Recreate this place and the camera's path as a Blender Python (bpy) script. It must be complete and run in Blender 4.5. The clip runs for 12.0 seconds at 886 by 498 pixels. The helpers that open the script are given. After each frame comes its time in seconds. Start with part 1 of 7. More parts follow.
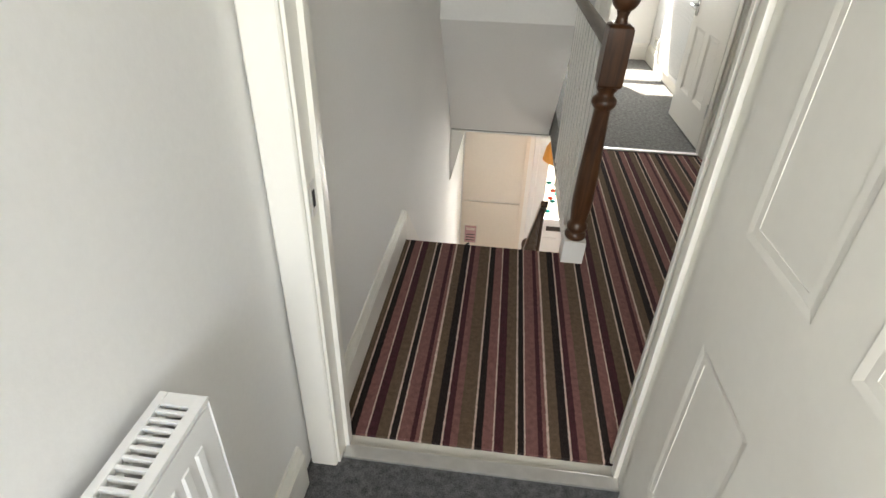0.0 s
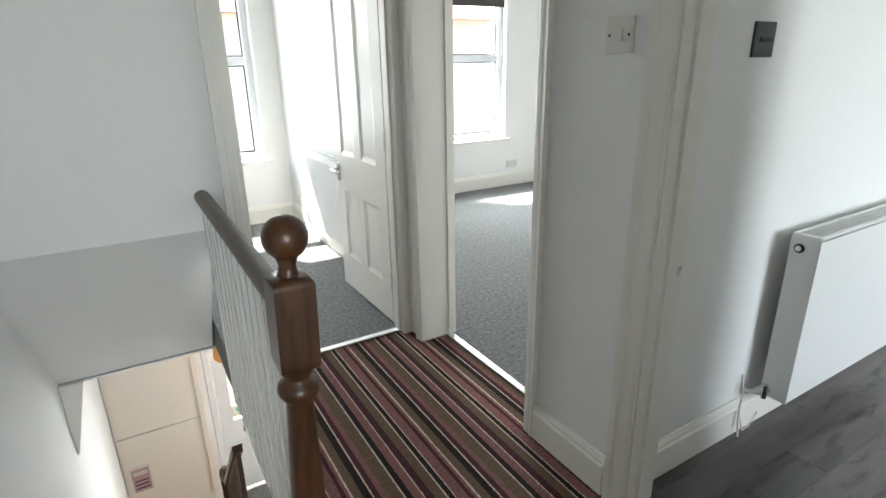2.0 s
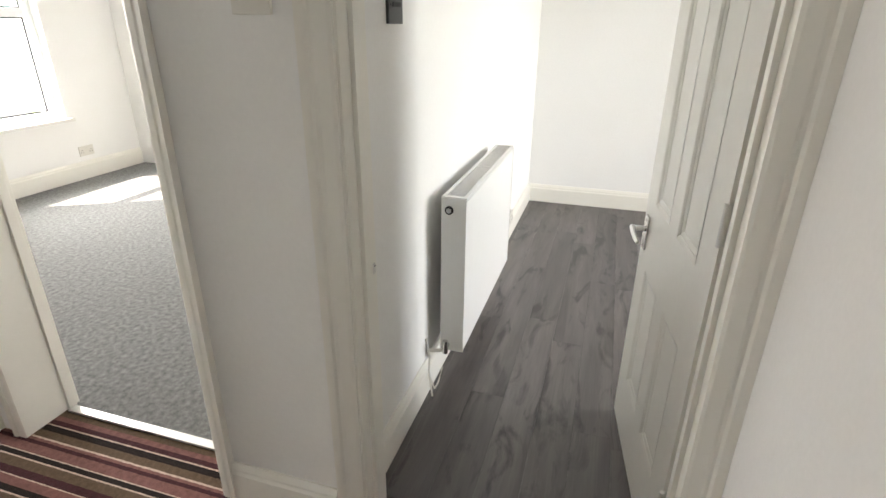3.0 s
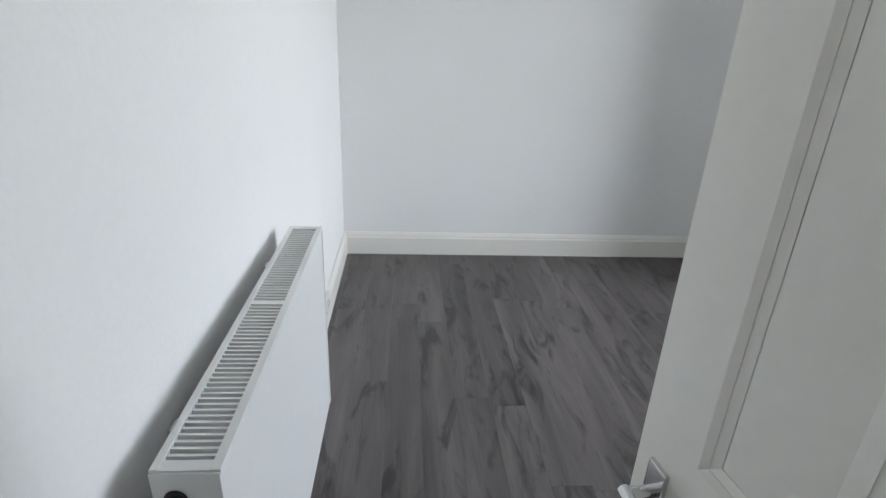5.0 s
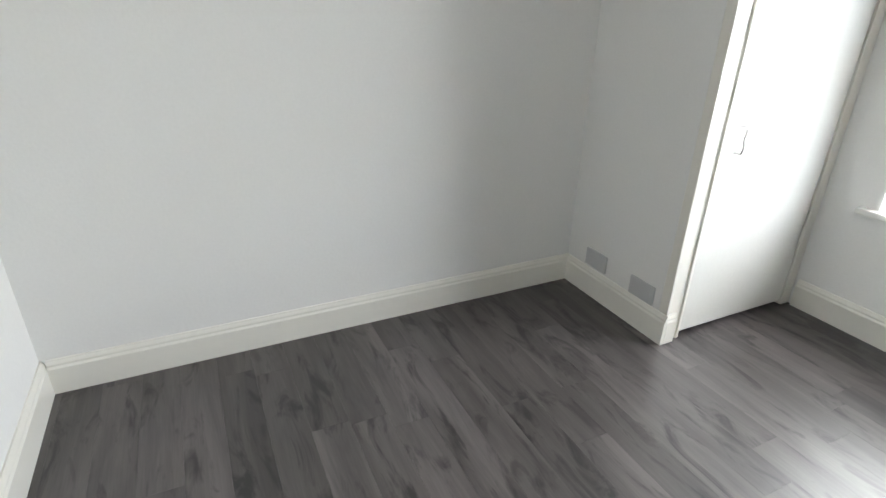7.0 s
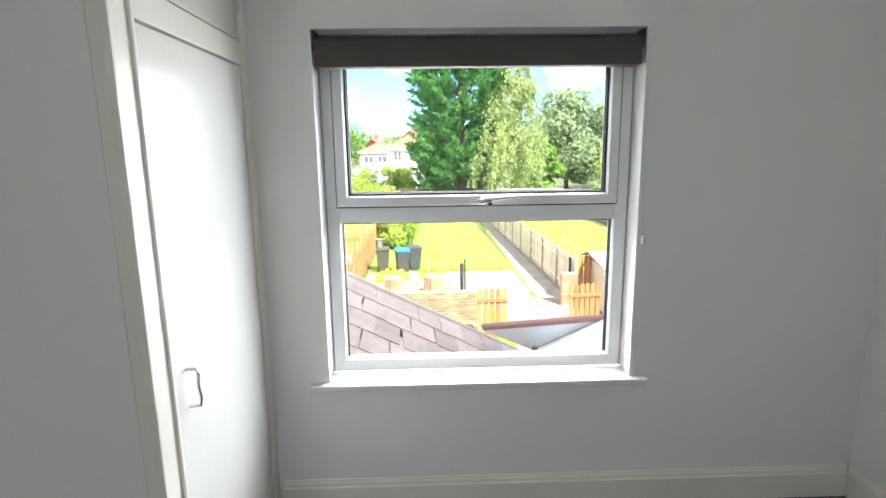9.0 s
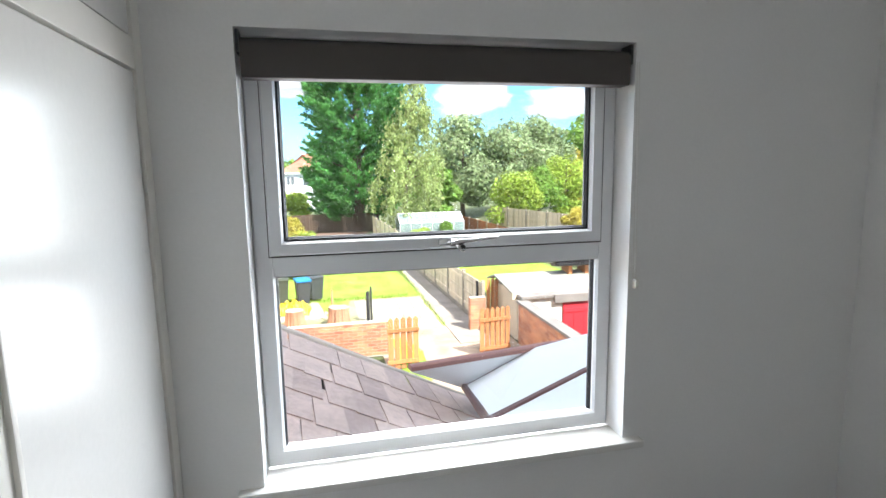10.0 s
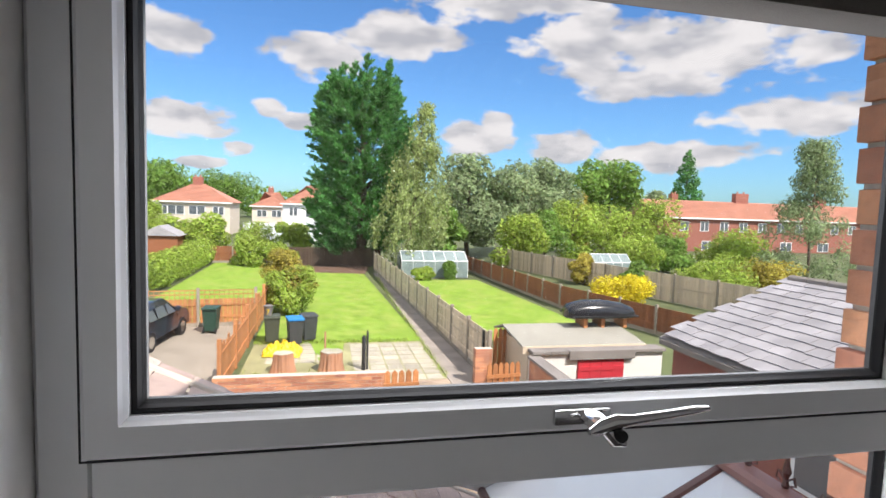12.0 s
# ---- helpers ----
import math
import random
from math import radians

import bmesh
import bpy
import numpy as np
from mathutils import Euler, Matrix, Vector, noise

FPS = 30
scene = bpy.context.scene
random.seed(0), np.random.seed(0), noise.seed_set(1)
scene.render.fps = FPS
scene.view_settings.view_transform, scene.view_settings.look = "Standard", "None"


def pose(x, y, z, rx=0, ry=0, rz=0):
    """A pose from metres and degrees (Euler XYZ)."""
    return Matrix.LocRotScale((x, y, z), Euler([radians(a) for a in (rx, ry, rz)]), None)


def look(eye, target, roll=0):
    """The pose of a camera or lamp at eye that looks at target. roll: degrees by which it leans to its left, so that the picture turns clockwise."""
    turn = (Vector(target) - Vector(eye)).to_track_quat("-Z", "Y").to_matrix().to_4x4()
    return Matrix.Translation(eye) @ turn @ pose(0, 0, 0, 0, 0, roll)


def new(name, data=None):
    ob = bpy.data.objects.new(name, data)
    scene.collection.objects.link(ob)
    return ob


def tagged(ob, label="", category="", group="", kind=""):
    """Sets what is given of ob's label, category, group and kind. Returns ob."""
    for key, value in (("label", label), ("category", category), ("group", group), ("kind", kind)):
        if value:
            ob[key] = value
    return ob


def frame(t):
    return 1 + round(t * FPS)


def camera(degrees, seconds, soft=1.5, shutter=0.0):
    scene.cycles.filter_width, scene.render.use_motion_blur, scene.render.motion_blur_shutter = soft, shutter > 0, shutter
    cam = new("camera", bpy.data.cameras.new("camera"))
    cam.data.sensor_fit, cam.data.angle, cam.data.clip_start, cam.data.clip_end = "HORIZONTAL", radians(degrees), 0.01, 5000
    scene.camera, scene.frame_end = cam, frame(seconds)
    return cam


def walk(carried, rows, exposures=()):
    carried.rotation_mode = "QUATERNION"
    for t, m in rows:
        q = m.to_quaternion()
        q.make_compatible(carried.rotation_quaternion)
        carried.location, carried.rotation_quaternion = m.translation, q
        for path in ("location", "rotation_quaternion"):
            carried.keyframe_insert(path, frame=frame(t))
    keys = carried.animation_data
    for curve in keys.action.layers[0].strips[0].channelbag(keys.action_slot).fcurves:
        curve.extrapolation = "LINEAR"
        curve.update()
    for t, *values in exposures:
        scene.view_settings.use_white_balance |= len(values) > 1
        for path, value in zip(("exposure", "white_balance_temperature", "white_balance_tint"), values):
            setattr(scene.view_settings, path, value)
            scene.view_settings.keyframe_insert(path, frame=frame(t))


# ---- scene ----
cam = camera(79.5, 12.0)
PATH = [
    (0, (0.404, 0.085, 1.273), (0.227, 1.759, 0.193), 1.8),
    (0.5, (0.429, 0.395, 1.32), (0.508, 2.107, 0.29), 0.7),
    (1, (0.406, 0.686, 1.349), (0.748, 2.472, 0.517), 0.7),
    (1.5, (0.427, 0.86, 1.361), (1.085, 2.633, 0.71), -0.7),
    (2, (0.53, 1.036, 1.362), (1.494, 2.662, 0.708), -1.0),
    (2.5, (0.63, 1.187, 1.355), (2.041, 2.398, 0.62), 0.6),
    (3, (0.704, 1.375, 1.371), (2.464, 1.913, 0.589), 0.5),
    (3.2, (0.776, 1.421, 1.365), (2.577, 1.801, 0.581), -0.2),
    (5, (1.879, 1.576, 1.365), (3.717, 1.432, 0.589), 2.5),
    (5.5, (2.213, 1.565, 1.372), (4.06, 1.42, 0.62), 3.1),
    (6, (2.55, 1.584, 1.355), (4.378, 1.332, 0.584), 3.3),
    (6.5, (2.778, 1.502, 1.335), (4.529, 0.964, 0.533), 2.9),
    (7, (2.939, 1.307, 1.39), (4.573, 0.52, 0.547), 1.2),
    (7.5, (3.063, 1.214, 1.4), (4.411, -0.037, 0.614), 1.7),
    (7.7, (3.165, 1.194, 1.407), (4.312, -0.271, 0.673), 2.0),
    (9.3, (3.758, 0.613, 1.578), (3.535, -1.346, 1.242), -1.2),
    (9.5, (3.81, 0.547, 1.584), (3.498, -1.404, 1.27), -1.2),
    (10, (3.878, 0.285, 1.583), (3.444, -1.645, 1.288), -0.9),
    (10.5, (3.947, -0.003, 1.577), (3.434, -1.914, 1.282), -0.5),
    (11, (3.992, -0.309, 1.596), (3.397, -2.198, 1.319), -0.2),
    (11.5, (3.884, -0.622, 1.607), (3.343, -2.537, 1.399), 0.7),
    (12, (3.793, -0.847, 1.606), (3.358, -2.793, 1.45), 1.9),
]
EXPOSURES = [(0.0, 2.5, 7150, 11), (0.5, 2.4, 6850, 11), (1.0, 2.7, 6750, 8), (1.5, 2.75, 6500, 6), (2.0, 2.6, 6350, 7), (2.5, 2.75, 6300, 10), (3.0, 2.95, 7150, 13), (4.8, 2.3, 6200, 12),
             (5.5, 2.2, 6250, 13), (6.5, 2.35, 6500, 11), (7.6, 2.2, 6700, 10), (9.3, 1.8, 6500, 11), (10.5, 1.4, 6350, 14), (11.5, 1.05, 6550, 15), (12.0, 0.58, 6650, 18)]
walk(cam, [(t, look(eye, target, roll)) for t, eye, target, roll in PATH], EXPOSURES)

# ---- world, sun, exposure ----
SUN_EL, SUN_ROT = 50.0, -31.0   # the sun stands in front of the house, towards +y and a little -x


def sun_vector():
    a, e = radians(SUN_ROT), radians(SUN_EL)
    return Vector((math.sin(a) * math.cos(e), math.cos(a) * math.cos(e), math.sin(e)))


def build_world():
    w = bpy.data.worlds.new("sky")
    scene.world = w
    w.use_nodes = True
    nt = w.node_tree
    nt.nodes.clear()
    out = nt.nodes.new("ShaderNodeOutputWorld")
    bg = nt.nodes.new("ShaderNodeBackground")
    sky = nt.nodes.new("ShaderNodeTexSky")
    sky.sky_type, sky.sun_disc = "NISHITA", False
    sky.sun_elevation, sky.sun_rotation = radians(SUN_EL), radians(SUN_ROT)
    sky.air_density, sky.dust_density, sky.ozone_density = 1.0, 0.6, 1.5
    N, L = nt.nodes.new, nt.links.new
    def calc(op, a, b=None, c=None):
        n = N("ShaderNodeMath")
        n.operation = op
        for k, v in enumerate((a, b, c)):
            if isinstance(v, (int, float)):
                n.inputs[k].default_value = v
            elif v is not None:
                L(v, n.inputs[k])
        return n.outputs[0]
    def noise_of(vec, scale, detail, rough):
        n = N("ShaderNodeTexNoise")
        n.inputs["Scale"].default_value, n.inputs["Detail"].default_value, n.inputs["Roughness"].default_value = scale, detail, rough
        L(vec, n.inputs["Vector"])
        return n.outputs["Fac"]
    def ramp_of(sock, lo, hi, c0=(0, 0, 0, 1), c1=(1, 1, 1, 1)):
        n = N("ShaderNodeValToRGB")
        e = n.color_ramp.elements
        e[0].position, e[1].position, e[0].color, e[1].color = lo, hi, c0, c1
        L(sock, n.inputs[0])
        return n.outputs[0]
    co, mp, sep, put = N("ShaderNodeTexCoord"), N("ShaderNodeMapping"), N("ShaderNodeSeparateXYZ"), N("ShaderNodeCombineXYZ")
    mp.inputs["Scale"].default_value = (1.0, 1.0, 2.2)
    L(co.outputs["Generated"], mp.inputs[0])
    L(co.outputs["Generated"], sep.inputs[0])
    az = calc("ARCTAN2", sep.outputs[0], calc("MULTIPLY", sep.outputs[1], -1.0))
    el = calc("ARCSINE", sep.outputs[2])
    L(az, put.inputs[0])
    L(el, put.inputs[1])
    # cumulus behind the gardens: bearing, height, half width and half height in degrees
    heap = None
    for a, e, w, h in CLOUDS:
        d = N("ShaderNodeVectorMath")
        d.operation = "SUBTRACT"
        d.inputs[1].default_value = (radians(a), radians(e), 0)
        m = N("ShaderNodeVectorMath")
        m.operation = "MULTIPLY"
        m.inputs[1].default_value = (1 / radians(w), 1 / radians(h), 0)
        q = N("ShaderNodeVectorMath")
        q.operation = "LENGTH"
        L(put.outputs[0], d.inputs[0])
        L(d.outputs[0], m.inputs[0])
        L(m.outputs[0], q.inputs[0])
        one = calc("SUBTRACT", 1.0, q.outputs["Value"])
        heap = one if heap is None else calc("MAXIMUM", heap, one)
    puff = noise_of(mp.outputs[0], 13.0, 9.0, 0.56)
    near = calc("MULTIPLY_ADD", puff, 2.1, calc("SUBTRACT", heap, 1.05))
    # elsewhere, out of view, broken cloud added to fill the shade below
    wide = calc("MULTIPLY_ADD", noise_of(mp.outputs[0], 4.2, 8.0, 0.5), 6.0, -2.65)
    side = calc("MAXIMUM", ramp_of(calc("DIVIDE", calc("ABSOLUTE", az), math.pi), 0.36, 0.44), ramp_of(el, 0.50, 0.62))
    cover = calc("MAXIMUM", near, calc("MULTIPLY", wide, side))
    cover = ramp_of(cover, 0.04, 0.30)
    # tops lit, bases grey: the density a little higher up shades what lies below it
    lift = N("ShaderNodeVectorMath")
    lift.operation, lift.inputs[1].default_value = "ADD", (0, 0, 0.055)
    L(mp.outputs[0], lift.inputs[0])
    relief = calc("SUBTRACT", noise_of(mp.outputs[0], 9.0, 6.0, 0.5), noise_of(lift.outputs[0], 9.0, 6.0, 0.5))
    shade = ramp_of(calc("MULTIPLY_ADD", relief, 2.2, 0.55), 0.25, 0.75, (3.5, 3.65, 3.95, 1), (5.9, 5.9, 5.9, 1))
    # this unseen cloud is made brighter than the visible heaps, as fill light
    bright = N("ShaderNodeMix")
    bright.data_type = "RGBA"
    bright.inputs[7].default_value = (10.0, 9.8, 9.4, 1)
    L(side, bright.inputs[0])
    L(shade, bright.inputs[6])
    shade = bright.outputs[2]
    mix = N("ShaderNodeMix")
    mix.data_type = "RGBA"
    tint = N("ShaderNodeMix")
    tint.data_type, tint.blend_type = "RGBA", "MULTIPLY"
    tint.inputs[0].default_value = 1.0
    tint.inputs[7].default_value = SKY_TINT
    L(sky.outputs[0], tint.inputs[6])
    L(cover, mix.inputs[0])
    L(tint.outputs[2], mix.inputs[6])
    L(shade, mix.inputs[7])
    L(mix.outputs[2], bg.inputs[0])
    bg.inputs[1].default_value = SKY_STRENGTH
    L(bg.outputs[0], out.inputs[0])


CLOUDS = ((1, 14.6, 5.5, 2.3), (-8, 17.0, 7.5, 2.6), (-27, 16, 8, 3.6), (-39, 15.5, 11, 4.2), (-33, 12.6, 10, 1.8), (-19, 21, 12, 2.2), (13, 7.6, 5.0, 2.1), (14.5, 15, 4, 2.4),
          (-15.6, 7.0, 4.2, 2.2), (-18, 8.3, 2.4, 2.0), (-25, 6.6, 4.4, 1.9), (-45.5, 9, 7, 1.9), (-37, 5.7, 7.5, 1.7), (-31, 5.8, 4, 1.2), (5.6, 9.3, 1.9, 1.2), (2.6, 8.3, 2.6, 1.0),
          (8.5, 5.2, 1.9, 0.8), (12, 3.6, 2.2, 0.7))
SKY_STRENGTH, SKY_TINT = 0.105, (0.52, 0.90, 1.24, 1)
build_world()
sun = new("sun", bpy.data.lights.new("sun", "SUN"))
sun.data.energy, sun.data.angle, sun.data.color = 4.9, radians(0.55), (1.0, 0.95, 0.87)
sun.matrix_world = look((0, 0, 40), Vector((0, 0, 40)) - sun_vector())


def window_light(name, centre, facing, width, height, watts, color=(0.93, 0.97, 1.0)):
    """The sky's light that comes in through one window opening."""
    ob = new(name, bpy.data.lights.new(name, "AREA"))
    ob.data.shape, ob.data.size, ob.data.size_y = "RECTANGLE", width, height
    ob.data.energy, ob.data.color = watts, color
    ob.data.spread = radians(135)
    ob.matrix_world = look(centre, Vector(centre) + Vector(facing))
    return ob


window_light("skylight_box_room", (3.46, -1.88, 1.26), (0.18, 1, -0.42), 1.20, 1.26, 15)
window_light("skylight_room_a", (1.12, 6.40, 1.40), (0, -1, -0.3), 1.0, 1.6, 6)
window_light("skylight_room_b", (3.76, 6.40, 1.40), (0, -1, -0.3), 1.1, 1.6, 22)
window_light("skylight_start_room", (0.50, -1.55, 1.4), (0.4, 1, -0.2), 0.9, 1.2, 7)
window_light("skylight_hall_door", (1.25, 6.0, -1.3), (0, -1, -0.1), 0.5, 0.9, 7)

# ---- materials ----
def material(name, color, rough=0.6, metal=0.0, spec=0.5, bump=0.0, scale=30.0, vary=0.06, coat=0.0, big=1.6):
    """Plain surface with two scales of variation in tone and a fine relief."""
    m = bpy.data.materials.new(name)
    m.use_nodes = True
    nt = m.node_tree
    b = nt.nodes["Principled BSDF"]
    b.inputs["Roughness"].default_value, b.inputs["Metallic"].default_value = rough, metal
    b.inputs["Specular IOR Level"].default_value = spec
    b.inputs["Coat Weight"].default_value = coat
    b.inputs["Coat Roughness"].default_value = 0.1
    g = nt.nodes.new("ShaderNodeNewGeometry")
    n1 = nt.nodes.new("ShaderNodeTexNoise")
    n1.inputs["Scale"].default_value, n1.inputs["Detail"].default_value = scale, 6
    n2 = nt.nodes.new("ShaderNodeTexNoise")
    n2.inputs["Scale"].default_value, n2.inputs["Detail"].default_value = big, 3
    add = nt.nodes.new("ShaderNodeMath")
    add.operation = "ADD"
    mr = nt.nodes.new("ShaderNodeMapRange")
    mr.inputs["From Min"].default_value, mr.inputs["From Max"].default_value = 0.7, 1.3
    mr.inputs["To Min"].default_value, mr.inputs["To Max"].default_value = 1 - vary, 1 + vary
    mul = nt.nodes.new("ShaderNodeMix")
    mul.data_type, mul.blend_type = "RGBA", "MULTIPLY"
    mul.inputs[0].default_value = 1.0
    mul.inputs[6].default_value = (*color, 1)
    L = nt.links.new
    L(g.outputs["Position"], n1.inputs["Vector"])
    L(g.outputs["Position"], n2.inputs["Vector"])
    L(n1.outputs["Fac"], add.inputs[0])
    L(n2.outputs["Fac"], add.inputs[1])
    L(add.outputs[0], mr.inputs["Value"])
    L(mr.outputs[0], mul.inputs[7])
    L(mul.outputs[2], b.inputs["Base Color"])
    if bump:
        bp = nt.nodes.new("ShaderNodeBump")
        bp.inputs["Strength"].default_value, bp.inputs["Distance"].default_value = bump, 0.004
        L(n1.outputs["Fac"], bp.inputs["Height"])
        L(bp.outputs[0], b.inputs["Normal"])
    return m


def random_tint(m, amount, source="object"):
    """Lets each piece differ a little in tone."""
    nt = m.node_tree
    b = nt.nodes["Principled BSDF"]
    old = b.inputs["Base Color"].links[0].from_socket
    if source == "object":
        o = nt.nodes.new("ShaderNodeObjectInfo").outputs["Random"]
    else:
        o = nt.nodes.new("ShaderNodeNewGeometry").outputs["Random Per Island"]
    hsv = nt.nodes.new("ShaderNodeHueSaturation")
    mr = nt.nodes.new("ShaderNodeMapRange")
    mr.inputs["To Min"].default_value, mr.inputs["To Max"].default_value = 1 - amount, 1 + amount
    mh = nt.nodes.new("ShaderNodeMapRange")
    mh.inputs["To Min"].default_value, mh.inputs["To Max"].default_value = 0.5 - amount * 0.03, 0.5 + amount * 0.03
    nt.links.new(o, mr.inputs["Value"])
    nt.links.new(o, mh.inputs["Value"])
    nt.links.new(mr.outputs[0], hsv.inputs["Value"])
    nt.links.new(mh.outputs[0], hsv.inputs["Hue"])
    nt.links.new(old, hsv.inputs["Color"])
    nt.links.new(hsv.outputs[0], b.inputs["Base Color"])
    return m


def striped_carpet():
    m = material("striped_carpet", (1, 1, 1), 0.95, spec=0.1, bump=0.9, scale=320, vary=0.30, big=60)
    nt = m.node_tree
    mul = [n for n in nt.nodes if n.bl_idname == "ShaderNodeMix"][0]
    g = [n for n in nt.nodes if n.bl_idname == "ShaderNodeNewGeometry"][0]
    sep = nt.nodes.new("ShaderNodeSeparateXYZ")
    dv = nt.nodes.new("ShaderNodeMath")
    dv.operation, dv.inputs[1].default_value = "DIVIDE", 0.362
    fr = nt.nodes.new("ShaderNodeMath")
    fr.operation = "FRACT"
    ramp = nt.nodes.new("ShaderNodeValToRGB")
    ramp.color_ramp.interpolation = "CONSTANT"
    dark, plum, mauve, taupe, cream = (0.019, 0.012, 0.011), (0.062, 0.020, 0.024), (0.200, 0.094, 0.083), (0.122, 0.082, 0.054), (0.56, 0.43, 0.36)
    bands = ((taupe, 0.042), (cream, 0.006), (dark, 0.020), (mauve, 0.030), (cream, 0.005), (plum, 0.026), (taupe, 0.034), (cream, 0.006), (dark, 0.018),
             (cream, 0.004), (mauve, 0.036), (plum, 0.014), (mauve, 0.012), (cream, 0.006), (taupe, 0.030), (dark, 0.026), (cream, 0.005), (plum, 0.020), (mauve, 0.022))
    total, pos = sum(b for _, b in bands), 0.0
    els = ramp.color_ramp.elements
    for i, (c, wd) in enumerate(bands):
        e = els[0] if i == 0 else els.new(pos)
        e.position, e.color = pos, (*c, 1)
        pos += wd / total
    els[len(els) - 1].color = (*mauve, 1)
    L = nt.links.new
    L(g.outputs["Position"], sep.inputs[0])
    fuzz = nt.nodes.new("ShaderNodeTexNoise")
    fuzz.inputs["Scale"].default_value, fuzz.inputs["Detail"].default_value = 130.0, 2.0
    edge = nt.nodes.new("ShaderNodeMath")
    edge.operation, edge.inputs[1].default_value = "MULTIPLY_ADD", 0.007
    L(g.outputs["Position"], fuzz.inputs["Vector"])
    L(fuzz.outputs["Fac"], edge.inputs[0])
    L(sep.outputs["X"], edge.inputs[2])
    L(edge.outputs[0], dv.inputs[0])
    L(dv.outputs[0], fr.inputs[0])
    L(fr.outputs[0], ramp.inputs[0])
    L(ramp.outputs[0], mul.inputs[6])
    b = nt.nodes["Principled BSDF"]
    b.inputs["Sheen Weight"].default_value = 0.04
    return m


def wood_material(name, dark, light, axis=0, rough=0.5, per_object=True, stretch=14.0, knots=0.35, freq=9.0):
    """Grain stretched along one axis, with knots and tone that differ from board to board."""
    m = bpy.data.materials.new(name)
    m.use_nodes = True
    nt = m.node_tree
    b = nt.nodes["Principled BSDF"]
    b.inputs["Roughness"].default_value = rough
    g = nt.nodes.new("ShaderNodeNewGeometry")
    info = nt.nodes.new("ShaderNodeObjectInfo")
    off = nt.nodes.new("ShaderNodeVectorMath")
    off.operation = "MULTIPLY_ADD"
    off.inputs[1].default_value = (17.0, 31.0, 11.0) if per_object else (0, 0, 0)
    mp = nt.nodes.new("ShaderNodeMapping")
    sc = [stretch, stretch, stretch]
    sc[axis] = 1.1
    mp.inputs["Scale"].default_value = sc
    n = nt.nodes.new("ShaderNodeTexNoise")
    n.inputs["Scale"].default_value, n.inputs["Detail"].default_value, n.inputs["Roughness"].default_value = 2.2, 9, 0.66
    n.inputs["Distortion"].default_value = 1.1
    fine = nt.nodes.new("ShaderNodeTexNoise")
    fine.inputs["Scale"].default_value, fine.inputs["Detail"].default_value = freq, 5
    ramp = nt.nodes.new("ShaderNodeValToRGB")
    ramp.color_ramp.elements[0].position, ramp.color_ramp.elements[1].position = 0.30, 0.68
    ramp.color_ramp.elements[0].color, ramp.color_ramp.elements[1].color = (*dark, 1), (*light, 1)
    kn = nt.nodes.new("ShaderNodeTexVoronoi")
    kn.inputs["Scale"].default_value = 2.1
    kmp = nt.nodes.new("ShaderNodeMapping")
    ks = [2.0, 2.0, 2.0]
    ks[axis] = 0.8
    kmp.inputs["Scale"].default_value = ks
    kr = nt.nodes.new("ShaderNodeMapRange")
    kr.inputs["From Min"].default_value, kr.inputs["From Max"].default_value = 0.03, 0.17
    kr.inputs["To Min"].default_value, kr.inputs["To Max"].default_value = 1 - knots, 1.0
    val = nt.nodes.new("ShaderNodeMapRange")
    val.inputs["To Min"].default_value, val.inputs["To Max"].default_value = 0.78, 1.2
    fm = nt.nodes.new("ShaderNodeMapRange")
    fm.inputs["To Min"].default_value, fm.inputs["To Max"].default_value = 0.75, 1.25
    m1 = nt.nodes.new("ShaderNodeMath")
    m2 = nt.nodes.new("ShaderNodeMath")
    m1.operation = m2.operation = "MULTIPLY"
    mul = nt.nodes.new("ShaderNodeMix")
    mul.data_type, mul.blend_type = "RGBA", "MULTIPLY"
    mul.inputs[0].default_value = 1.0
    bp = nt.nodes.new("ShaderNodeBump")
    bp.inputs["Strength"].default_value, bp.inputs["Distance"].default_value = 0.12, 0.002
    L = nt.links.new
    L(info.outputs["Random"], off.inputs[0])
    L(g.outputs["Position"], off.inputs[2])
    L(off.outputs[0], mp.inputs[0])
    L(off.outputs[0], kmp.inputs[0])
    L(mp.outputs[0], n.inputs["Vector"])
    L(mp.outputs[0], fine.inputs["Vector"])
    L(kmp.outputs[0], kn.inputs["Vector"])
    L(n.outputs["Fac"], ramp.inputs[0])
    L(kn.outputs["Distance"], kr.inputs["Value"])
    L(info.outputs["Random"], val.inputs["Value"])
    L(fine.outputs["Fac"], fm.inputs["Value"])
    L(kr.outputs[0], m1.inputs[0])
    L(val.outputs[0], m1.inputs[1])
    L(m1.outputs[0], m2.inputs[0])
    L(fm.outputs[0], m2.inputs[1])
    L(ramp.outputs[0], mul.inputs[6])
    L(m2.outputs[0], mul.inputs[7])
    L(mul.outputs[2], b.inputs["Base Color"])
    L(n.outputs["Fac"], bp.inputs["Height"])
    L(bp.outputs[0], b.inputs["Normal"])
    return m


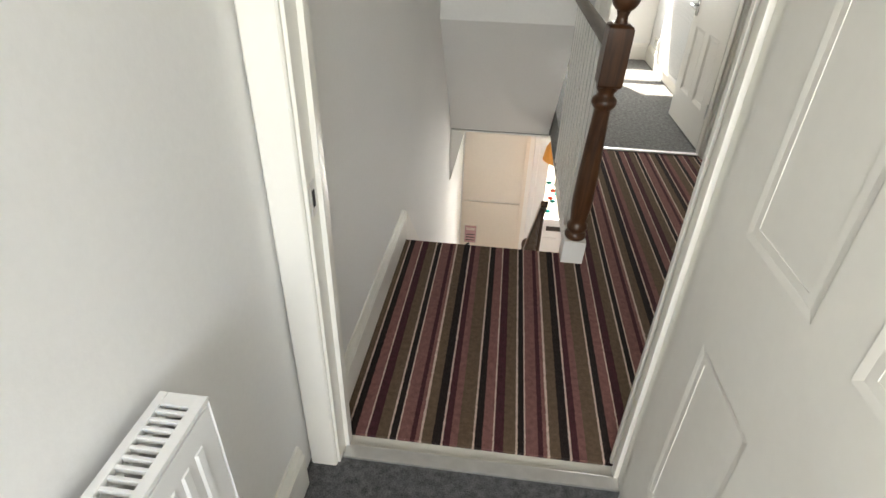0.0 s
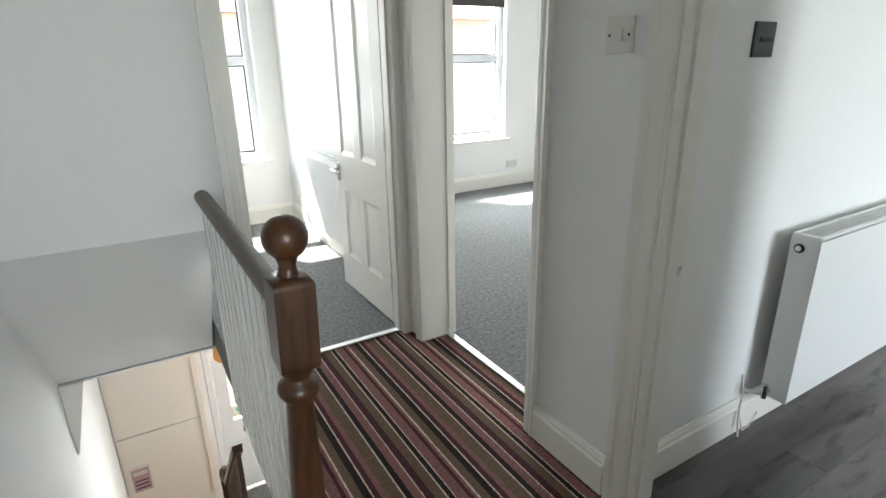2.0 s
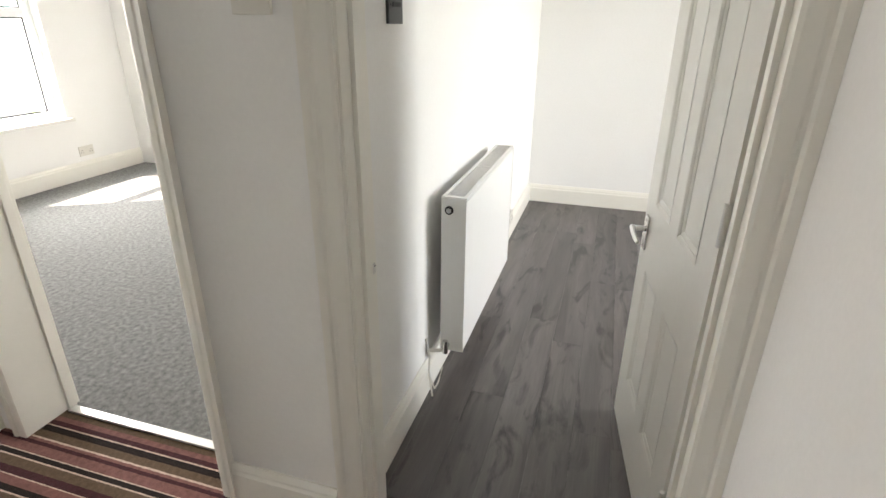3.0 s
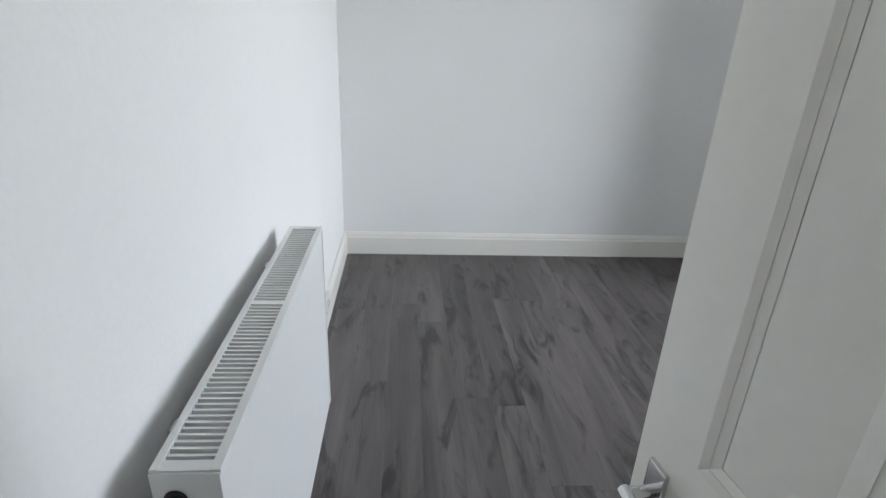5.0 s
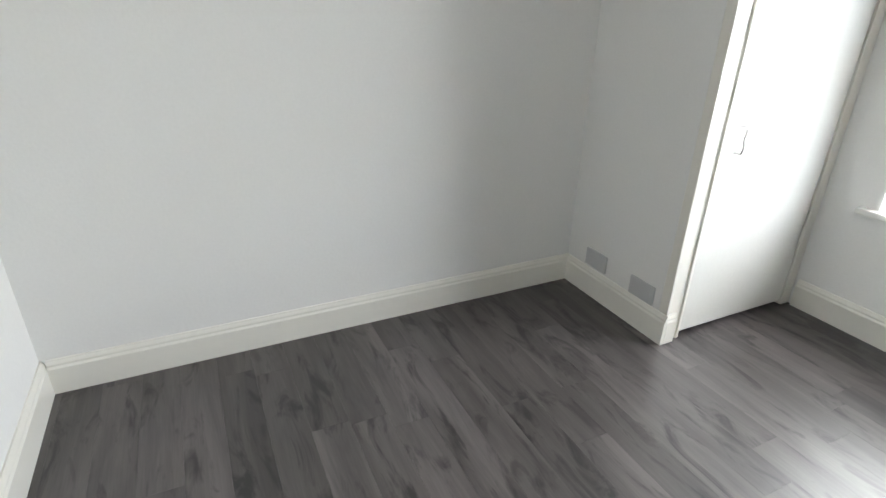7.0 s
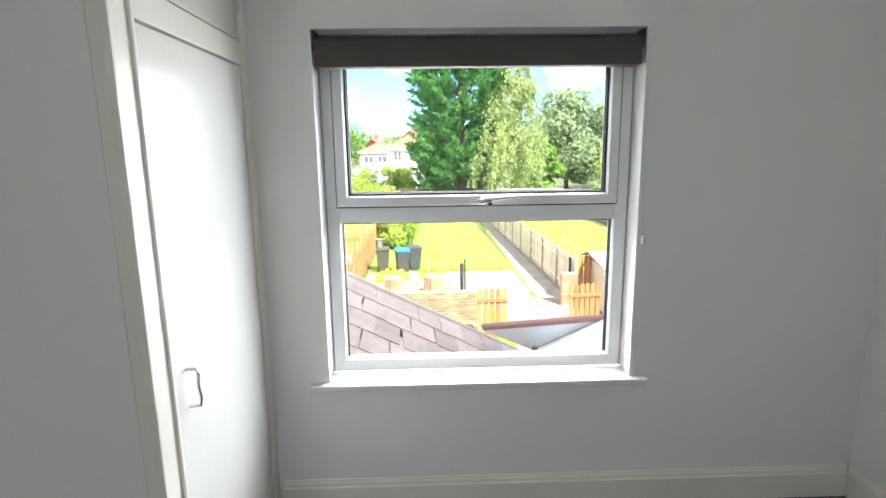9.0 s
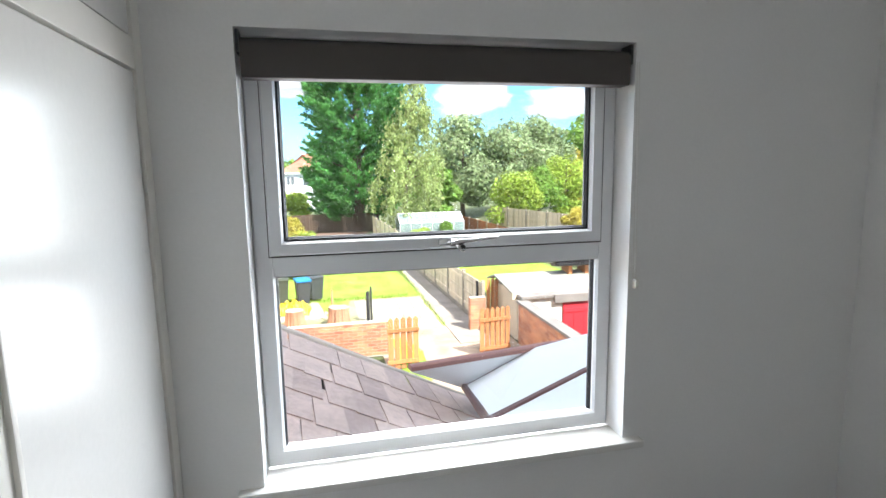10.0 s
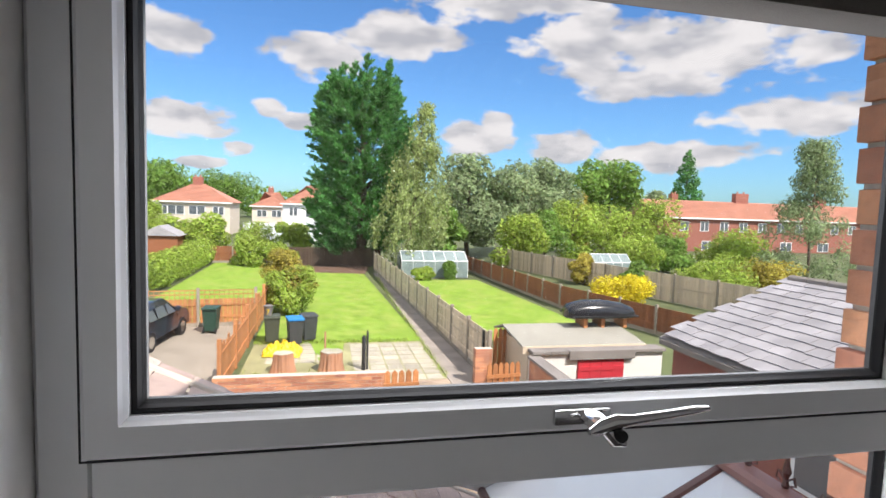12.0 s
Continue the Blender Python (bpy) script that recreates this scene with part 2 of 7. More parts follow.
def laminate_material():
    """Grey wood-look boards: flat tone per board, soft figure, dark smoky knots."""
    m = bpy.data.materials.new("grey_laminate")
    m.use_nodes = True
    nt = m.node_tree
    N, L = nt.nodes.new, nt.links.new
    b = nt.nodes["Principled BSDF"]
    b.inputs["Roughness"].default_value, b.inputs["Specular IOR Level"].default_value = 0.40, 0.8
    g, info = N("ShaderNodeNewGeometry"), N("ShaderNodeObjectInfo")
    off = N("ShaderNodeVectorMath")
    off.operation, off.inputs[1].default_value = "MULTIPLY_ADD", (17.0, 31.0, 11.0)
    L(info.outputs["Random"], off.inputs[0])
    L(g.outputs["Position"], off.inputs[2])
    def noise_at(scale, freq, detail, rough, distort=0.0):
        mp, n = N("ShaderNodeMapping"), N("ShaderNodeTexNoise")
        mp.inputs["Scale"].default_value = scale
        n.inputs["Scale"].default_value, n.inputs["Detail"].default_value, n.inputs["Roughness"].default_value, n.inputs["Distortion"].default_value = freq, detail, rough, distort
        L(off.outputs[0], mp.inputs[0])
        L(mp.outputs[0], n.inputs["Vector"])
        return n
    def span(sock, a, c, lo, hi):
        r = N("ShaderNodeMapRange")
        r.inputs["From Min"].default_value, r.inputs["From Max"].default_value = a, c
        r.inputs["To Min"].default_value, r.inputs["To Max"].default_value = lo, hi
        L(sock, r.inputs["Value"])
        return r.outputs[0]
    def times(p, q):
        r = N("ShaderNodeMath")
        r.operation = "MULTIPLY"
        L(p, r.inputs[0])
        L(q, r.inputs[1])
        return r.outputs[0]
    figure = noise_at((0.8, 7.0, 1.0), 1.6, 4, 0.55, 0.6)
    grain = noise_at((1.6, 34.0, 1.0), 5.0, 3, 0.6, 0.3)
    knot = noise_at((1.9, 6.5, 1.0), 1.7, 5, 0.6, 0.9)
    tone = times(span(info.outputs["Random"], 0, 1, 0.74, 1.26), span(figure.outputs["Fac"], 0.30, 0.70, 0.58, 1.40))
    tone = times(tone, span(grain.outputs["Fac"], 0.3, 0.7, 0.88, 1.12))
    tone = times(tone, span(knot.outputs["Fac"], 0.53, 0.66, 1.0, 0.20))
    mul = N("ShaderNodeMix")
    mul.data_type, mul.blend_type = "RGBA", "MULTIPLY"
    mul.inputs[0].default_value, mul.inputs[6].default_value = 1.0, (0.088, 0.077, 0.075, 1)
    L(tone, mul.inputs[7])
    L(mul.outputs[2], b.inputs["Base Color"])
    bp = N("ShaderNodeBump")
    bp.inputs["Strength"].default_value, bp.inputs["Distance"].default_value = 0.10, 0.001
    L(grain.outputs["Fac"], bp.inputs["Height"])
    L(bp.outputs[0], b.inputs["Normal"])
    return m


def glass_material(name, tint=(1, 1, 1)):
    m = bpy.data.materials.new(name)
    m.use_nodes = True
    nt = m.node_tree
    nt.nodes.clear()
    out = nt.nodes.new("ShaderNodeOutputMaterial")
    tr = nt.nodes.new("ShaderNodeBsdfTransparent")
    tr.inputs[0].default_value = (*tint, 1)
    gl = nt.nodes.new("ShaderNodeBsdfGlossy")
    gl.inputs["Roughness"].default_value = 0.01
    mx = nt.nodes.new("ShaderNodeMixShader")
    mx.inputs[0].default_value = 0.03
    nt.links.new(tr.outputs[0], mx.inputs[1])
    nt.links.new(gl.outputs[0], mx.inputs[2])
    nt.links.new(mx.outputs[0], out.inputs[0])
    return m


WALL = material("white_emulsion", (0.84, 0.835, 0.815), 0.75, spec=0.25, bump=0.10, scale=85, vary=0.018)
CEIL = material("ceiling_paint", (0.87, 0.87, 0.855), 0.9, bump=0.05, vary=0.02)
TRIM = material("cream_white_gloss", (0.83, 0.81, 0.745), 0.30, spec=0.5, bump=0.04, scale=40, vary=0.012)
CREAM = material("cream_door_gloss", (0.82, 0.80, 0.74), 0.28, bump=0.05, scale=45, vary=0.02)
DOORP = material("white_door_gloss", (0.80, 0.79, 0.75), 0.25, bump=0.08, scale=55, vary=0.02)
UPVC = material("white_upvc", (0.80, 0.81, 0.82), 0.32, vary=0.01)
RADW = material("white_enamel", (0.80, 0.80, 0.78), 0.3, vary=0.015)
GRILLE = material("radiator_inside", (0.30, 0.28, 0.25), 0.6)
STRIPE = striped_carpet()
GREY = material("grey_twist_carpet", (0.205, 0.204, 0.20), 0.98, spec=0.1, bump=1.0, scale=260, vary=0.45, big=45)
GREYDARK = material("dark_grey_twist_carpet", (0.095, 0.095, 0.098), 0.98, spec=0.1, bump=1.0, scale=260, vary=0.55, big=45)
STRIPMETAL = material("brushed_aluminium_strip", (0.75, 0.74, 0.72), 0.35, metal=0.85, vary=0.08)
PLANK = laminate_material()
MAHOG = wood_material("stained_mahogany", (0.028, 0.011, 0.005), (0.095, 0.040, 0.016), axis=2, rough=0.3, per_object=False, knots=0.1)
RAILW = wood_material("dull_brown_rail", (0.11, 0.085, 0.065), (0.20, 0.155, 0.12), axis=1, rough=0.5, per_object=False, knots=0.1)
OAK = wood_material("oak_boards", (0.22, 0.095, 0.035), (0.42, 0.21, 0.085), axis=1, rough=0.4, knots=0.2)
CHROME = material("chrome", (0.62, 0.62, 0.62), 0.16, metal=1.0, vary=0.02)
DARKMETAL = material("dark_grey_plate", (0.06, 0.065, 0.065), 0.4, metal=0.5)
PLASTIC = material("white_plastic", (0.70, 0.68, 0.62), 0.35, vary=0.01)
GREYPLATE = material("pale_grey_plastic", (0.56, 0.56, 0.56), 0.45, vary=0.02)
RUBBER = material("black_rubber", (0.012, 0.012, 0.014), 0.6)
BLIND = material("dark_taupe_blind", (0.085, 0.076, 0.070), 0.9, bump=0.3, scale=400, vary=0.1)
GLASS = glass_material("window_glass", (0.97, 0.985, 0.98))
DARKGAP = material("dark_gap", (0.02, 0.02, 0.02), 0.9)

# ---- mesh helpers ----
def box(bm, x0, y0, z0, x1, y1, z1, bevel=0.0):
    v = [bm.verts.new(p) for p in ((x0, y0, z0), (x1, y0, z0), (x1, y1, z0), (x0, y1, z0), (x0, y0, z1), (x1, y0, z1), (x1, y1, z1), (x0, y1, z1))]
    fs = [bm.faces.new([v[i] for i in f]) for f in ((3, 2, 1, 0), (4, 5, 6, 7), (0, 1, 5, 4), (1, 2, 6, 5), (2, 3, 7, 6), (3, 0, 4, 7))]
    if bevel:
        es = list({e for f in fs for e in f.edges})
        bmesh.ops.bevel(bm, geom=es, offset=bevel, segments=2, profile=0.7, affect="EDGES")
    return v


def boxmesh(x0, y0, z0, x1, y1, z1, bevel=0.0):
    bm = bmesh.new()
    box(bm, min(x0, x1), min(y0, y1), min(z0, z1), max(x0, x1), max(y0, y1), max(z0, z1), bevel)
    return bm


def prism(bm, profile, axis, a0, a1):
    """A closed outline (pairs) swept along an axis (0: x, pairs are y,z; 1: y, pairs are x,z; 2: z, pairs are x,y)."""
    def p(a, u, v):
        return ((a, u, v), (u, a, v), (u, v, a))[axis]
    lo = [bm.verts.new(p(a0, u, v)) for u, v in profile]
    hi = [bm.verts.new(p(a1, u, v)) for u, v in profile]
    n = len(profile)
    bm.faces.new(lo)
    bm.faces.new(hi[::-1])
    for i in range(n):
        bm.faces.new((lo[i], hi[i], hi[(i + 1) % n], lo[(i + 1) % n]))
    bmesh.ops.recalc_face_normals(bm, faces=bm.faces[:])


def lathe(bm, rings, sides=24, centre=(0, 0)):
    """A turned shape round a vertical line: rings of (radius, height)."""
    loops = []
    for r, z in rings:
        loops.append([bm.verts.new((centre[0] + r * math.cos(2 * math.pi * i / sides), centre[1] + r * math.sin(2 * math.pi * i / sides), z)) for i in range(sides)])
    for a, b in zip(loops, loops[1:]):
        for i in range(sides):
            bm.faces.new((a[i], a[(i + 1) % sides], b[(i + 1) % sides], b[i]))
    bm.faces.new(loops[0][::-1])
    bm.faces.new(loops[-1])


def tube(bm, points, radius, sides=10):
    """A round bar along points."""
    pts = [Vector(p) for p in points]
    loops = []
    for i, p in enumerate(pts):
        d = (pts[min(i + 1, len(pts) - 1)] - pts[max(i - 1, 0)]).normalized()
        up = Vector((0, 0, 1)) if abs(d.z) < 0.9 else Vector((1, 0, 0))
        u = d.cross(up).normalized()
        v = d.cross(u).normalized()
        r = radius[i] if isinstance(radius, (list, tuple)) else radius
        loops.append([bm.verts.new(p + r * (math.cos(2 * math.pi * k / sides) * u + math.sin(2 * math.pi * k / sides) * v)) for k in range(sides)])
    for a, b in zip(loops, loops[1:]):
        for k in range(sides):
            bm.faces.new((a[k], a[(k + 1) % sides], b[(k + 1) % sides], b[k]))
    bm.faces.new(loops[0][::-1])
    bm.faces.new(loops[-1])
    bmesh.ops.recalc_face_normals(bm, faces=bm.faces[:])


def mesh_of(name, bm, mat, smooth=None):
    me = bpy.data.meshes.new(name)
    bm.normal_update()
    if smooth is not None:
        for f in bm.faces:
            f.smooth = True
        for e in bm.edges:
            if len(e.link_faces) == 2 and e.calc_face_angle(0) > radians(smooth):
                e.smooth = False
    bm.to_mesh(me)
    bm.free()
    me.materials.append(mat)
    return me


def part(name, bm, mat, parent, label="", smooth=None):
    ob = new(name, mesh_of(name, bm, mat, smooth))
    ob.parent = parent
    if label:
        ob["label"] = label
    return ob


def solid(name, bm, mat, label, category, kind="", group="", smooth=None):
    return tagged(new(name, mesh_of(name, bm, mat, smooth)), label, category, group, kind)


def thing(name, m, label, category, group="", kind=""):
    e = new(name)
    e.matrix_world = m
    e.empty_display_size = 0.1
    return tagged(e, label, category, group, kind)


def wall(name, axis, a0, a1, t0, t1, z0, z1, openings, label, mat=None):
    """A wall along x (axis 0) or y (axis 1) from a0 to a1, t0 to t1 thick, with openings (a, a, z, z) cut through."""
    bm = bmesh.new()
    cuts = sorted({a0, a1, *[o[0] for o in openings], *[o[1] for o in openings]})
    def put(u0, u1, w0, w1):
        if u1 - u0 > 1e-4 and w1 - w0 > 1e-4:
            if axis == 0:
                box(bm, u0, t0, w0, u1, t1, w1)
            else:
                box(bm, t0, u0, w0, t1, u1, w1)
    for u0, u1 in zip(cuts, cuts[1:]):
        level = z0
        for o in sorted((o for o in openings if o[0] <= u0 + 1e-6 and o[1] >= u1 - 1e-6), key=lambda o: o[2]):
            put(u0, u1, level, o[2])
            level = o[3]
        put(u0, u1, level, z1)
    return solid(name, bm, mat or WALL, label, "wall", "structure")


TOP = 2.55      # ceiling above the upper floor
LOW = -2.75     # hall floor
GND = -2.90     # garden

# ---- the structure ----
wall("wall_west", 1, 1.05, 6.0, -0.25, 0.0, LOW, TOP, [], "white painted plaster wall beside the stairs")
wall("wall_start_west", 1, -1.4, 1.05, -0.25, -0.03, 0, TOP, [], "white painted plaster wall of the carpeted room")
wall("wall_start_south", 0, -0.25, 1.70, -1.675, -1.4, 0, TOP, [(0.02, 0.98, 0.8, 2.0)], "white painted outer wall with a window opening")
wall("wall_start_door", 0, -0.03, 1.705, 0.955, 1.05, 0, TOP, [(0.03, 0.815, 0, 2.03)], "white painted partition with a doorway")
wall("wall_spine", 1, -1.675, 3.36, 1.70, 1.82, 0, TOP, [(1.10, 1.915, 0, 2.03), (2.365, 3.237, 0, 2.03)], "white painted landing wall with two doorways")
wall("wall_landing_end", 0, 0.0, 1.82, 3.36, 3.46, 0, TOP, [(0, 0.78, 0, 0.73), (0.915, 1.67, 0, 2.03)], "white painted wall above the stairs with a doorway")
wall("wall_rooms", 1, 3.46, 6.0, 1.83, 1.93, 0, TOP, [], "white painted wall between the front rooms")
wall("wall_bedroom_west", 1, 2.07, 3.36, 1.82, 1.885, 0, TOP, [(2.365, 3.237, 0, 2.03)], "white painted bedroom wall with a doorway")
wall("wall_box_north", 0, 1.82, 5.037, 1.957, 2.07, 0, TOP, [], "white painted wall with a radiator")
wall("wall_east", 1, -1.675, 6.0, 5.037, 5.25, LOW, TOP, [], "white painted plaster wall")
wall("wall_box_south", 0, 1.82, 5.037, -1.56, -1.375, 0, TOP, [(2.835, 4.10, 0.56, 1.99)], "white painted wall with a window opening")
wall("wall_front", 0, -0.25, 5.25, 6.0, 6.28, -0.02, TOP, [(0.62, 1.63, 0.55, 2.2), (3.2, 4.32, 0.53, 2.2)], "white painted front wall with two window openings")
wall("wall_hall_front", 0, -0.25, 5.25, 5.86, 6.2, LOW - 0.15, -0.02, [(0.80, 1.66, LOW, -0.62)], "cream painted hall wall with the front door")
wall("wall_hall_east", 1, 2.0, 5.86, 1.72, 1.82, LOW, -0.25, [], "cream painted hall wall")
wall("wall_hall_back", 0, 0.0, 1.72, 1.9, 2.0, LOW, -0.25, [], "cream painted hall wall")
wall("wall_lower_rear", 0, -0.25, 5.25, -1.675, -1.4, LOW - 0.15, -0.02, [], "brick rear wall of the ground floor")

solid("ceiling", boxmesh(-0.25, -1.675, TOP, 5.25, 6.28, TOP + 0.15), CEIL, "white painted plaster ceiling", "ceiling", "structure")
bm = bmesh.new()
box(bm, 0, 1.0, -0.25, 0.76, 2.10, -0.012)
box(bm, 0.76, 1.0, -0.25, 1.82, 2.10, -0.012)
box(bm, 0.79, 2.10, -0.25, 1.82, 3.39, -0.012)
solid("floor_landing_slab", bm, TRIM, "painted landing floor structure and edge", "floor", "structure")
bm = bmesh.new()
box(bm, 0.0, 1.05, -0.010, 0.715, 2.11, 0.0)
box(bm, 0.715, 1.05, -0.010, 1.84, 2.11, 0.0)
box(bm, 0.79, 2.11, -0.010, 1.84, 3.40, 0.0)
solid("floor_landing", bm, STRIPE, "striped mauve, plum, taupe and cream landing carpet", "carpet", "structure")
solid("floor_start", boxmesh(-0.03, -1.4, -0.25, 1.70, 0.985, 0.001), GREYDARK, "dark grey twist pile carpet", "carpet", "structure")
bm = bmesh.new()
box(bm, 0.80, 3.46, -0.25, 1.83, 6.0, 0.0)
box(bm, 0.0, 4.26, -0.25, 0.80, 6.0, 0.0)
box(bm, 0.80, 3.40, -0.25, 1.83, 3.46, 0.0)
solid("floor_front_room", bm, GREY, "grey twist pile carpet", "carpet", "structure")
solid("floor_bedroom", boxmesh(1.84, 2.07, -0.25, 5.037, 6.0, 0.0), GREY, "grey twist pile carpet", "carpet", "structure")
solid("floor_box_slab", boxmesh(1.82, -1.375, -0.25, 5.037, 1.957, -0.010), DARKGAP, "dark underlay below the laminate", "floor", "structure")
bm = bmesh.new()
prism(bm, [(3.362, 0.73), (3.362, 0.729), (4.26, -0.245), (4.26, 0.76), (3.461, 0.76), (3.461, 0.73)], 0, 0.0, 0.785)
solid("bulkhead", bm, WALL, "sloping white plaster bulkhead above the stairs", "bulkhead", "structure")
solid("hall_ceiling", boxmesh(0.80, 2.0, -0.26, 1.72, 5.86, -0.2502), CEIL, "white hall ceiling", "ceiling", "structure")
solid("hall_ceiling_front", boxmesh(0.0, 4.25, -0.26, 0.80, 5.86, -0.2502), CEIL, "white hall ceiling", "ceiling", "structure")
solid("floor_hall", boxmesh(0, 2.0, LOW - 0.15, 1.72, 5.86, LOW - 0.012), DARKGAP, "hall floor base", "floor", "structure")

# ---- joinery ----
def skirting(name, axis, a0, a1, face, side, z=0.0, high=0.145, mat=None):
    """A moulded skirting board against a wall face; side is +1 or -1 for the way it stands out."""
    s = side
    prof = [(face, z), (face + s * 0.019, z), (face + s * 0.019, z + high - 0.035), (face + s * 0.014, z + high - 0.026), (face + s * 0.014, z + high - 0.018),
            (face + s * 0.008, z + high - 0.006), (face + s * 0.006, z + high), (face, z + high)]
    bm = bmesh.new()
    prism(bm, prof, axis, a0, a1)
    return solid(name, bm, mat or TRIM, "cream gloss moulded skirting board", "skirting", "structure")


E = 0.0005
skirting("baseboard_landing_west", 1, 1.13, 2.12, 0.0 + E, 1)
skirting("baseboard_landing_east", 1, 1.985, 2.336, 1.70 - E, -1)
skirting("baseboard_start_west", 1, -1.4, 0.88, -0.03 + E, 1)
skirting("baseboard_box_north", 0, 1.885, 5.037, 1.957 - E, -1)
skirting("baseboard_box_east", 1, -0.471, 1.938, 5.037 - E, -1)
skirting("baseboard_cupboard_north", 0, 4.319, 5.018, -0.471 + E, 1)
skirting("baseboard_cupboard_west", 1, -0.53, -0.471 - E, 4.338 - E, -1)
skirting("baseboard_box_south", 0, 1.84, 4.318, -1.375 + E, 1)
skirting("baseboard_box_west", 1, -1.355, 1.0, 1.82 + E, 1)
skirting("baseboard_front_room_front", 0, 0.0, 1.81, 6.0 - E, -1, high=0.16)
skirting("baseboard_front_room_east", 1, 3.53, 5.98, 1.83 - E, -1, high=0.16)
skirting("baseboard_bedroom_front", 0, 1.94, 5.03, 6.0 - E, -1, high=0.16)
skirting("baseboard_hall_front", 0, 0.0, 0.72, 5.86 - E, -1, z=LOW)


def architrave(name, axis, along, z1, face, side, foot=0.0, both=True, plain=False, w=0.07):
    """Moulded frame on one face of a doorway: along is (left, right) of the opening."""
    a0, a1 = along
    s = side
    ob = thing(name, pose(0, 0, 0), "cream gloss moulded door architrave", "architrave", kind="structure")
    def prof(inner, out):
        d = 1 if out > inner else -1
        if plain:
            return [(inner, face), (inner, face + s * 0.012), (inner + d * 0.004, face + s * 0.016), (inner + d * (w - 0.004), face + s * 0.016), (inner + d * w, face + s * 0.012), (inner + d * w, face)]
        return [(inner, face), (inner, face + s * 0.014), (inner + d * 0.008, face + s * 0.017), (inner + d * w * 0.48, face + s * 0.018), (inner + d * w * 0.56, face + s * 0.0165), (inner + d * w * 0.65, face + s * 0.0165),
                (inner + d * w * 0.74, face + s * 0.021), (inner + d * w, face + s * 0.023), (inner + d * w, face)]
    for inner, out in ((a0, a0 - w), (a1, a1 + w))[:2 if both else 1]:
        bm = bmesh.new()
        pr = [(u, v) if axis == 0 else (v, u) for u, v in prof(inner, out)]
        prism(bm, pr, 2, foot, z1 + w)
        part("upright", bm, TRIM, ob)
    bm = bmesh.new()
    pr = [(v, z1 + (u - a1)) for u, v in prof(a1, a1 + w)]
    prism(bm, pr, axis, a0, a1)
    part("head", bm, TRIM, ob)
    return ob


def lining(name, axis, a0, a1, t0, t1, z1, stop):
    """Door lining inside an opening, with a door stop."""
    ob = thing(name, pose(0, 0, 0), "cream gloss timber door lining with stops", "door frame", kind="structure")
    th = 0.022
    def b(u0, u1, v0, v1, w0, w1):
        return boxmesh(u0, v0, w0, u1, v1, w1, 0.002) if axis == 0 else boxmesh(v0, u0, w0, v1, u1, w1, 0.002)
    part("jamb", b(a0 + E, a0 + th, t0 - 0.004, t1 + 0.004, 0, z1 - E), TRIM, ob)
    part("jamb", b(a1 - th, a1 - E, t0 - 0.004, t1 + 0.004, 0, z1 - E), TRIM, ob)
    part("head", b(a0 + th, a1 - th, t0 - 0.004, t1 + 0.004, z1 - th, z1 - E), TRIM, ob)
    for u0, u1 in ((a0 + th, a0 + th + 0.012), (a1 - th - 0.012, a1 - th)):
        part("stop", b(u0, u1, stop, stop + 0.03, 0.002, z1 - th), TRIM, ob)
    return ob


architrave("trim_start_door", 0, (0.045, 0.782), 2.0, 1.05 + E, 1)
architrave("trim_start_door_inner", 0, (0.045, 0.782), 2.0, 0.955 - E, -1, both=False, plain=True)
lining("frame_start_door", 0, 0.03, 0.815, 0.955, 1.05, 2.03, 1.0)
architrave("trim_box_door", 1, (1.125, 1.90), 2.0, 1.70 - E, -1, w=0.0745)
lining("frame_box_door", 1, 1.10, 1.915, 1.70, 1.82, 2.03, 1.74)
architrave("trim_bedroom_door", 1, (2.387, 3.215), 2.0, 1.70 - E, -1, w=0.05)
lining("frame_bedroom_door", 1, 2.365, 3.237, 1.70, 1.89, 2.03, 1.845)
architrave("trim_front_room_door", 0, (0.925, 1.648), 2.0, 3.36 - E, -1)
lining("frame_front_room_door", 0, 0.915, 1.67, 3.36, 3.46, 2.03, 3.38)


def lever_handle(parent, x, y, z, toward, side):
    """Chrome lever on a short backplate; on the face y (side +1/-1), the lever pointing along x by toward."""
    ob = part("handle", boxmesh(x - 0.02, y, z - 0.055, x + 0.02, y + side * 0.007, z + 0.055, 0.002), CHROME, parent, "chrome lever handle on a backplate")
    bm = bmesh.new()
    tube(bm, [(x, y + side * 0.005, z + 0.012), (x, y + side * 0.045, z + 0.012)], 0.009, 12)
    tube(bm, [(x - toward * 0.008, y + side * 0.045, z + 0.012), (x + toward * 0.04, y + side * 0.05, z + 0.013), (x + toward * 0.085, y + side * 0.05, z + 0.008), (x + toward * 0.105, y + side * 0.046, z + 0.002)], [0.010, 0.009, 0.008, 0.007], 12)
    for dz in (-0.043, 0.043):
        tube(bm, [(x, y + side * 0.006, z + dz), (x, y + side * 0.0085, z + dz)], 0.004, 8)
    part("lever", bm, CHROME, ob, smooth=40)


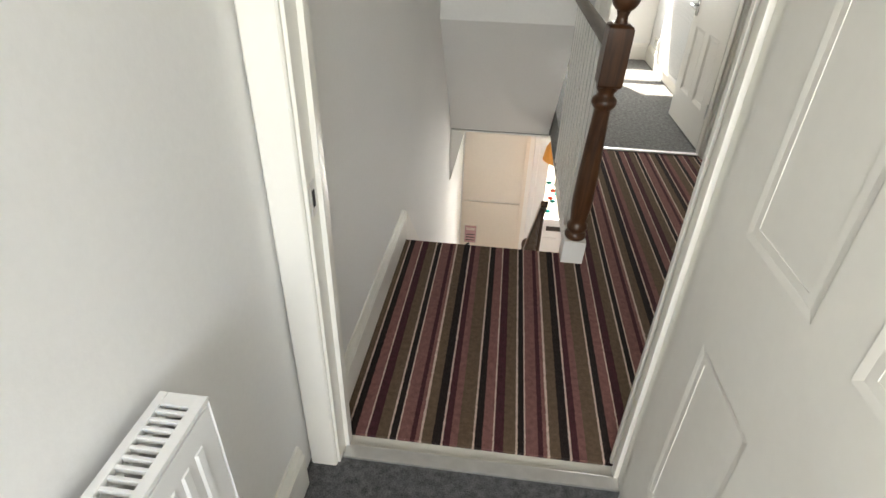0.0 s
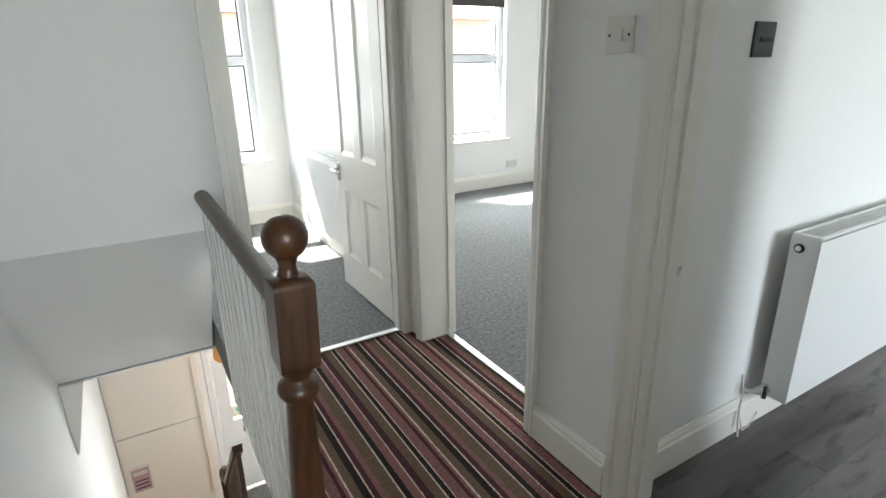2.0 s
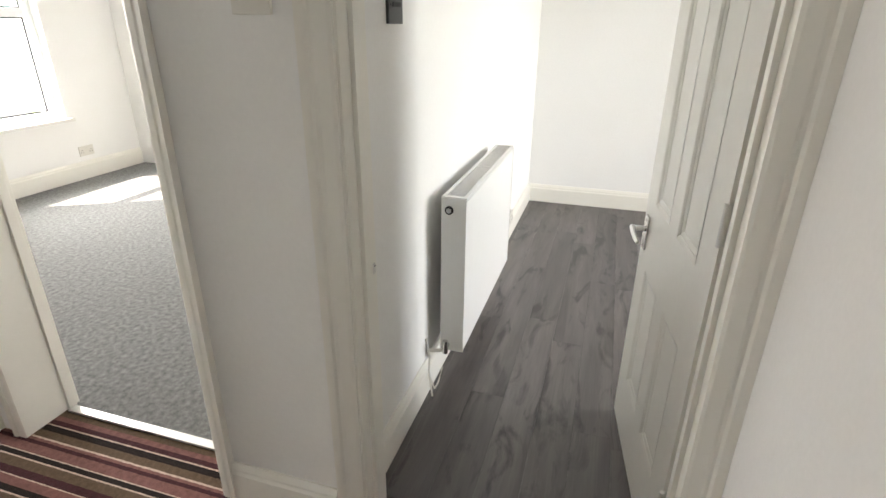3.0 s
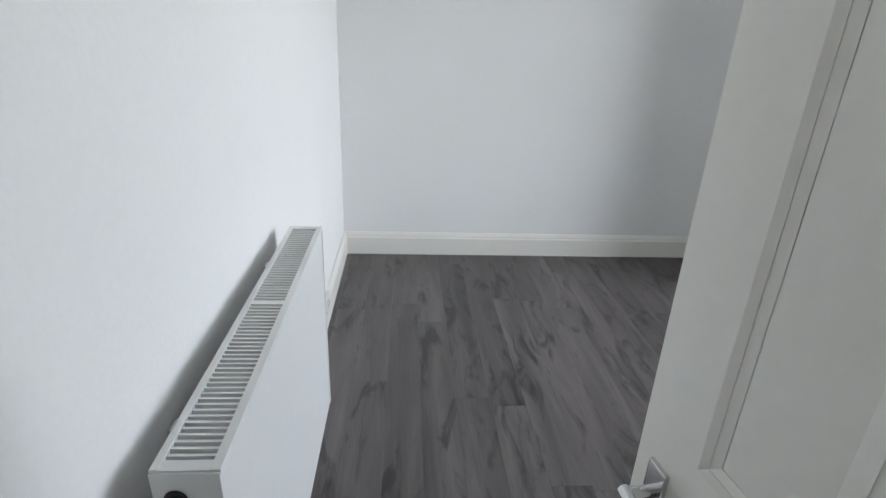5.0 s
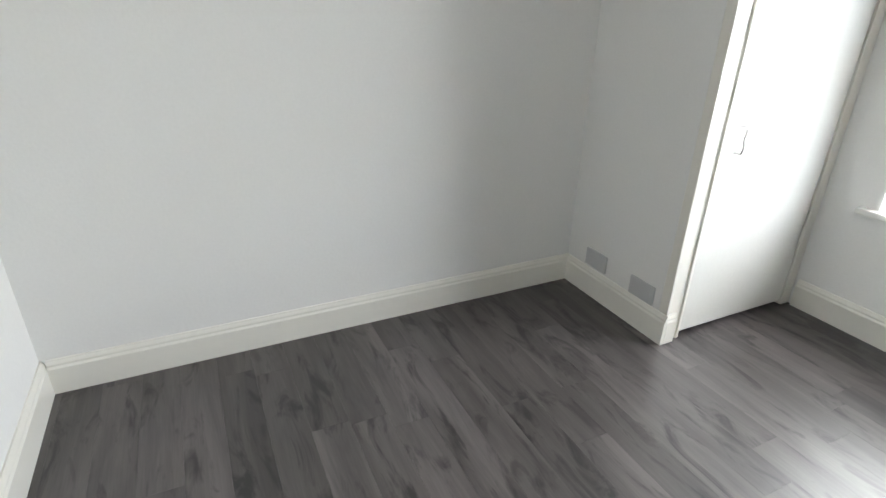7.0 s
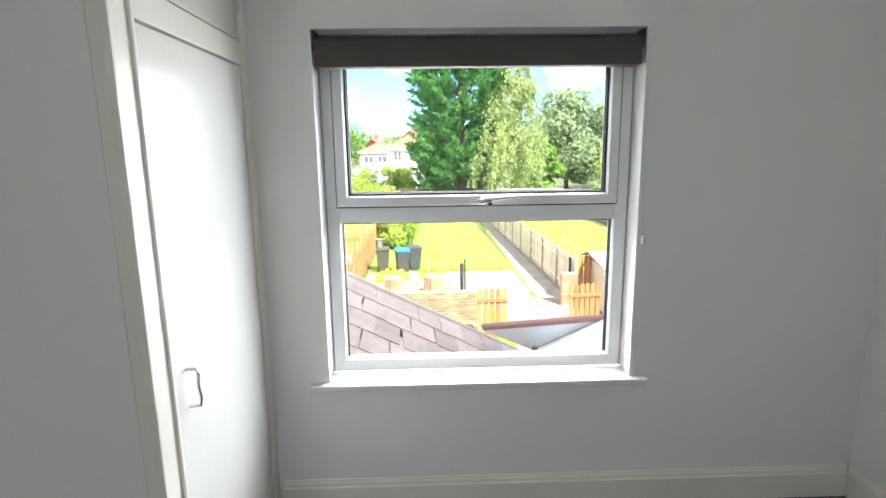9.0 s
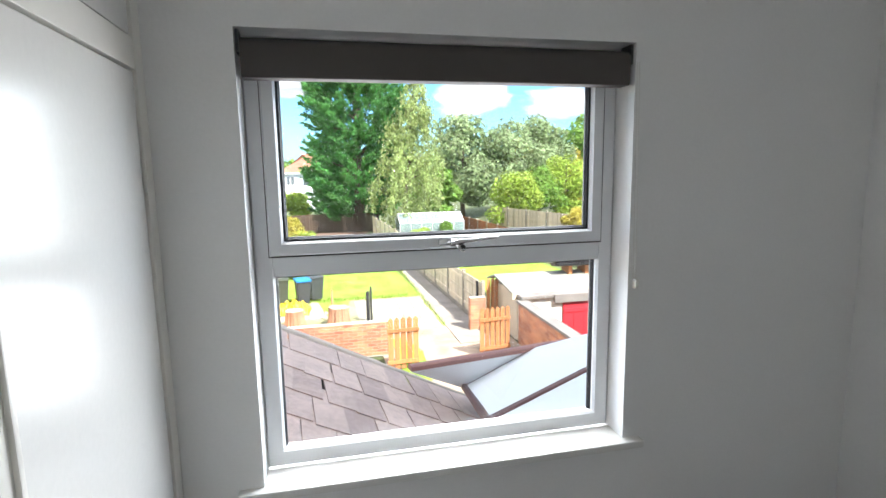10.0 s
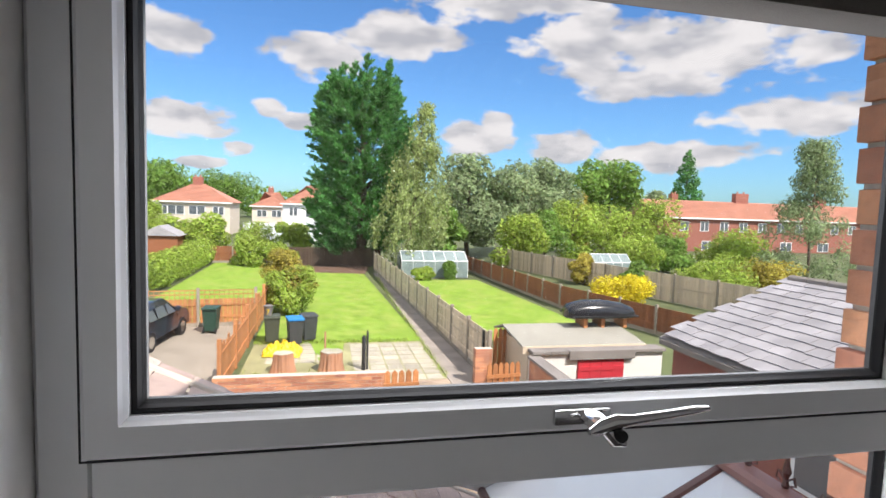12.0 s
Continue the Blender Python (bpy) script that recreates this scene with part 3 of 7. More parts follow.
def panel_door(name, m, width, label, handle_z=0.75, high=1.98, deep=0.011):
    """Four-panel door in its own frame: the hinge at x = 0, the leaf along +x, y its thickness centred on 0."""
    ob = thing(name, m, label, "door", "panelled inner doors")
    t = 0.019
    cols = [(0.115, width / 2 - 0.045), (width / 2 + 0.045, width - 0.115)]
    rows = [(0.22, 0.64), (0.86, high - 0.12)]
    bm = bmesh.new()
    xs = [0, cols[0][0], cols[0][1], cols[1][0], cols[1][1], width]
    zs = [0.006, rows[0][0], rows[0][1], rows[1][0], rows[1][1], high]
    for i in range(5):
        for k in range(5):
            if i in (1, 3) and k in (1, 3):
                continue
            box(bm, xs[i], -t, zs[k], xs[i + 1], t, zs[k + 1])
    part("leaf_frame", bm, CREAM, ob)
    for x0, x1 in cols:
        for z0, z1 in rows:
            part("panel", boxmesh(x0, -deep, z0, x1, deep, z1), CREAM, ob)
            for s in (-1, 1):
                bm = bmesh.new()
                for ring in range(2):
                    d0, d1 = (0, 0.012) if ring == 0 else (0.012, 0.026)
                    y0, y1 = (0.0198, deep + 0.6 * (0.019 - deep)) if ring == 0 else (deep + 0.5 * (0.019 - deep), deep + 0.001)
                    v = []
                    for dd, yy in ((d0, y0), (d1, y1)):
                        v.append([bm.verts.new((x, s * yy, z)) for x, z in ((x0 + dd, z0 + dd), (x1 - dd, z0 + dd), (x1 - dd, z1 - dd), (x0 + dd, z1 - dd))])
                    w = [bm.verts.new((p.co.x, s * (deep - 0.002), p.co.z)) for p in v[1]]
                    for q in range(4):
                        r = (q + 1) % 4
                        bm.faces.new((v[0][q], v[0][r], v[1][r], v[1][q]))
                        bm.faces.new((v[1][q], v[1][r], w[r], w[q]))
                bmesh.ops.recalc_face_normals(bm, faces=bm.faces[:])
                part("moulding", bm, CREAM, ob)
    for s in (-1, 1):
        lever_handle(ob, width - 0.055, s * t, handle_z, -1, s)
    for z in (0.25, 1.0, 1.72):
        bm = bmesh.new()
        tube(bm, [(-0.006, t + 0.004, z - 0.045), (-0.006, t + 0.004, z + 0.045)], 0.006, 8)
        box(bm, -0.004, -t + 0.004, z - 0.045, -0.001, t, z + 0.045)
        part("hinge", bm, STRIPMETAL, ob)
    return ob


# the box room's door stands open, pushed past a right angle
panel_door("box_room_door", pose(1.812, 1.115, 0.008, 0, 0, 7.7), 0.672, "cream-white four-panel door standing open on bare laminate")
# the carpeted room's door lies open, square to its wall
panel_door("start_room_door", pose(0.802, 0.940, 0.008, 0, 0, -89), 0.73, "cream-white four-panel door standing open over grey carpet", deep=0.0175)
panel_door("front_room_door", pose(1.668, 3.475, 0.008, 0, 0, 90.5), 0.72, "cream-white four-panel door open into the front room")


def floor_strip(name, x0, y0, x1, y1, label):
    bm = boxmesh(x0, y0, 0.0005, x1, y1, 0.010, 0.004)
    return solid(name, bm, STRIPMETAL, label, "threshold strip")


floor_strip("threshold_strip", 0.055, 0.965, 0.792, 1.005, "brushed aluminium carpet strip in a doorway")
floor_strip("threshold_strip", 0.938, 3.385, 1.647, 3.42, "brushed aluminium carpet strip in a doorway")
floor_strip("threshold_strip", 1.832, 2.40, 1.866, 3.20, "brushed aluminium carpet strip in a doorway")
floor_strip("threshold_strip", 1.775, 1.123, 1.81, 1.892, "brushed aluminium strip between carpet and laminate")

# ---- stairs and balustrade ----
def staircase():
    ob = thing("staircase", pose(0, 0, 0), "straight flight of stairs with striped carpet, going down", "stairs")
    n, rise, go = 14, -LOW / 14, 0.205
    for i in range(1, n):
        y0, z = 2.10 + (i - 1) * go, -i * rise
        bm = bmesh.new()
        box(bm, 0.022, y0 + 0.002, z - 0.03, 0.738, y0 + go + 0.02, z, 0.008)
        box(bm, 0.022, y0 + 0.002, z - 0.03, 0.738, y0 + 0.018, z + rise - 0.031)
        part("step", bm, STRIPE, ob)
    length = (n - 1) * go
    for x0, x1 in ((0.001, 0.021), (0.74, 0.775)):
        bm = bmesh.new()
        prism(bm, [(2.12, 0.145 if x0 < 0.1 else -0.05), (2.12 + length, LOW + 0.20), (2.12 + length, LOW), (1.95 + length, LOW), (2.12, -0.30)], 0, x0, x1)
        part("string", bm, TRIM if x0 < 0.1 else MAHOG, ob)
    return ob


staircase()


def upper_balustrade():
    ob = thing("balustrade", pose(0, 0, 0), "landing balustrade with white spindles and brown handrail", "balustrade")
    bm = bmesh.new()
    prof = []
    for i in range(16):
        a = 2 * math.pi * i / 16
        prof.append((0.772 + 0.030 * math.cos(a), 0.872 + 0.026 * math.sin(a)))
    prism(bm, prof, 1, 2.11, 3.359)
    part("handrail", bm, RAILW, ob, "dull brown rounded handrail", smooth=50)
    y = 2.20
    while y < 3.34:
        bm = bmesh.new()
        box(bm, 0.757, y - 0.0145, -0.055, 0.786, y + 0.0145, 0.85, 0.003)
        lathe(bm, [(0.006, -0.072), (0.015, -0.062), (0.0175, -0.05), (0.014, -0.036)], 12, (0.7715, y))
        part("spindle", bm, DOORP, ob)
        y += 0.098
    part("apron", boxmesh(0.7865, 2.125, -0.249, 0.7895, 3.359, 0.004), DOORP, ob)
    return ob


upper_balustrade()


def newel_post():
    ob = thing("newel_post", pose(0.752, 2.083, 0, 0, 1.5, 0), "turned mahogany newel post with a ball on top", "newel post")
    part("plinth", boxmesh(-0.046, -0.046, -0.25, 0.046, 0.046, 0.105, 0.003), DOORP, ob, "white painted square base block")
    bm = bmesh.new()
    lathe(bm, [(0.038, 0.105), (0.044, 0.112), (0.045, 0.125), (0.040, 0.134), (0.036, 0.140), (0.042, 0.152), (0.043, 0.166), (0.036, 0.178), (0.033, 0.190),
               (0.040, 0.24), (0.042, 0.30), (0.040, 0.40), (0.035, 0.52), (0.030, 0.655), (0.031, 0.662), (0.042, 0.673), (0.047, 0.688), (0.043, 0.702), (0.031, 0.712),
               (0.029, 0.722), (0.037, 0.733), (0.041, 0.748)], 28)
    part("turned_shaft", bm, MAHOG, ob, smooth=50)
    bm = boxmesh(-0.043, -0.043, 0.742, 0.043, 0.043, 0.958, 0.0)
    es = [e for e in bm.edges if abs(e.verts[0].co.z - e.verts[1].co.z) < 1e-6]
    bmesh.ops.bevel(bm, geom=es, offset=0.022, segments=4, profile=0.6, affect="EDGES")
    part("square_block", bm, MAHOG, ob, smooth=40)
    bm = bmesh.new()
    lathe(bm, [(0.028, 0.948), (0.020, 0.966), (0.018, 0.980), (0.024, 0.998)], 24)
    part("neck", bm, MAHOG, ob, smooth=50)
    bm = bmesh.new()
    lathe(bm, [(0.047 * math.cos(radians(a)), 1.038 + 0.047 * math.sin(radians(a))) for a in range(-72, 90, 9)], 28)
    part("ball", bm, MAHOG, ob, smooth=60)
    return ob


newel_post()

# ---- radiators ----
def radiator(name, m, length, high, deep, label, ridged=True, back=0.0):
    """Panel radiator along +x from 0, its back to y = 0 and its front at y = -deep, standing from z = 0."""
    ob = thing(name, m, label, "radiator", "panel radiators")
    t = 0.012
    bm = bmesh.new()
    box(bm, 0.004, -deep, 0.012, length - 0.004, -deep + t, high - 0.012, 0.004)
    fp = part("front_panel", bm, RADW, ob)
    if ridged:
        n = max(4, int(length / 0.0335))
        for i in range(n):
            x = 0.03 + (length - 0.06) * (i + 0.5) / n
            bm = bmesh.new()
            prism(bm, [(x - 0.010, -deep + 0.0005), (x - 0.006, -deep - 0.0028), (x + 0.006, -deep - 0.0028), (x + 0.010, -deep + 0.0005)], 2, 0.045, high - 0.05)
            part("ridge", bm, RADW, fp)
    part("back_panel", boxmesh(0.004, -0.030 - t - back, 0.012, length - 0.004, -0.030 - back, high - 0.012, 0.003), RADW, ob)
    for x0 in (0.0, length - 0.003):
        part("side_cover", boxmesh(x0, -deep - 0.002, 0.012, x0 + 0.003, -0.022 - back, high, 0.001), RADW, ob)
    g = part("top_grille", boxmesh(0.003, -deep - 0.003, high - 0.004, length - 0.003, -deep + 0.012, high + 0.004, 0.002), RADW, ob, "white slotted top grille")
    part("rim", boxmesh(0.003, -0.034 - back, high - 0.004, length - 0.003, -0.022 - back, high + 0.004, 0.002), RADW, g)
    for x0, x1 in ((0.003, 0.022), (length * 0.5 - 0.006, length * 0.5 + 0.006), (length - 0.022, length - 0.003)):
        part("rim", boxmesh(x0, -deep + 0.012, high - 0.004, x1, -0.034 - back, high + 0.003), RADW, g)
    x = 0.03
    while x < length - 0.03:
        part("bar", boxmesh(x, -deep + 0.011, high - 0.006, x + 0.0045, -0.033 - back, high + 0.002), RADW, g)
        x += 0.0135
    part("convector", boxmesh(0.02, -deep + 0.02, 0.05, length - 0.02, -0.05 - back, high - 0.05), GRILLE, ob)
    for x in (0.0, length):
        s = -1 if x == 0 else 1
        bm = bmesh.new()
        tube(bm, [(x, -deep * 0.55, high - 0.045), (x + s * 0.005, -deep * 0.55, high - 0.045)], 0.016, 18)
        pl = part("plug", bm, RUBBER, ob)
        bm = bmesh.new()
        tube(bm, [(x + s * 0.003, -deep * 0.55, high - 0.045), (x + s * 0.009, -deep * 0.55, high - 0.045)], 0.010, 14)
        part("nut", bm, CHROME, pl)
        bm = bmesh.new()
        tube(bm, [(x + s * 0.005, -deep * 0.55, 0.045), (x + s * 0.03, -deep * 0.55, 0.045), (x + s * 0.036, -deep * 0.45, 0.030), (x + s * 0.036, -deep * 0.2, 0.022), (x + s * 0.036, -0.0005, 0.020)], 0.0075, 10)
        part("pipe", bm, PLASTIC, ob)
        bm = bmesh.new()
        tube(bm, [(x + s * 0.012, -deep * 0.55, 0.045), (x + s * 0.036, -deep * 0.55, 0.045)], 0.012, 12)
        tube(bm, [(x + s * 0.035, -deep * 0.55, 0.02), (x + s * 0.035, -deep * 0.55, 0.075)], 0.0105, 12)
        part("valve", bm, CHROME, ob)
    for x in (0.15, length - 0.15):
        part("bracket", boxmesh(x, -0.03 - back, 0.06, x + 0.03, 0.0, high - 0.06), RADW, ob)
    return ob


radiator("radiator", pose(2.435, 1.956, 0.155), 0.935, 0.645, 0.135, "white double-panel radiator with slotted top grille on the wall", ridged=False, back=0.022)
radiator("radiator", pose(-0.029, -0.47, 0.13, 0, 0, 90), 0.995, 0.60, 0.085, "white radiator with slotted top grille over grey carpet")
radiator("radiator", pose(1.829, 5.30, 0.12, 0, 0, -90), 0.86, 0.64, 0.085, "white ridged panel radiator behind an open door")

# ---- plates on the walls ----
def plate(name, m, w, h, mat, label, category, extra=None):
    """A faceplate lying in its own xz plane and standing out along -y."""
    ob = thing(name, m, label, category)
    part("faceplate", boxmesh(-w / 2, -0.009, -h / 2, w / 2, 0, h / 2, 0.003), mat, ob)
    for s in (-1, 1):
        bm = bmesh.new()
        tube(bm, [(s * w * 0.36, -0.008, 0), (s * w * 0.36, -0.0105, 0)], 0.0035, 8)
        part("screw", bm, RUBBER if extra == "rocker" else mat, ob)
    if extra == "rocker":
        part("rocker", boxmesh(-0.013, -0.014, -0.016, 0.013, -0.008, 0.016, 0.003), PLASTIC, ob)
    if extra == "dark":
        part("dial", boxmesh(-0.025, -0.013, -0.006, 0.028, -0.008, 0.006, 0.002), RUBBER, ob)
    if extra == "socket":
        for s in (-1, 1):
            part("switch", boxmesh(s * 0.012 - 0.006, -0.012, 0.012, s * 0.012 + 0.006, -0.008, 0.03, 0.001), PLASTIC, ob)
            for dx, dz in ((0, 0.008), (-0.011, -0.012), (0.011, -0.012)):
                part("slot", boxmesh(s * 0.045 + dx - 0.003, -0.0096, dz - 0.004, s * 0.045 + dx + 0.003, -0.0088, dz + 0.004), RUBBER, ob)
    return ob


plate("light_switch", pose(1.6995, 2.077, 1.427, 0, 0, -90), 0.089, 0.089, PLASTIC, "white single light switch on the landing wall", "light switch", "rocker")
plate("thermostat_plate", pose(2.135, 1.9565, 1.414), 0.098, 0.094, DARKMETAL, "dark grey square control plate on the wall", "control plate", "dark")
plate("blank_plate", pose(4.81, -0.470, 0.205, 0, 0, 180), 0.15, 0.092, GREYPLATE, "pale grey blank double plate above the skirting", "blank plate")
plate("blank_plate", pose(4.49, -0.470, 0.196, 0, 0, 180), 0.15, 0.092, GREYPLATE, "pale grey blank double plate above the skirting", "blank plate")
sb = plate("wall_socket", pose(3.995, 1.9245, 0.185), 0.147, 0.088, PLASTIC, "white double wall socket above the skirting", "socket", "socket")
part("back_box", boxmesh(-0.0725, 0.0, -0.043, 0.0725, 0.0318, 0.043, 0.004), PLASTIC, sb)
plate("wall_socket", pose(4.43, 5.9995, 0.25), 0.147, 0.088, PLASTIC, "white double wall socket below the window", "socket", "socket")
plate("wall_socket", pose(1.829, 5.72, 0.22, 0, 0, -90), 0.147, 0.088, PLASTIC, "white double wall socket beside the radiator", "socket", "socket")
bm = bmesh.new()
tube(bm, [(2.36, 1.948, 0.25), (2.355, 1.93, 0.18), (2.345, 1.93, 0.12), (2.34, 1.92, 0.05), (2.342, 1.915, 0.002)], 0.004, 8)
tube(bm, [(2.345, 1.93, 0.10), (2.355, 1.91, 0.03), (2.375, 1.90, 0.05), (2.395, 1.89, 0.11)], 0.004, 8)
solid("loose_cable", bm, PLASTIC, "thin white cable looping down the skirting", "cable")
# latch keep let into the jamb of the carpeted room's doorway
ob = thing("strike_plate", pose(0.0525, 0.974, 0.79), "steel strike plate on a door jamb", "strike plate")
part("plate", boxmesh(0, -0.013, -0.036, 0.0018, 0.013, 0.036), STRIPMETAL, ob)
part("latch_hole", boxmesh(0.001, -0.006, -0.018, 0.0024, 0.007, 0.018), RUBBER, ob)

# ---- built-in cupboard of the box room ----
CX, CN, CS = 4.338, -0.471, -1.375   # cupboard front, its north side, the window wall


def cupboard():
    ob = thing("built_in_cupboard", pose(0, 0, 0), "white gloss built-in corner cupboard with two doors", "cupboard", kind="structure")
    part("side_wall", boxmesh(CX + 0.04, CN - 0.06, 0, 5.036, CN, TOP - E), WALL, ob)
    part("corner_stile", boxmesh(CX, CN - 0.105, 0, CX + 0.04, CN - 0.0005, TOP - E, 0.004), TRIM, ob)
    part("corner_bead", boxmesh(CX - 0.008, CN - 0.014, 0.146, CX + 0.01, CN + 0.003, TOP - E, 0.004), TRIM, ob)
    part("stile_bead", boxmesh(CX - 0.008, CN - 0.105, 0.002, CX + 0.01, CN - 0.09, TOP - E, 0.004), TRIM, ob)
    part("wall_stile", boxmesh(CX, CS + 0.001, 0, CX + 0.04, CS + 0.065, TOP - E, 0.004), TRIM, ob)
    part("rail", boxmesh(CX + 0.002, CS + 0.065, 1.855, CX + 0.038, CN - 0.105, 1.935, 0.003), TRIM, ob)
    # near-black sheet close behind the doors, so the gaps round them look shaded
    part("back", boxmesh(CX + 0.055, CS + 0.003, 0.001, CX + 0.07, CN - 0.061, TOP - E), DARKGAP, ob)
    low = part("door", boxmesh(CX + 0.007, CS + 0.071, 0.024, CX + 0.032, CN - 0.111, 1.848, 0.003), DOORP, ob, "plain white gloss cupboard door")
    top = part("door", boxmesh(CX + 0.007, CS + 0.071, 1.942, CX + 0.032, CN - 0.111, TOP - 0.02, 0.003), DOORP, ob)
    y = -0.66
    bm = bmesh.new()
    tube(bm, [(CX + 0.006, y, 0.968), (CX - 0.020, y, 0.968), (CX - 0.026, y - 0.003, 0.953), (CX - 0.024, y, 0.918), (CX - 0.028, y - 0.003, 0.885), (CX - 0.026, y, 0.862), (CX + 0.006, y, 0.858)], 0.0045, 10)
    part("handle", bm, CHROME, low, "thin bowed chrome pull", smooth=50)
    for d, zs in ((low, (0.4, 1.58)), (top, (2.08,))):
        for z in zs:
            bm = bmesh.new()
            box(bm, CX - 0.004, CS + 0.060, z - 0.04, CX, CS + 0.082, z + 0.04)
            tube(bm, [(CX - 0.004, CS + 0.07, z - 0.04), (CX - 0.004, CS + 0.07, z + 0.04)], 0.005, 8)
            part("hinge", bm, STRIPMETAL if d is top else TRIM, d)
    return ob


cupboard()

# ---- windows ----
def frame_bars(bm, x0, x1, z0, z1, w, y0, y1, step=0.006):
    """A mitred frame of four bars with a stepped inner edge."""
    def ring(a, y):
        return [bm.verts.new((x, y, z)) for x, z in ((x0 + a, z0 + a), (x1 - a, z0 + a), (x1 - a, z1 - a), (x0 + a, z1 - a))]
    rings = [ring(0, y0), ring(0, y1 - step), ring(step, y1), ring(w - 0.007, y1), ring(w - 0.004, y1 - (0.006 if y1 > y0 else -0.006)), ring(w, y1 - (0.012 if y1 > y0 else -0.012)), ring(w, y0)]
    for a, b in zip(rings, rings[1:] + rings[:1]):
        for i in range(4):
            j = (i + 1) % 4
            bm.faces.new((a[i], a[j], b[j], b[i]))
    bmesh.ops.recalc_face_normals(bm, faces=bm.faces[:])


def glazing(parent, x0, x1, z0, z1, y):
    p = part("pane", boxmesh(x0, y - 0.003, z0, x1, y + 0.003, z1), GLASS, parent)
    p.visible_shadow = False
    bm = bmesh.new()
    frame_bars(bm, x0 - 0.001, x1 + 0.001, z0 - 0.001, z1 + 0.001, 0.014, y - 0.010, y + 0.010, 0.001)
    part("gasket", bm, RUBBER, parent)


WIN = Matrix.Translation((0.2609, 0.198, -0.0036)) @ Matrix.Diagonal((0.9551, 1, 0.94, 1))   # the box room window's size and place


def box_window():
    ob = thing("window_1", WIN, "white plastic window with a top-hung sash over a fixed pane", "window", kind="structure")
    bm = bmesh.new()
    frame_bars(bm, 2.697, 4.018, 0.632, 2.118, 0.062, -1.730, -1.684)
    f = part("window_frame", bm, UPVC, ob)
    part("transom", boxmesh(2.755, -1.729, 1.329, 3.96, -1.686, 1.400, 0.006), UPVC, f)
    bm = bmesh.new()
    frame_bars(bm, 2.748, 3.968, 1.402, 2.072, 0.048, -1.712, -1.676)
    s = part("sash", bm, UPVC, ob)
    bm = bmesh.new()
    frame_bars(bm, 2.744, 3.972, 1.397, 2.076, 0.010, -1.700, -1.6835, 0.001)
    part("weather_seal", bm, RUBBER, s)
    glazing(s, 2.797, 3.919, 1.451, 2.022, -1.706)
    glazing(f, 2.755, 3.962, 0.678, 1.334, -1.716)
    part("window_sill", boxmesh(2.625, -1.68, 0.601, 4.10, -1.535, 0.631, 0.008), DOORP, ob, "white painted timber window board")
    # chrome locking handle: base plate, hub and a slim tapering blade, with a dark lock button
    bm = bmesh.new()
    box(bm, 3.305, -1.6765, 1.416, 3.389, -1.667, 1.438, 0.004)
    tube(bm, [(3.339, -1.669, 1.427), (3.335, -1.653, 1.427), (3.331, -1.641, 1.426)], [0.012, 0.0135, 0.011], 16)
    blade = [(3.355, 0.004, 1.420), (3.339, 0.011, 1.425), (3.317, 0.0115, 1.431), (3.292, 0.0075, 1.433), (3.247, 0.0065, 1.437), (3.197, 0.0062, 1.442), (3.177, 0.003, 1.444)]
    rings = [[bm.verts.new((x, -1.637 + 0.006 * math.cos(k * math.pi / 5), z + r * math.sin(k * math.pi / 5))) for k in range(10)] for x, r, z in blade]
    for p, q in zip(rings, rings[1:]):
        for k in range(10):
            bm.faces.new((p[k], p[(k + 1) % 10], q[(k + 1) % 10], q[k]))
    bm.faces.new(rings[0][::-1])
    bm.faces.new(rings[-1])
    tube(bm, [(3.325, -1.647, 1.420), (3.313, -1.641, 1.402), (3.299, -1.639, 1.398)], [0.011, 0.009, 0.004], 12)
    bmesh.ops.recalc_face_normals(bm, faces=bm.faces[:])
    hd = bm
    bm = bmesh.new()
    tube(bm, [(3.309, -1.659, 1.412), (3.309, -1.631, 1.412)], 0.0085, 14)
    part("lock_button", bm, RUBBER, s, smooth=50)
    bm = hd
    part("handle", bm, CHROME, s, "chrome locking handle", smooth=50)
    return ob


box_window()


def roller_blind():
    ob = thing("roller_blind", WIN, "rolled-up dark taupe roller blind with a bead chain", "blind")
    bm = bmesh.new()
    prof = [(-1.612 + 0.034 * math.cos(radians(a)), 2.064 + 0.034 * math.sin(radians(a))) for a in range(0, 181, 15)] + [(-1.646, 1.985), (-1.640, 1.976), (-1.582, 1.976), (-1.578, 1.985)]
    prism(bm, prof, 0, 2.712, 4.006)
    part("fabric", bm, BLIND, ob, smooth=60)
    for x in (2.699, 4.008):
        part("bracket", boxmesh(x, -1.645, 2.05, x + 0.009, -1.585, 2.117), DARKMETAL, ob)
    bm = bmesh.new()
    for k, dx in ((0, 0.0), (1, 0.014)):
        z = 2.05
        while z > 1.27:
            bmesh.ops.create_icosphere(bm, subdivisions=1, radius=0.0023, matrix=Matrix.Translation((2.695 - 0.02 * (2.05 - z) - 0.004, -1.57 + dx, z)))
            z -= 0.0065
    part("chain", bm, PLASTIC, ob, "white bead chain")
    part("chain_clip", boxmesh(2.664, -1.572, 1.235, 2.678, -1.552, 1.27, 0.004), PLASTIC, ob)
    return ob


roller_blind()


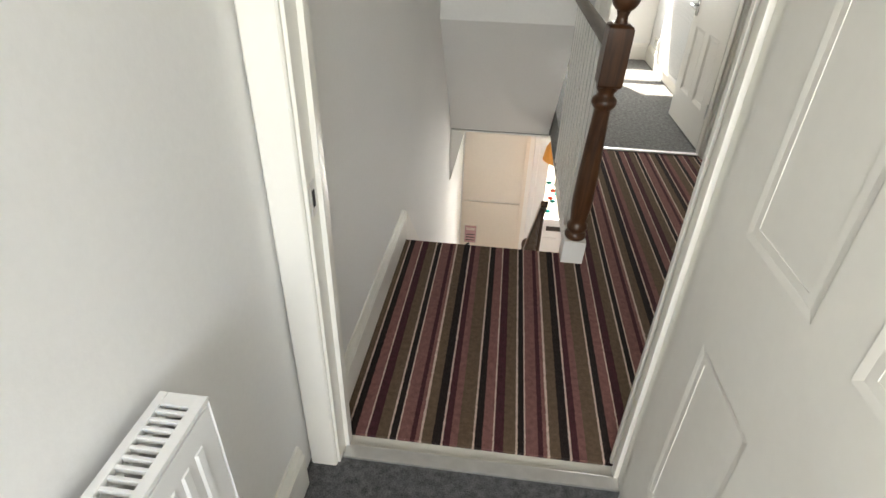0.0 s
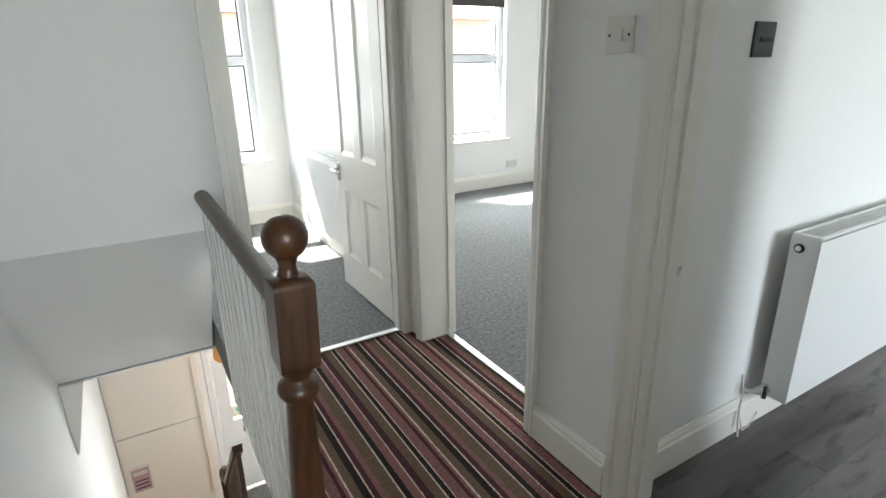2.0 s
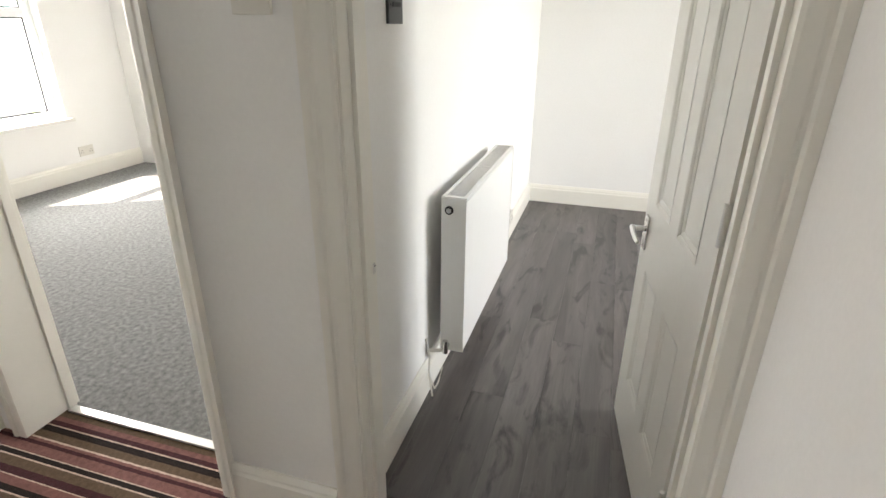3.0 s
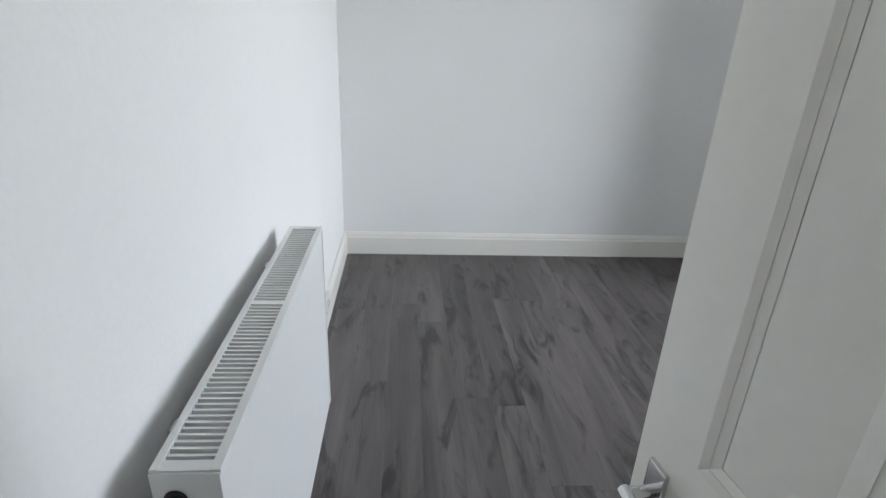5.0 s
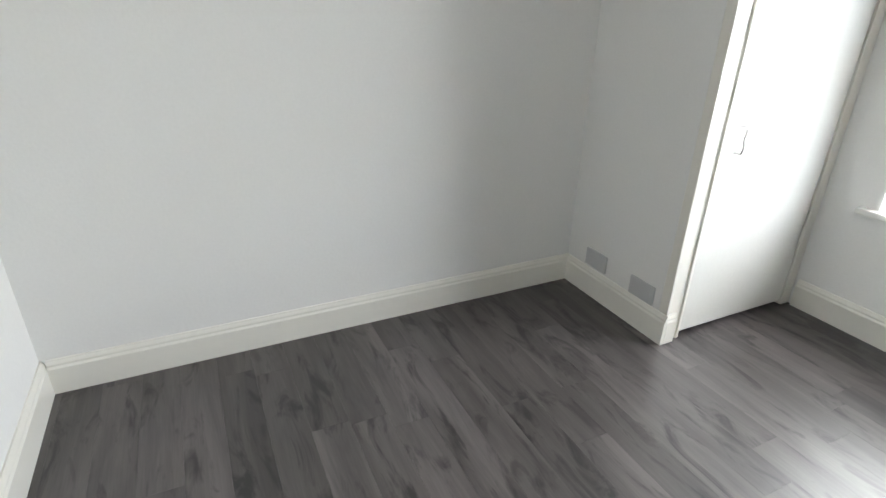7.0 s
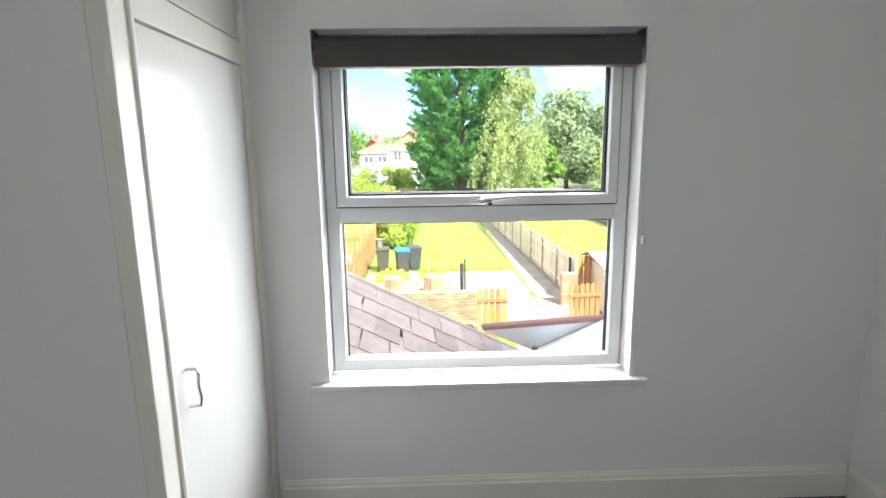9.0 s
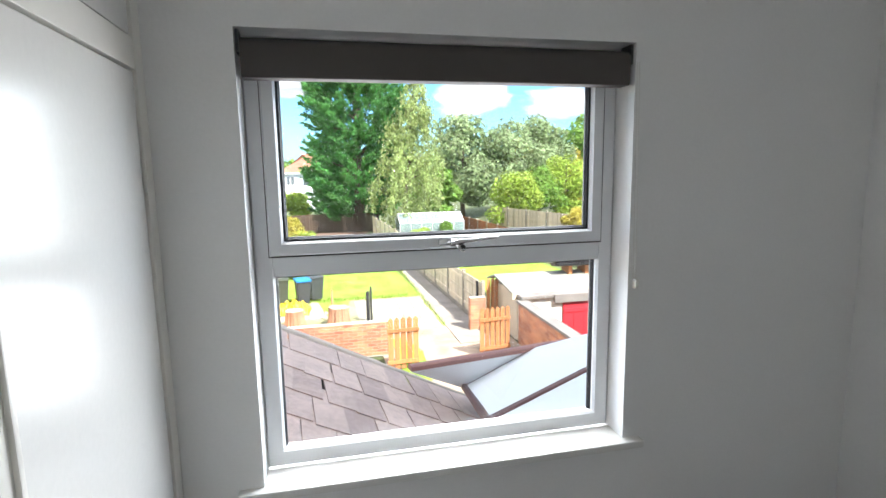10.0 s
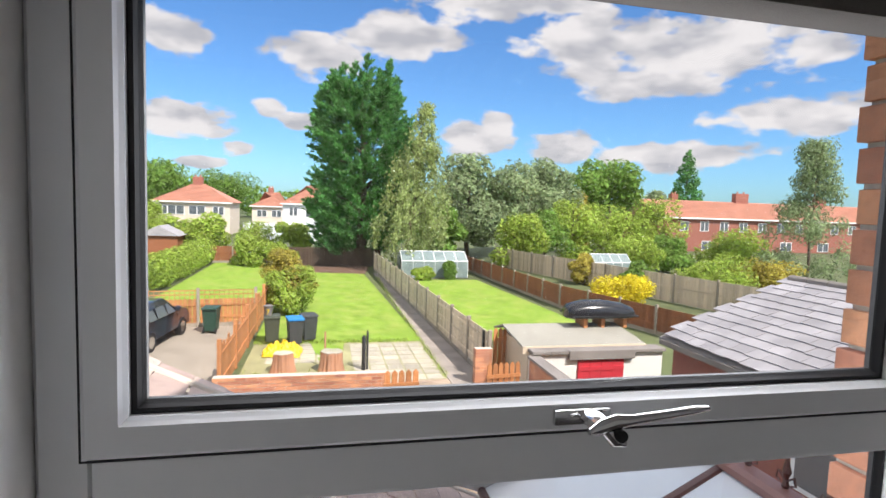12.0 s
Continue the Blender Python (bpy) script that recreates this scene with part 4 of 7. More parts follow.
def front_window(name, x0, x1, z0, z1, label, bar):
    ob = thing(name, pose(0, 0, 0), label, "window", kind="structure")
    bm = bmesh.new()
    # faces the room on the -y side
    frame_bars(bm, x0 + 0.002, x1 - 0.002, z0 + 0.03, z1 - 0.002, 0.06, 6.16, 6.08)
    f = part("window_frame", bm, UPVC, ob)
    part("transom", boxmesh(x0 + 0.06, 6.085, bar - 0.035, x1 - 0.06, 6.155, bar + 0.035, 0.006), UPVC, f)
    glazing(f, x0 + 0.06, x1 - 0.06, z0 + 0.09, bar - 0.033, 6.12)
    glazing(f, x0 + 0.06, x1 - 0.06, bar + 0.033, z1 - 0.06, 6.12)
    part("window_sill", boxmesh(x0 - 0.06, 5.965, z0 - 0.002, x1 + 0.06, 6.08, z0 + 0.028, 0.006), DOORP, ob)
    return ob


front_window("window_2", 0.62, 1.63, 0.55, 2.2, "white plastic front window with a transom", 1.42)
front_window("window_3", 3.2, 4.32, 0.53, 2.2, "white plastic bedroom window with a transom", 1.42)
ob = thing("roller_blind", pose(0, 0, 0), "rolled-up mauve-brown roller blind in a bedroom window", "blind")
part("fabric", boxmesh(3.22, 6.02, 1.93, 4.30, 6.04, 2.15, 0.004), BLIND, ob)
bm = bmesh.new()
tube(bm, [(3.22, 6.03, 2.16), (4.30, 6.03, 2.16)], 0.03, 14)
part("roller", bm, BLIND, ob, smooth=50)

# ---- the hall below ----
HALLP = material("warm_cream_emulsion", (0.80, 0.74, 0.66), 0.7, vary=0.02)
part_wall = thing("hall_panelling", pose(0, 0, 0), "cream painted boarded panel at the end of the hall", "panelling", kind="structure")
part("board", boxmesh(0.012, 5.842, LOW + 0.15, 0.70, 5.859, -1.72), HALLP, part_wall)
part("board", boxmesh(0.012, 5.842, -1.705, 0.70, 5.859, -0.26), HALLP, part_wall)
part("upright", boxmesh(0.70, 5.825, LOW, 0.745, 5.859, -0.26, 0.004), HALLP, part_wall)


def front_door():
    ob = thing("front_door", pose(0, 0, 0), "white panelled front door with leaded coloured glass", "door")
    fr = part("door_frame", boxmesh(0.803, 5.86, LOW + 0.001, 0.86, 5.95, -0.63, 0.004), UPVC, ob)
    part("upright", boxmesh(1.60, 5.86, LOW + 0.001, 1.657, 5.95, -0.63, 0.004), UPVC, fr)
    part("head", boxmesh(0.86, 5.86, -0.69, 1.60, 5.95, -0.63, 0.004), UPVC, fr)
    bm = bmesh.new()
    for a in ((0.865, LOW + 0.02, 1.595, -1.90), (0.865, -1.90, 0.985, -0.695), (1.475, -1.90, 1.595, -0.695), (0.985, -0.80, 1.475, -0.695)):
        box(bm, a[0], 5.885, a[1], a[2], 5.93, a[3])
    leaf = part("leaf", bm, UPVC, ob)
    for x0, x1 in ((0.945, 1.20), (1.26, 1.515)):
        part("panel", boxmesh(x0, 5.872, LOW + 0.16, x1, 5.886, -2.16, 0.006), UPVC, leaf)
    part("letter_plate", boxmesh(1.06, 5.874, -2.06, 1.40, 5.886, -2.00, 0.003), DARKMETAL, leaf, "dark letter plate")
    p = part("pane", boxmesh(0.985, 5.90, -1.90, 1.475, 5.908, -0.80), GLASS, leaf)
    p.visible_shadow = False
    g = material("green_glass", (0.02, 0.33, 0.28), 0.2)
    r = material("red_glass", (0.5, 0.05, 0.03), 0.2)
    random.seed(4)
    for x, z, mat, a in ((1.02, -1.42, g, 20), (1.10, -1.44, g, -30), (1.08, -1.52, r, 10), (1.13, -1.56, g, 40), (1.06, -1.62, r, 0), (1.09, -1.66, g, -15), (1.05, -1.80, g, 35), (1.3, -1.5, g, 10), (1.33, -1.6, r, 0)):
        bm = bmesh.new()
        prism(bm, [(0.035 * math.cos(q * math.pi / 4 + radians(a)), 0.022 * math.sin(q * math.pi / 4 + radians(a))) for q in range(8)], 1, -0.003, 0.0)
        o = part("coloured_pane", bm, mat, leaf)
        o.matrix_basis = pose(x, 5.897, z)
    return ob


front_door()
ORANGE = material("orange_glass_shade", (0.85, 0.36, 0.06), 0.4)
ob = thing("pendant_lamp", pose(1.05, 5.35, 0), "orange fabric pendant lamp shade hanging in the hall", "lamp")
bm = bmesh.new()
lathe(bm, [(0.03, -0.60), (0.10, -0.66), (0.17, -0.78), (0.19, -0.90), (0.185, -0.905), (0.16, -0.78), (0.09, -0.67), (0.02, -0.61)], 24)
part("shade", bm, ORANGE, ob, smooth=50)
bm = bmesh.new()
tube(bm, [(0, 0, -0.62), (0, 0, -0.251)], 0.004, 8)
part("cord", bm, PLASTIC, ob)

ob = thing("hall_cabinet", pose(0, 0, 0), "narrow white cabinet against the hall wall", "cabinet")
part("body", boxmesh(0.004, 4.55, LOW, 0.25, 5.12, -1.93, 0.004), HALLP, ob)
part("top", boxmesh(0.002, 4.53, -1.93, 0.27, 5.14, -1.90, 0.005), DOORP, ob)
part("door", boxmesh(0.25, 4.57, LOW + 0.06, 0.265, 5.10, -2.25, 0.003), HALLP, ob)
part("drawer", boxmesh(0.25, 4.57, -2.235, 0.265, 5.10, -1.945, 0.003), HALLP, ob)
PINK = material("faded_pink_card", (0.50, 0.30, 0.32), 0.7)
ob = thing("picture", pose(0.02, 5.835, -2.16), "small framed pink picture on the hall wall", "picture")
part("picture_frame", boxmesh(0.03, 0.0, -0.15, 0.20, 0.018, 0.12, 0.003), PLASTIC, ob)
part("print", boxmesh(0.045, -0.003, -0.135, 0.185, 0.0, 0.105), PINK, ob)
for z in (0.07, 0.05, -0.02, -0.06, -0.1):
    part("text_bar", boxmesh(0.06, -0.005, z - 0.006, 0.17, -0.003, z + 0.006), DARKMETAL if z < 0 else PLASTIC, ob)
ob = thing("photo_frame", pose(0.14, 4.92, -1.8995, 0, 0, 60), "small dark standing photo frame on the cabinet", "photo frame")
part("photo_frame_body", boxmesh(-0.05, -0.008, 0, 0.05, 0.008, 0.14, 0.003), RUBBER, ob)
part("print", boxmesh(-0.038, -0.0105, 0.014, 0.038, -0.008, 0.126), PLASTIC, ob)
# lower flight's dark balustrade
ob = thing("lower_balustrade", pose(0, 0, 0), "dark mahogany stair balustrade of the lower flight", "balustrade")
y0, y1, slope = 3.55, 4.80, LOW / 14 / 0.205
def stair_z(y):
    return (y - 2.10) * slope
bm = bmesh.new()
prism(bm, [(y0, stair_z(y0) + 0.86), (y1, stair_z(y1) + 0.86), (y1, stair_z(y1) + 0.91), (y0, stair_z(y0) + 0.91)], 0, 0.735, 0.785)
part("handrail", bm, MAHOG, ob)
y = y0 + 0.05
while y < y1 - 0.03:
    part("spindle", boxmesh(0.748, y - 0.013, stair_z(y) + 0.05, 0.774, y + 0.013, stair_z(y) + 0.87), MAHOG, ob)
    y += 0.10
bm = bmesh.new()
box(bm, 0.72, 4.80, LOW, 0.80, 4.88, -1.72, 0.006)
lathe(bm, [(0.02, -1.72), (0.04, -1.69), (0.045, -1.65), (0.04, -1.61), (0.02, -1.585)], 20, (0.76, 4.84))
part("newel", bm, MAHOG, ob, smooth=40)
solid("doormat", boxmesh(0.80, 5.15, LOW - 0.011, 1.66, 5.84, LOW + 0.006, 0.003), GREY, "dark grey fibre doormat behind the front door", "doormat")
bm = bmesh.new()
prism(bm, [(0.001, -0.246), (0.115, -0.246), (0.012, -0.68), (0.001, -0.69)], 1, 4.225, 4.255)
solid("tapered_fillet", bm, TRIM, "narrow white tapered timber fillet under the bulkhead", "trim", "structure")
ob = thing("latch_keep", pose(1.806, 1.8925, 0.805), "tiny brass latch keep on the doorway's jamb", "latch keep")
part("plate", boxmesh(-0.006, -0.003, -0.014, 0.006, 0.0, 0.014, 0.001), STRIPMETAL, ob)
part("screw", boxmesh(-0.002, -0.0042, 0.006, 0.002, -0.003, 0.010), DARKMETAL, ob)

# oak boards of the hall, and laminate of the box room
hall_floor = bpy.data.objects["floor_hall"]
random.seed(7)
x = 0.0
while x < 1.70:
    cut = 4.9 + 0.75 * random.random()
    for a, b in ((2.05, cut - 0.0012), (cut, 5.858)):
        part("plank", boxmesh(x + 0.0006, a, LOW - 0.0118, min(x + 0.0894, 1.72), b, LOW), OAK, hall_floor)
    x += 0.09
lam = bpy.data.objects["floor_box_slab"]
random.seed(11)
y = -1.374
while y < 1.955:
    y1b = min(y + 0.137, 1.956)
    x = 1.82 - 1.28 * random.random()
    while x < 5.036:
        xa, xb = max(x, 1.821), min(x + 1.28, 5.036)
        if xb - xa > 0.02:
            part("plank", boxmesh(xa + 0.0003, y + 0.0003, -0.0098, xb - 0.0003, y1b - 0.0003, 0.0), PLANK, lam)
        x += 1.28
    y += 0.137

# ---- outdoors: materials ----
def leaf_material(name, color, amount=0.45):
    m = random_tint(material(name, color, 0.75, spec=0.08, vary=0.25, scale=3.0, big=0.4), amount, "island")
    nt = m.node_tree
    b = nt.nodes["Principled BSDF"]
    out = [n for n in nt.nodes if n.bl_idname == "ShaderNodeOutputMaterial"][0]
    tl = nt.nodes.new("ShaderNodeBsdfTranslucent")
    mx = nt.nodes.new("ShaderNodeMixShader")
    mx.inputs[0].default_value = 0.45
    nt.links.new(b.inputs["Base Color"].links[0].from_socket, tl.inputs[0])
    nt.links.new(b.outputs[0], mx.inputs[1])
    nt.links.new(tl.outputs[0], mx.inputs[2])
    nt.links.new(mx.outputs[0], out.inputs[0])
    return m


GRASS = material("mown_grass", (0.20, 0.32, 0.045), 0.9, spec=0.1, bump=0.8, scale=45, vary=0.30, big=2.2)
ROUGH = material("rough_ground", (0.085, 0.105, 0.040), 0.95, bump=0.8, scale=3, vary=0.4, big=0.15)
EARTH = material("bare_red_earth", (0.13, 0.075, 0.050), 0.95, bump=0.7, scale=9, vary=0.35)
MOSS = material("mossy_joint", (0.30, 0.29, 0.15), 0.95, bump=0.7, scale=30, vary=0.4, big=1.2)
GRAVEL = material("brown_gravel", (0.36, 0.275, 0.205), 0.95, bump=1.0, scale=55, vary=0.5)
TARMAC = material("dark_path", (0.29, 0.255, 0.225), 0.9, bump=0.6, scale=30, vary=0.3)
CONCRETE = material("pale_concrete", (0.30, 0.26, 0.21), 0.9, bump=0.4, scale=25, vary=0.2)
SLAB = random_tint(material("paving_slab", (0.40, 0.37, 0.30), 0.9, bump=0.4, scale=20, vary=0.22), 0.16)
BRICK = random_tint(material("orange_brick", (0.48, 0.21, 0.12), 0.9, bump=0.6, scale=60, vary=0.25), 0.28)
MORTAR = material("lime_mortar", (0.52, 0.47, 0.40), 0.95, bump=0.5, scale=80, vary=0.15)
REDWOOD = wood_material("red_brown_fence", (0.20, 0.068, 0.028), (0.33, 0.125, 0.055), axis=2, rough=0.8, knots=0.2)
ORANGEW = wood_material("orange_stained_wood", (0.36, 0.14, 0.050), (0.52, 0.23, 0.09), axis=2, rough=0.75, knots=0.2)
GREYW = wood_material("weathered_grey_wood", (0.50, 0.41, 0.30), (0.68, 0.57, 0.43), axis=2, rough=0.9, knots=0.15)
DARKW = wood_material("dark_old_fence", (0.055, 0.035, 0.025), (0.10, 0.065, 0.045), axis=2, rough=0.9, knots=0.1)
SLATE = random_tint(material("purple_grey_slate", (0.50, 0.385, 0.335), 0.62, bump=0.45, scale=24, vary=0.22, big=2.5), 0.20)
SLATE_B = random_tint(material("blue_grey_slate", (0.32, 0.31, 0.325), 0.6, bump=0.4, scale=24, vary=0.2), 0.16)
def lichen(m, color, low, high, scale):
    """Scattered pale specks of lichen and mortar dust on an outdoor surface."""
    nt = m.node_tree
    b = nt.nodes["Principled BSDF"]
    old = b.inputs["Base Color"].links[0].from_socket
    g, n, k, mx = nt.nodes.new("ShaderNodeNewGeometry"), nt.nodes.new("ShaderNodeTexNoise"), nt.nodes.new("ShaderNodeMapRange"), nt.nodes.new("ShaderNodeMix")
    n.inputs["Scale"].default_value, n.inputs["Detail"].default_value, n.inputs["Roughness"].default_value = scale, 6, 0.7
    k.inputs["From Min"].default_value, k.inputs["From Max"].default_value = low, high
    mx.data_type = "RGBA"
    mx.inputs[7].default_value = (*color, 1)
    nt.links.new(g.outputs["Position"], n.inputs["Vector"])
    nt.links.new(n.outputs["Fac"], k.inputs["Value"])
    nt.links.new(k.outputs[0], mx.inputs[0])
    nt.links.new(old, mx.inputs[6])
    nt.links.new(mx.outputs[2], b.inputs["Base Color"])


lichen(SLATE, (0.66, 0.62, 0.58), 0.66, 0.72, 14.0)
lichen(SLAB, (0.30, 0.31, 0.16), 0.55, 0.72, 5.0)
lichen(CONCRETE, (0.22, 0.19, 0.15), 0.52, 0.75, 1.3)
lichen(GRASS, (0.30, 0.34, 0.09), 0.48, 0.70, 1.1)
POLY = material("white_polycarbonate", (0.80, 0.83, 0.84), 0.35, vary=0.04)
BROWNPVC = material("brown_plastic_bar", (0.105, 0.040, 0.034), 0.35, vary=0.06)
PINKPVC = material("faded_pink_brown_capping", (0.30, 0.15, 0.125), 0.5, vary=0.1)
FELT = material("grey_roof_felt", (0.30, 0.29, 0.25), 0.95, bump=0.4, scale=60, vary=0.12)
WHITEWASH = material("whitewashed_brick", (0.70, 0.69, 0.66), 0.85, bump=0.4, scale=30, vary=0.1)
REDPAINT = material("red_painted_boards", (0.50, 0.035, 0.05), 0.45, vary=0.1)
COPING = material("stone_coping", (0.22, 0.20, 0.185), 0.9, bump=0.4, scale=30, vary=0.25)
ROOFRED = material("orange_red_roof_tiles", (0.46, 0.215, 0.15), 0.85, bump=0.8, scale=5, vary=0.2, big=0.8)
RENDERW = material("cream_render", (0.66, 0.58, 0.49), 0.9, vary=0.08, big=0.3)
RENDERB = material("white_render", (0.72, 0.76, 0.80), 0.9, vary=0.05, big=0.3)
TERRBRICK = material("red_terrace_brick", (0.30, 0.115, 0.085), 0.9, bump=0.3, scale=12, vary=0.2, big=0.5)
DARKGLASS = material("dark_window_glass", (0.10, 0.12, 0.14), 0.08, spec=0.6)
BARK = material("grey_brown_bark", (0.12, 0.09, 0.065), 0.95, bump=1.0, scale=12, vary=0.4)
STUMPW = material("cut_stump_wood", (0.40, 0.20, 0.12), 0.9, bump=0.9, scale=25, vary=0.35)
CONIFER = leaf_material("dark_conifer_green", (0.125, 0.31, 0.095))
BIRCHL = leaf_material("yellow_green_birch", (0.35, 0.42, 0.17))
WILLOW = leaf_material("grey_green_willow", (0.29, 0.37, 0.195))
OAKL = leaf_material("deep_green_leaves", (0.20, 0.33, 0.075))
BUSHL = leaf_material("bright_green_leaves", (0.35, 0.46, 0.09))
YELLOWL = leaf_material("golden_leaves", (0.72, 0.62, 0.05), 0.3)
BRONZEL = leaf_material("bronze_tipped_leaves", (0.42, 0.36, 0.08), 0.5)
CARP = material("dark_blue_car_paint", (0.022, 0.026, 0.040), 0.22, coat=0.8, vary=0.02)
BINGREEN = material("dark_green_bin", (0.018, 0.060, 0.040), 0.5)
BINGREY = material("dark_grey_bin", (0.050, 0.055, 0.060), 0.5)
BINOLIVE = material("olive_grey_bin", (0.060, 0.072, 0.050), 0.55)
BLUELID = material("bright_blue_lid", (0.02, 0.22, 0.55), 0.4)
TARPY = material("yellow_tarpaulin", (0.72, 0.52, 0.02), 0.45, bump=0.5, scale=12, vary=0.1)
BOXBLACK = material("black_gloss_plastic", (0.018, 0.019, 0.022), 0.18)
REDLAMP = material("red_tail_lamp", (0.5, 0.02, 0.02), 0.2)

# ---- outdoors: ground ----
solid("ground", boxmesh(-300, -420, GND - 0.6, 300, 220, GND - 0.02), ROUGH, "rough green ground reaching to the horizon", "ground", "structure")
def sheet(name, pts, z, mat, label, category):
    bm = bmesh.new()
    prism(bm, pts, 2, GND - 0.05, z)
    return solid(name, bm, mat, label, category, "structure")


sheet("lawn_garden", [(5.95, -18.3), (5.95, -39.2), (1.3, -36.5), (0.55, -18.2), (3.1, -18.2), (3.3, -16.2), (3.9, -16.2), (4.2, -18.3)], GND + 0.015, GRASS, "bright mown garden lawn", "lawn")
sheet("lawn_neighbour_left", [(6.15, -21.2), (11.2, -20.6), (11.4, -41.5), (6.2, -41.5)], GND + 0.01, GRASS, "bright mown lawn of the next garden", "lawn")
sheet("lawn_neighbour_right", [(-0.75, -17.5), (-6.4, -20.5), (-5.6, -33.0), (-0.1, -33.0)], GND + 0.01, GRASS, "bright mown lawn of the next garden", "lawn")
sheet("path", [(-0.42, -12.6), (0.55, -12.6), (0.62, -36), (0.32, -36)], GND + 0.03, TARMAC, "dark worn garden path", "path")
sheet("driveway", [(6.2, -9.0), (14, -9.0), (14, -21), (6.2, -21)], GND + 0.012, CONCRETE, "pale concrete driveway", "driveway")
sheet("gravel_yard", [(-0.9, -6.0), (2.6, -6.0), (2.6, -14.2), (-0.9, -14.2)], GND + 0.008, GRAVEL, "brown gravel yard by the gates", "gravel")
sheet("yard_grass", [(1.75, -10.4), (2.3, -10.4), (2.25, -13.4), (1.95, -13.5), (1.6, -12.3)], GND + 0.022, GRASS, "thin patch of grass in the yard", "grass")
sheet("bare_earth", [(6.0, -36.5), (1.2, -35.6), (0.6, -39.6), (6.0, -39.6)], GND + 0.02, EARTH, "bare reddish earth under the conifer", "earth")
sheet("patio", [(0.56, -14.1), (5.9, -14.1), (5.9, -18.3), (0.56, -18.25)], GND + 0.004, MOSS, "mossy joints between patio slabs", "patio")
patio = bpy.data.objects["patio"]
random.seed(21)
slab_me = mesh_of("slab", boxmesh(-0.212, -0.212, 0, 0.212, 0.212, 0.03, 0.004), SLAB)
def slab(x, y):
    o = new("slab", slab_me)
    o.parent = patio
    o.matrix_basis = pose(x, y, GND - 0.020 + 0.005 * random.random(), random.uniform(-0.6, 0.6), random.uniform(-0.6, 0.6), random.uniform(-0.8, 0.8))


for i in range(5):
    for k in range(8):
        slab(0.86 + i * 0.47, -14.45 - k * 0.47)
for i in range(4):
    for k in range(5):
        slab(3.75 + i * 0.47, -16.25 - k * 0.47)

# ---- outdoors: fences and walls ----
def fence(name, a, b, high, mat, label, bay=1.83, rails=2, posts=True, board=0.12, seed=0, gravel_board=True, trellis=0.0, ragged=0.0):
    """Panels between concrete posts along a straight line, with boards and rails."""
    random.seed(seed)
    a, b = Vector((*a, 0)), Vector((*b, 0))
    run = (b - a).length
    n = max(1, round(run / bay))
    w = run / n
    ang = math.degrees(math.atan2((b - a).y, (b - a).x))
    ob = thing(name, Matrix.Translation((a.x, a.y, GND)) @ pose(0, 0, 0, 0, 0, ang), label, "fence")
    post = mesh_of("post", boxmesh(-0.05, -0.05, 0, 0.05, 0.05, high + 0.08, 0.012), CONCRETE if posts else mat)
    boards = mesh_of("board", boxmesh(0, -0.012, 0.0, board - 0.006, 0.012, 1.0, 0.0), mat)
    rail = mesh_of("rail", boxmesh(0.05, -0.035, -0.03, w - 0.05, 0.035, 0.03), mat)
    base = mesh_of("gravel_board", boxmesh(0.05, -0.025, 0, w - 0.05, 0.025, 0.15), CONCRETE)
    def put(nm, me, m):
        o = new(nm, me)
        o.parent = ob
        o.matrix_basis = m
        return o
    for i in range(n + 1):
        put("post", post, pose(i * w, 0, 0, 0, random.uniform(-0.8, 0.8), 0))
    z0 = 0.15 if gravel_board else 0.02
    for i in range(n):
        if gravel_board:
            put("gravel_board", base, pose(i * w, 0, 0))
        for r in range(rails):
            put("rail", rail, pose(i * w, 0, z0 + (high - z0 - trellis) * ((r + 0.5) / rails if rails > 1 else 0.55)))
        k = max(1, int((w - 0.1) / board))
        for j in range(k):
            h = (high - z0 - trellis) * (1 - ragged * random.random())
            put("board", boards, pose(i * w + 0.05 + j * (w - 0.1) / k, random.uniform(-0.003, 0.003), z0) @ Matrix.Diagonal((1, 1, h, 1)))
        if trellis:
            bm = bmesh.new()
            box(bm, 0.05, -0.015, high - 0.03, w - 0.05, 0.015, high)
            x = 0.1
            while x < w - 0.08:
                box(bm, x, -0.012, high - trellis, x + 0.02, 0.012, high - 0.03)
                x += 0.16
            box(bm, 0.05, -0.010, high - trellis * 0.55, w - 0.05, 0.010, high - trellis * 0.45)
            put("trellis", mesh_of("trellis", bm, mat), pose(i * w, 0, 0))
    return ob


fence("panel_fence", (-0.45, -13.9), (0.42, -37.6), 1.28, GREYW, "weathered grey panel fence with concrete posts", rails=3, board=0.15, seed=1)
fence("brown_fence", (-8.9, -16.6), (-7.0, -23.7), 1.05, REDWOOD, "red-brown panel fence with concrete posts", rails=2, board=0.15, seed=2)
fence("brown_fence", (-7.0, -23.7), (-6.25, -38.2), 1.05, REDWOOD, "red-brown panel fence with concrete posts", rails=2, board=0.15, seed=3)
fence("board_fence", (-15.5, -17.5), (-9.6, -41.5), 1.45, GREYW, "weathered grey close-board fence", bay=2.6, rails=1, board=0.16, seed=4, gravel_board=False)
fence("trellis_fence", (6.2, -21.05), (13.8, -20.1), 1.32, ORANGEW, "orange stained fence with a trellis top", rails=2, board=0.14, seed=5, trellis=0.32)
fence("slatted_fence", (6.1, -13.6), (6.02, -24.3), 1.26, ORANGEW, "old pale slatted boundary fence, uneven at the top", bay=2.1, rails=2, board=0.19, seed=6, posts=False, gravel_board=False, ragged=0.22)
fence("back_fence", (7.2, -41.8), (11.8, -41.6), 1.2, REDWOOD, "red-brown fence panels at the garden's end", rails=1, board=0.15, seed=7)
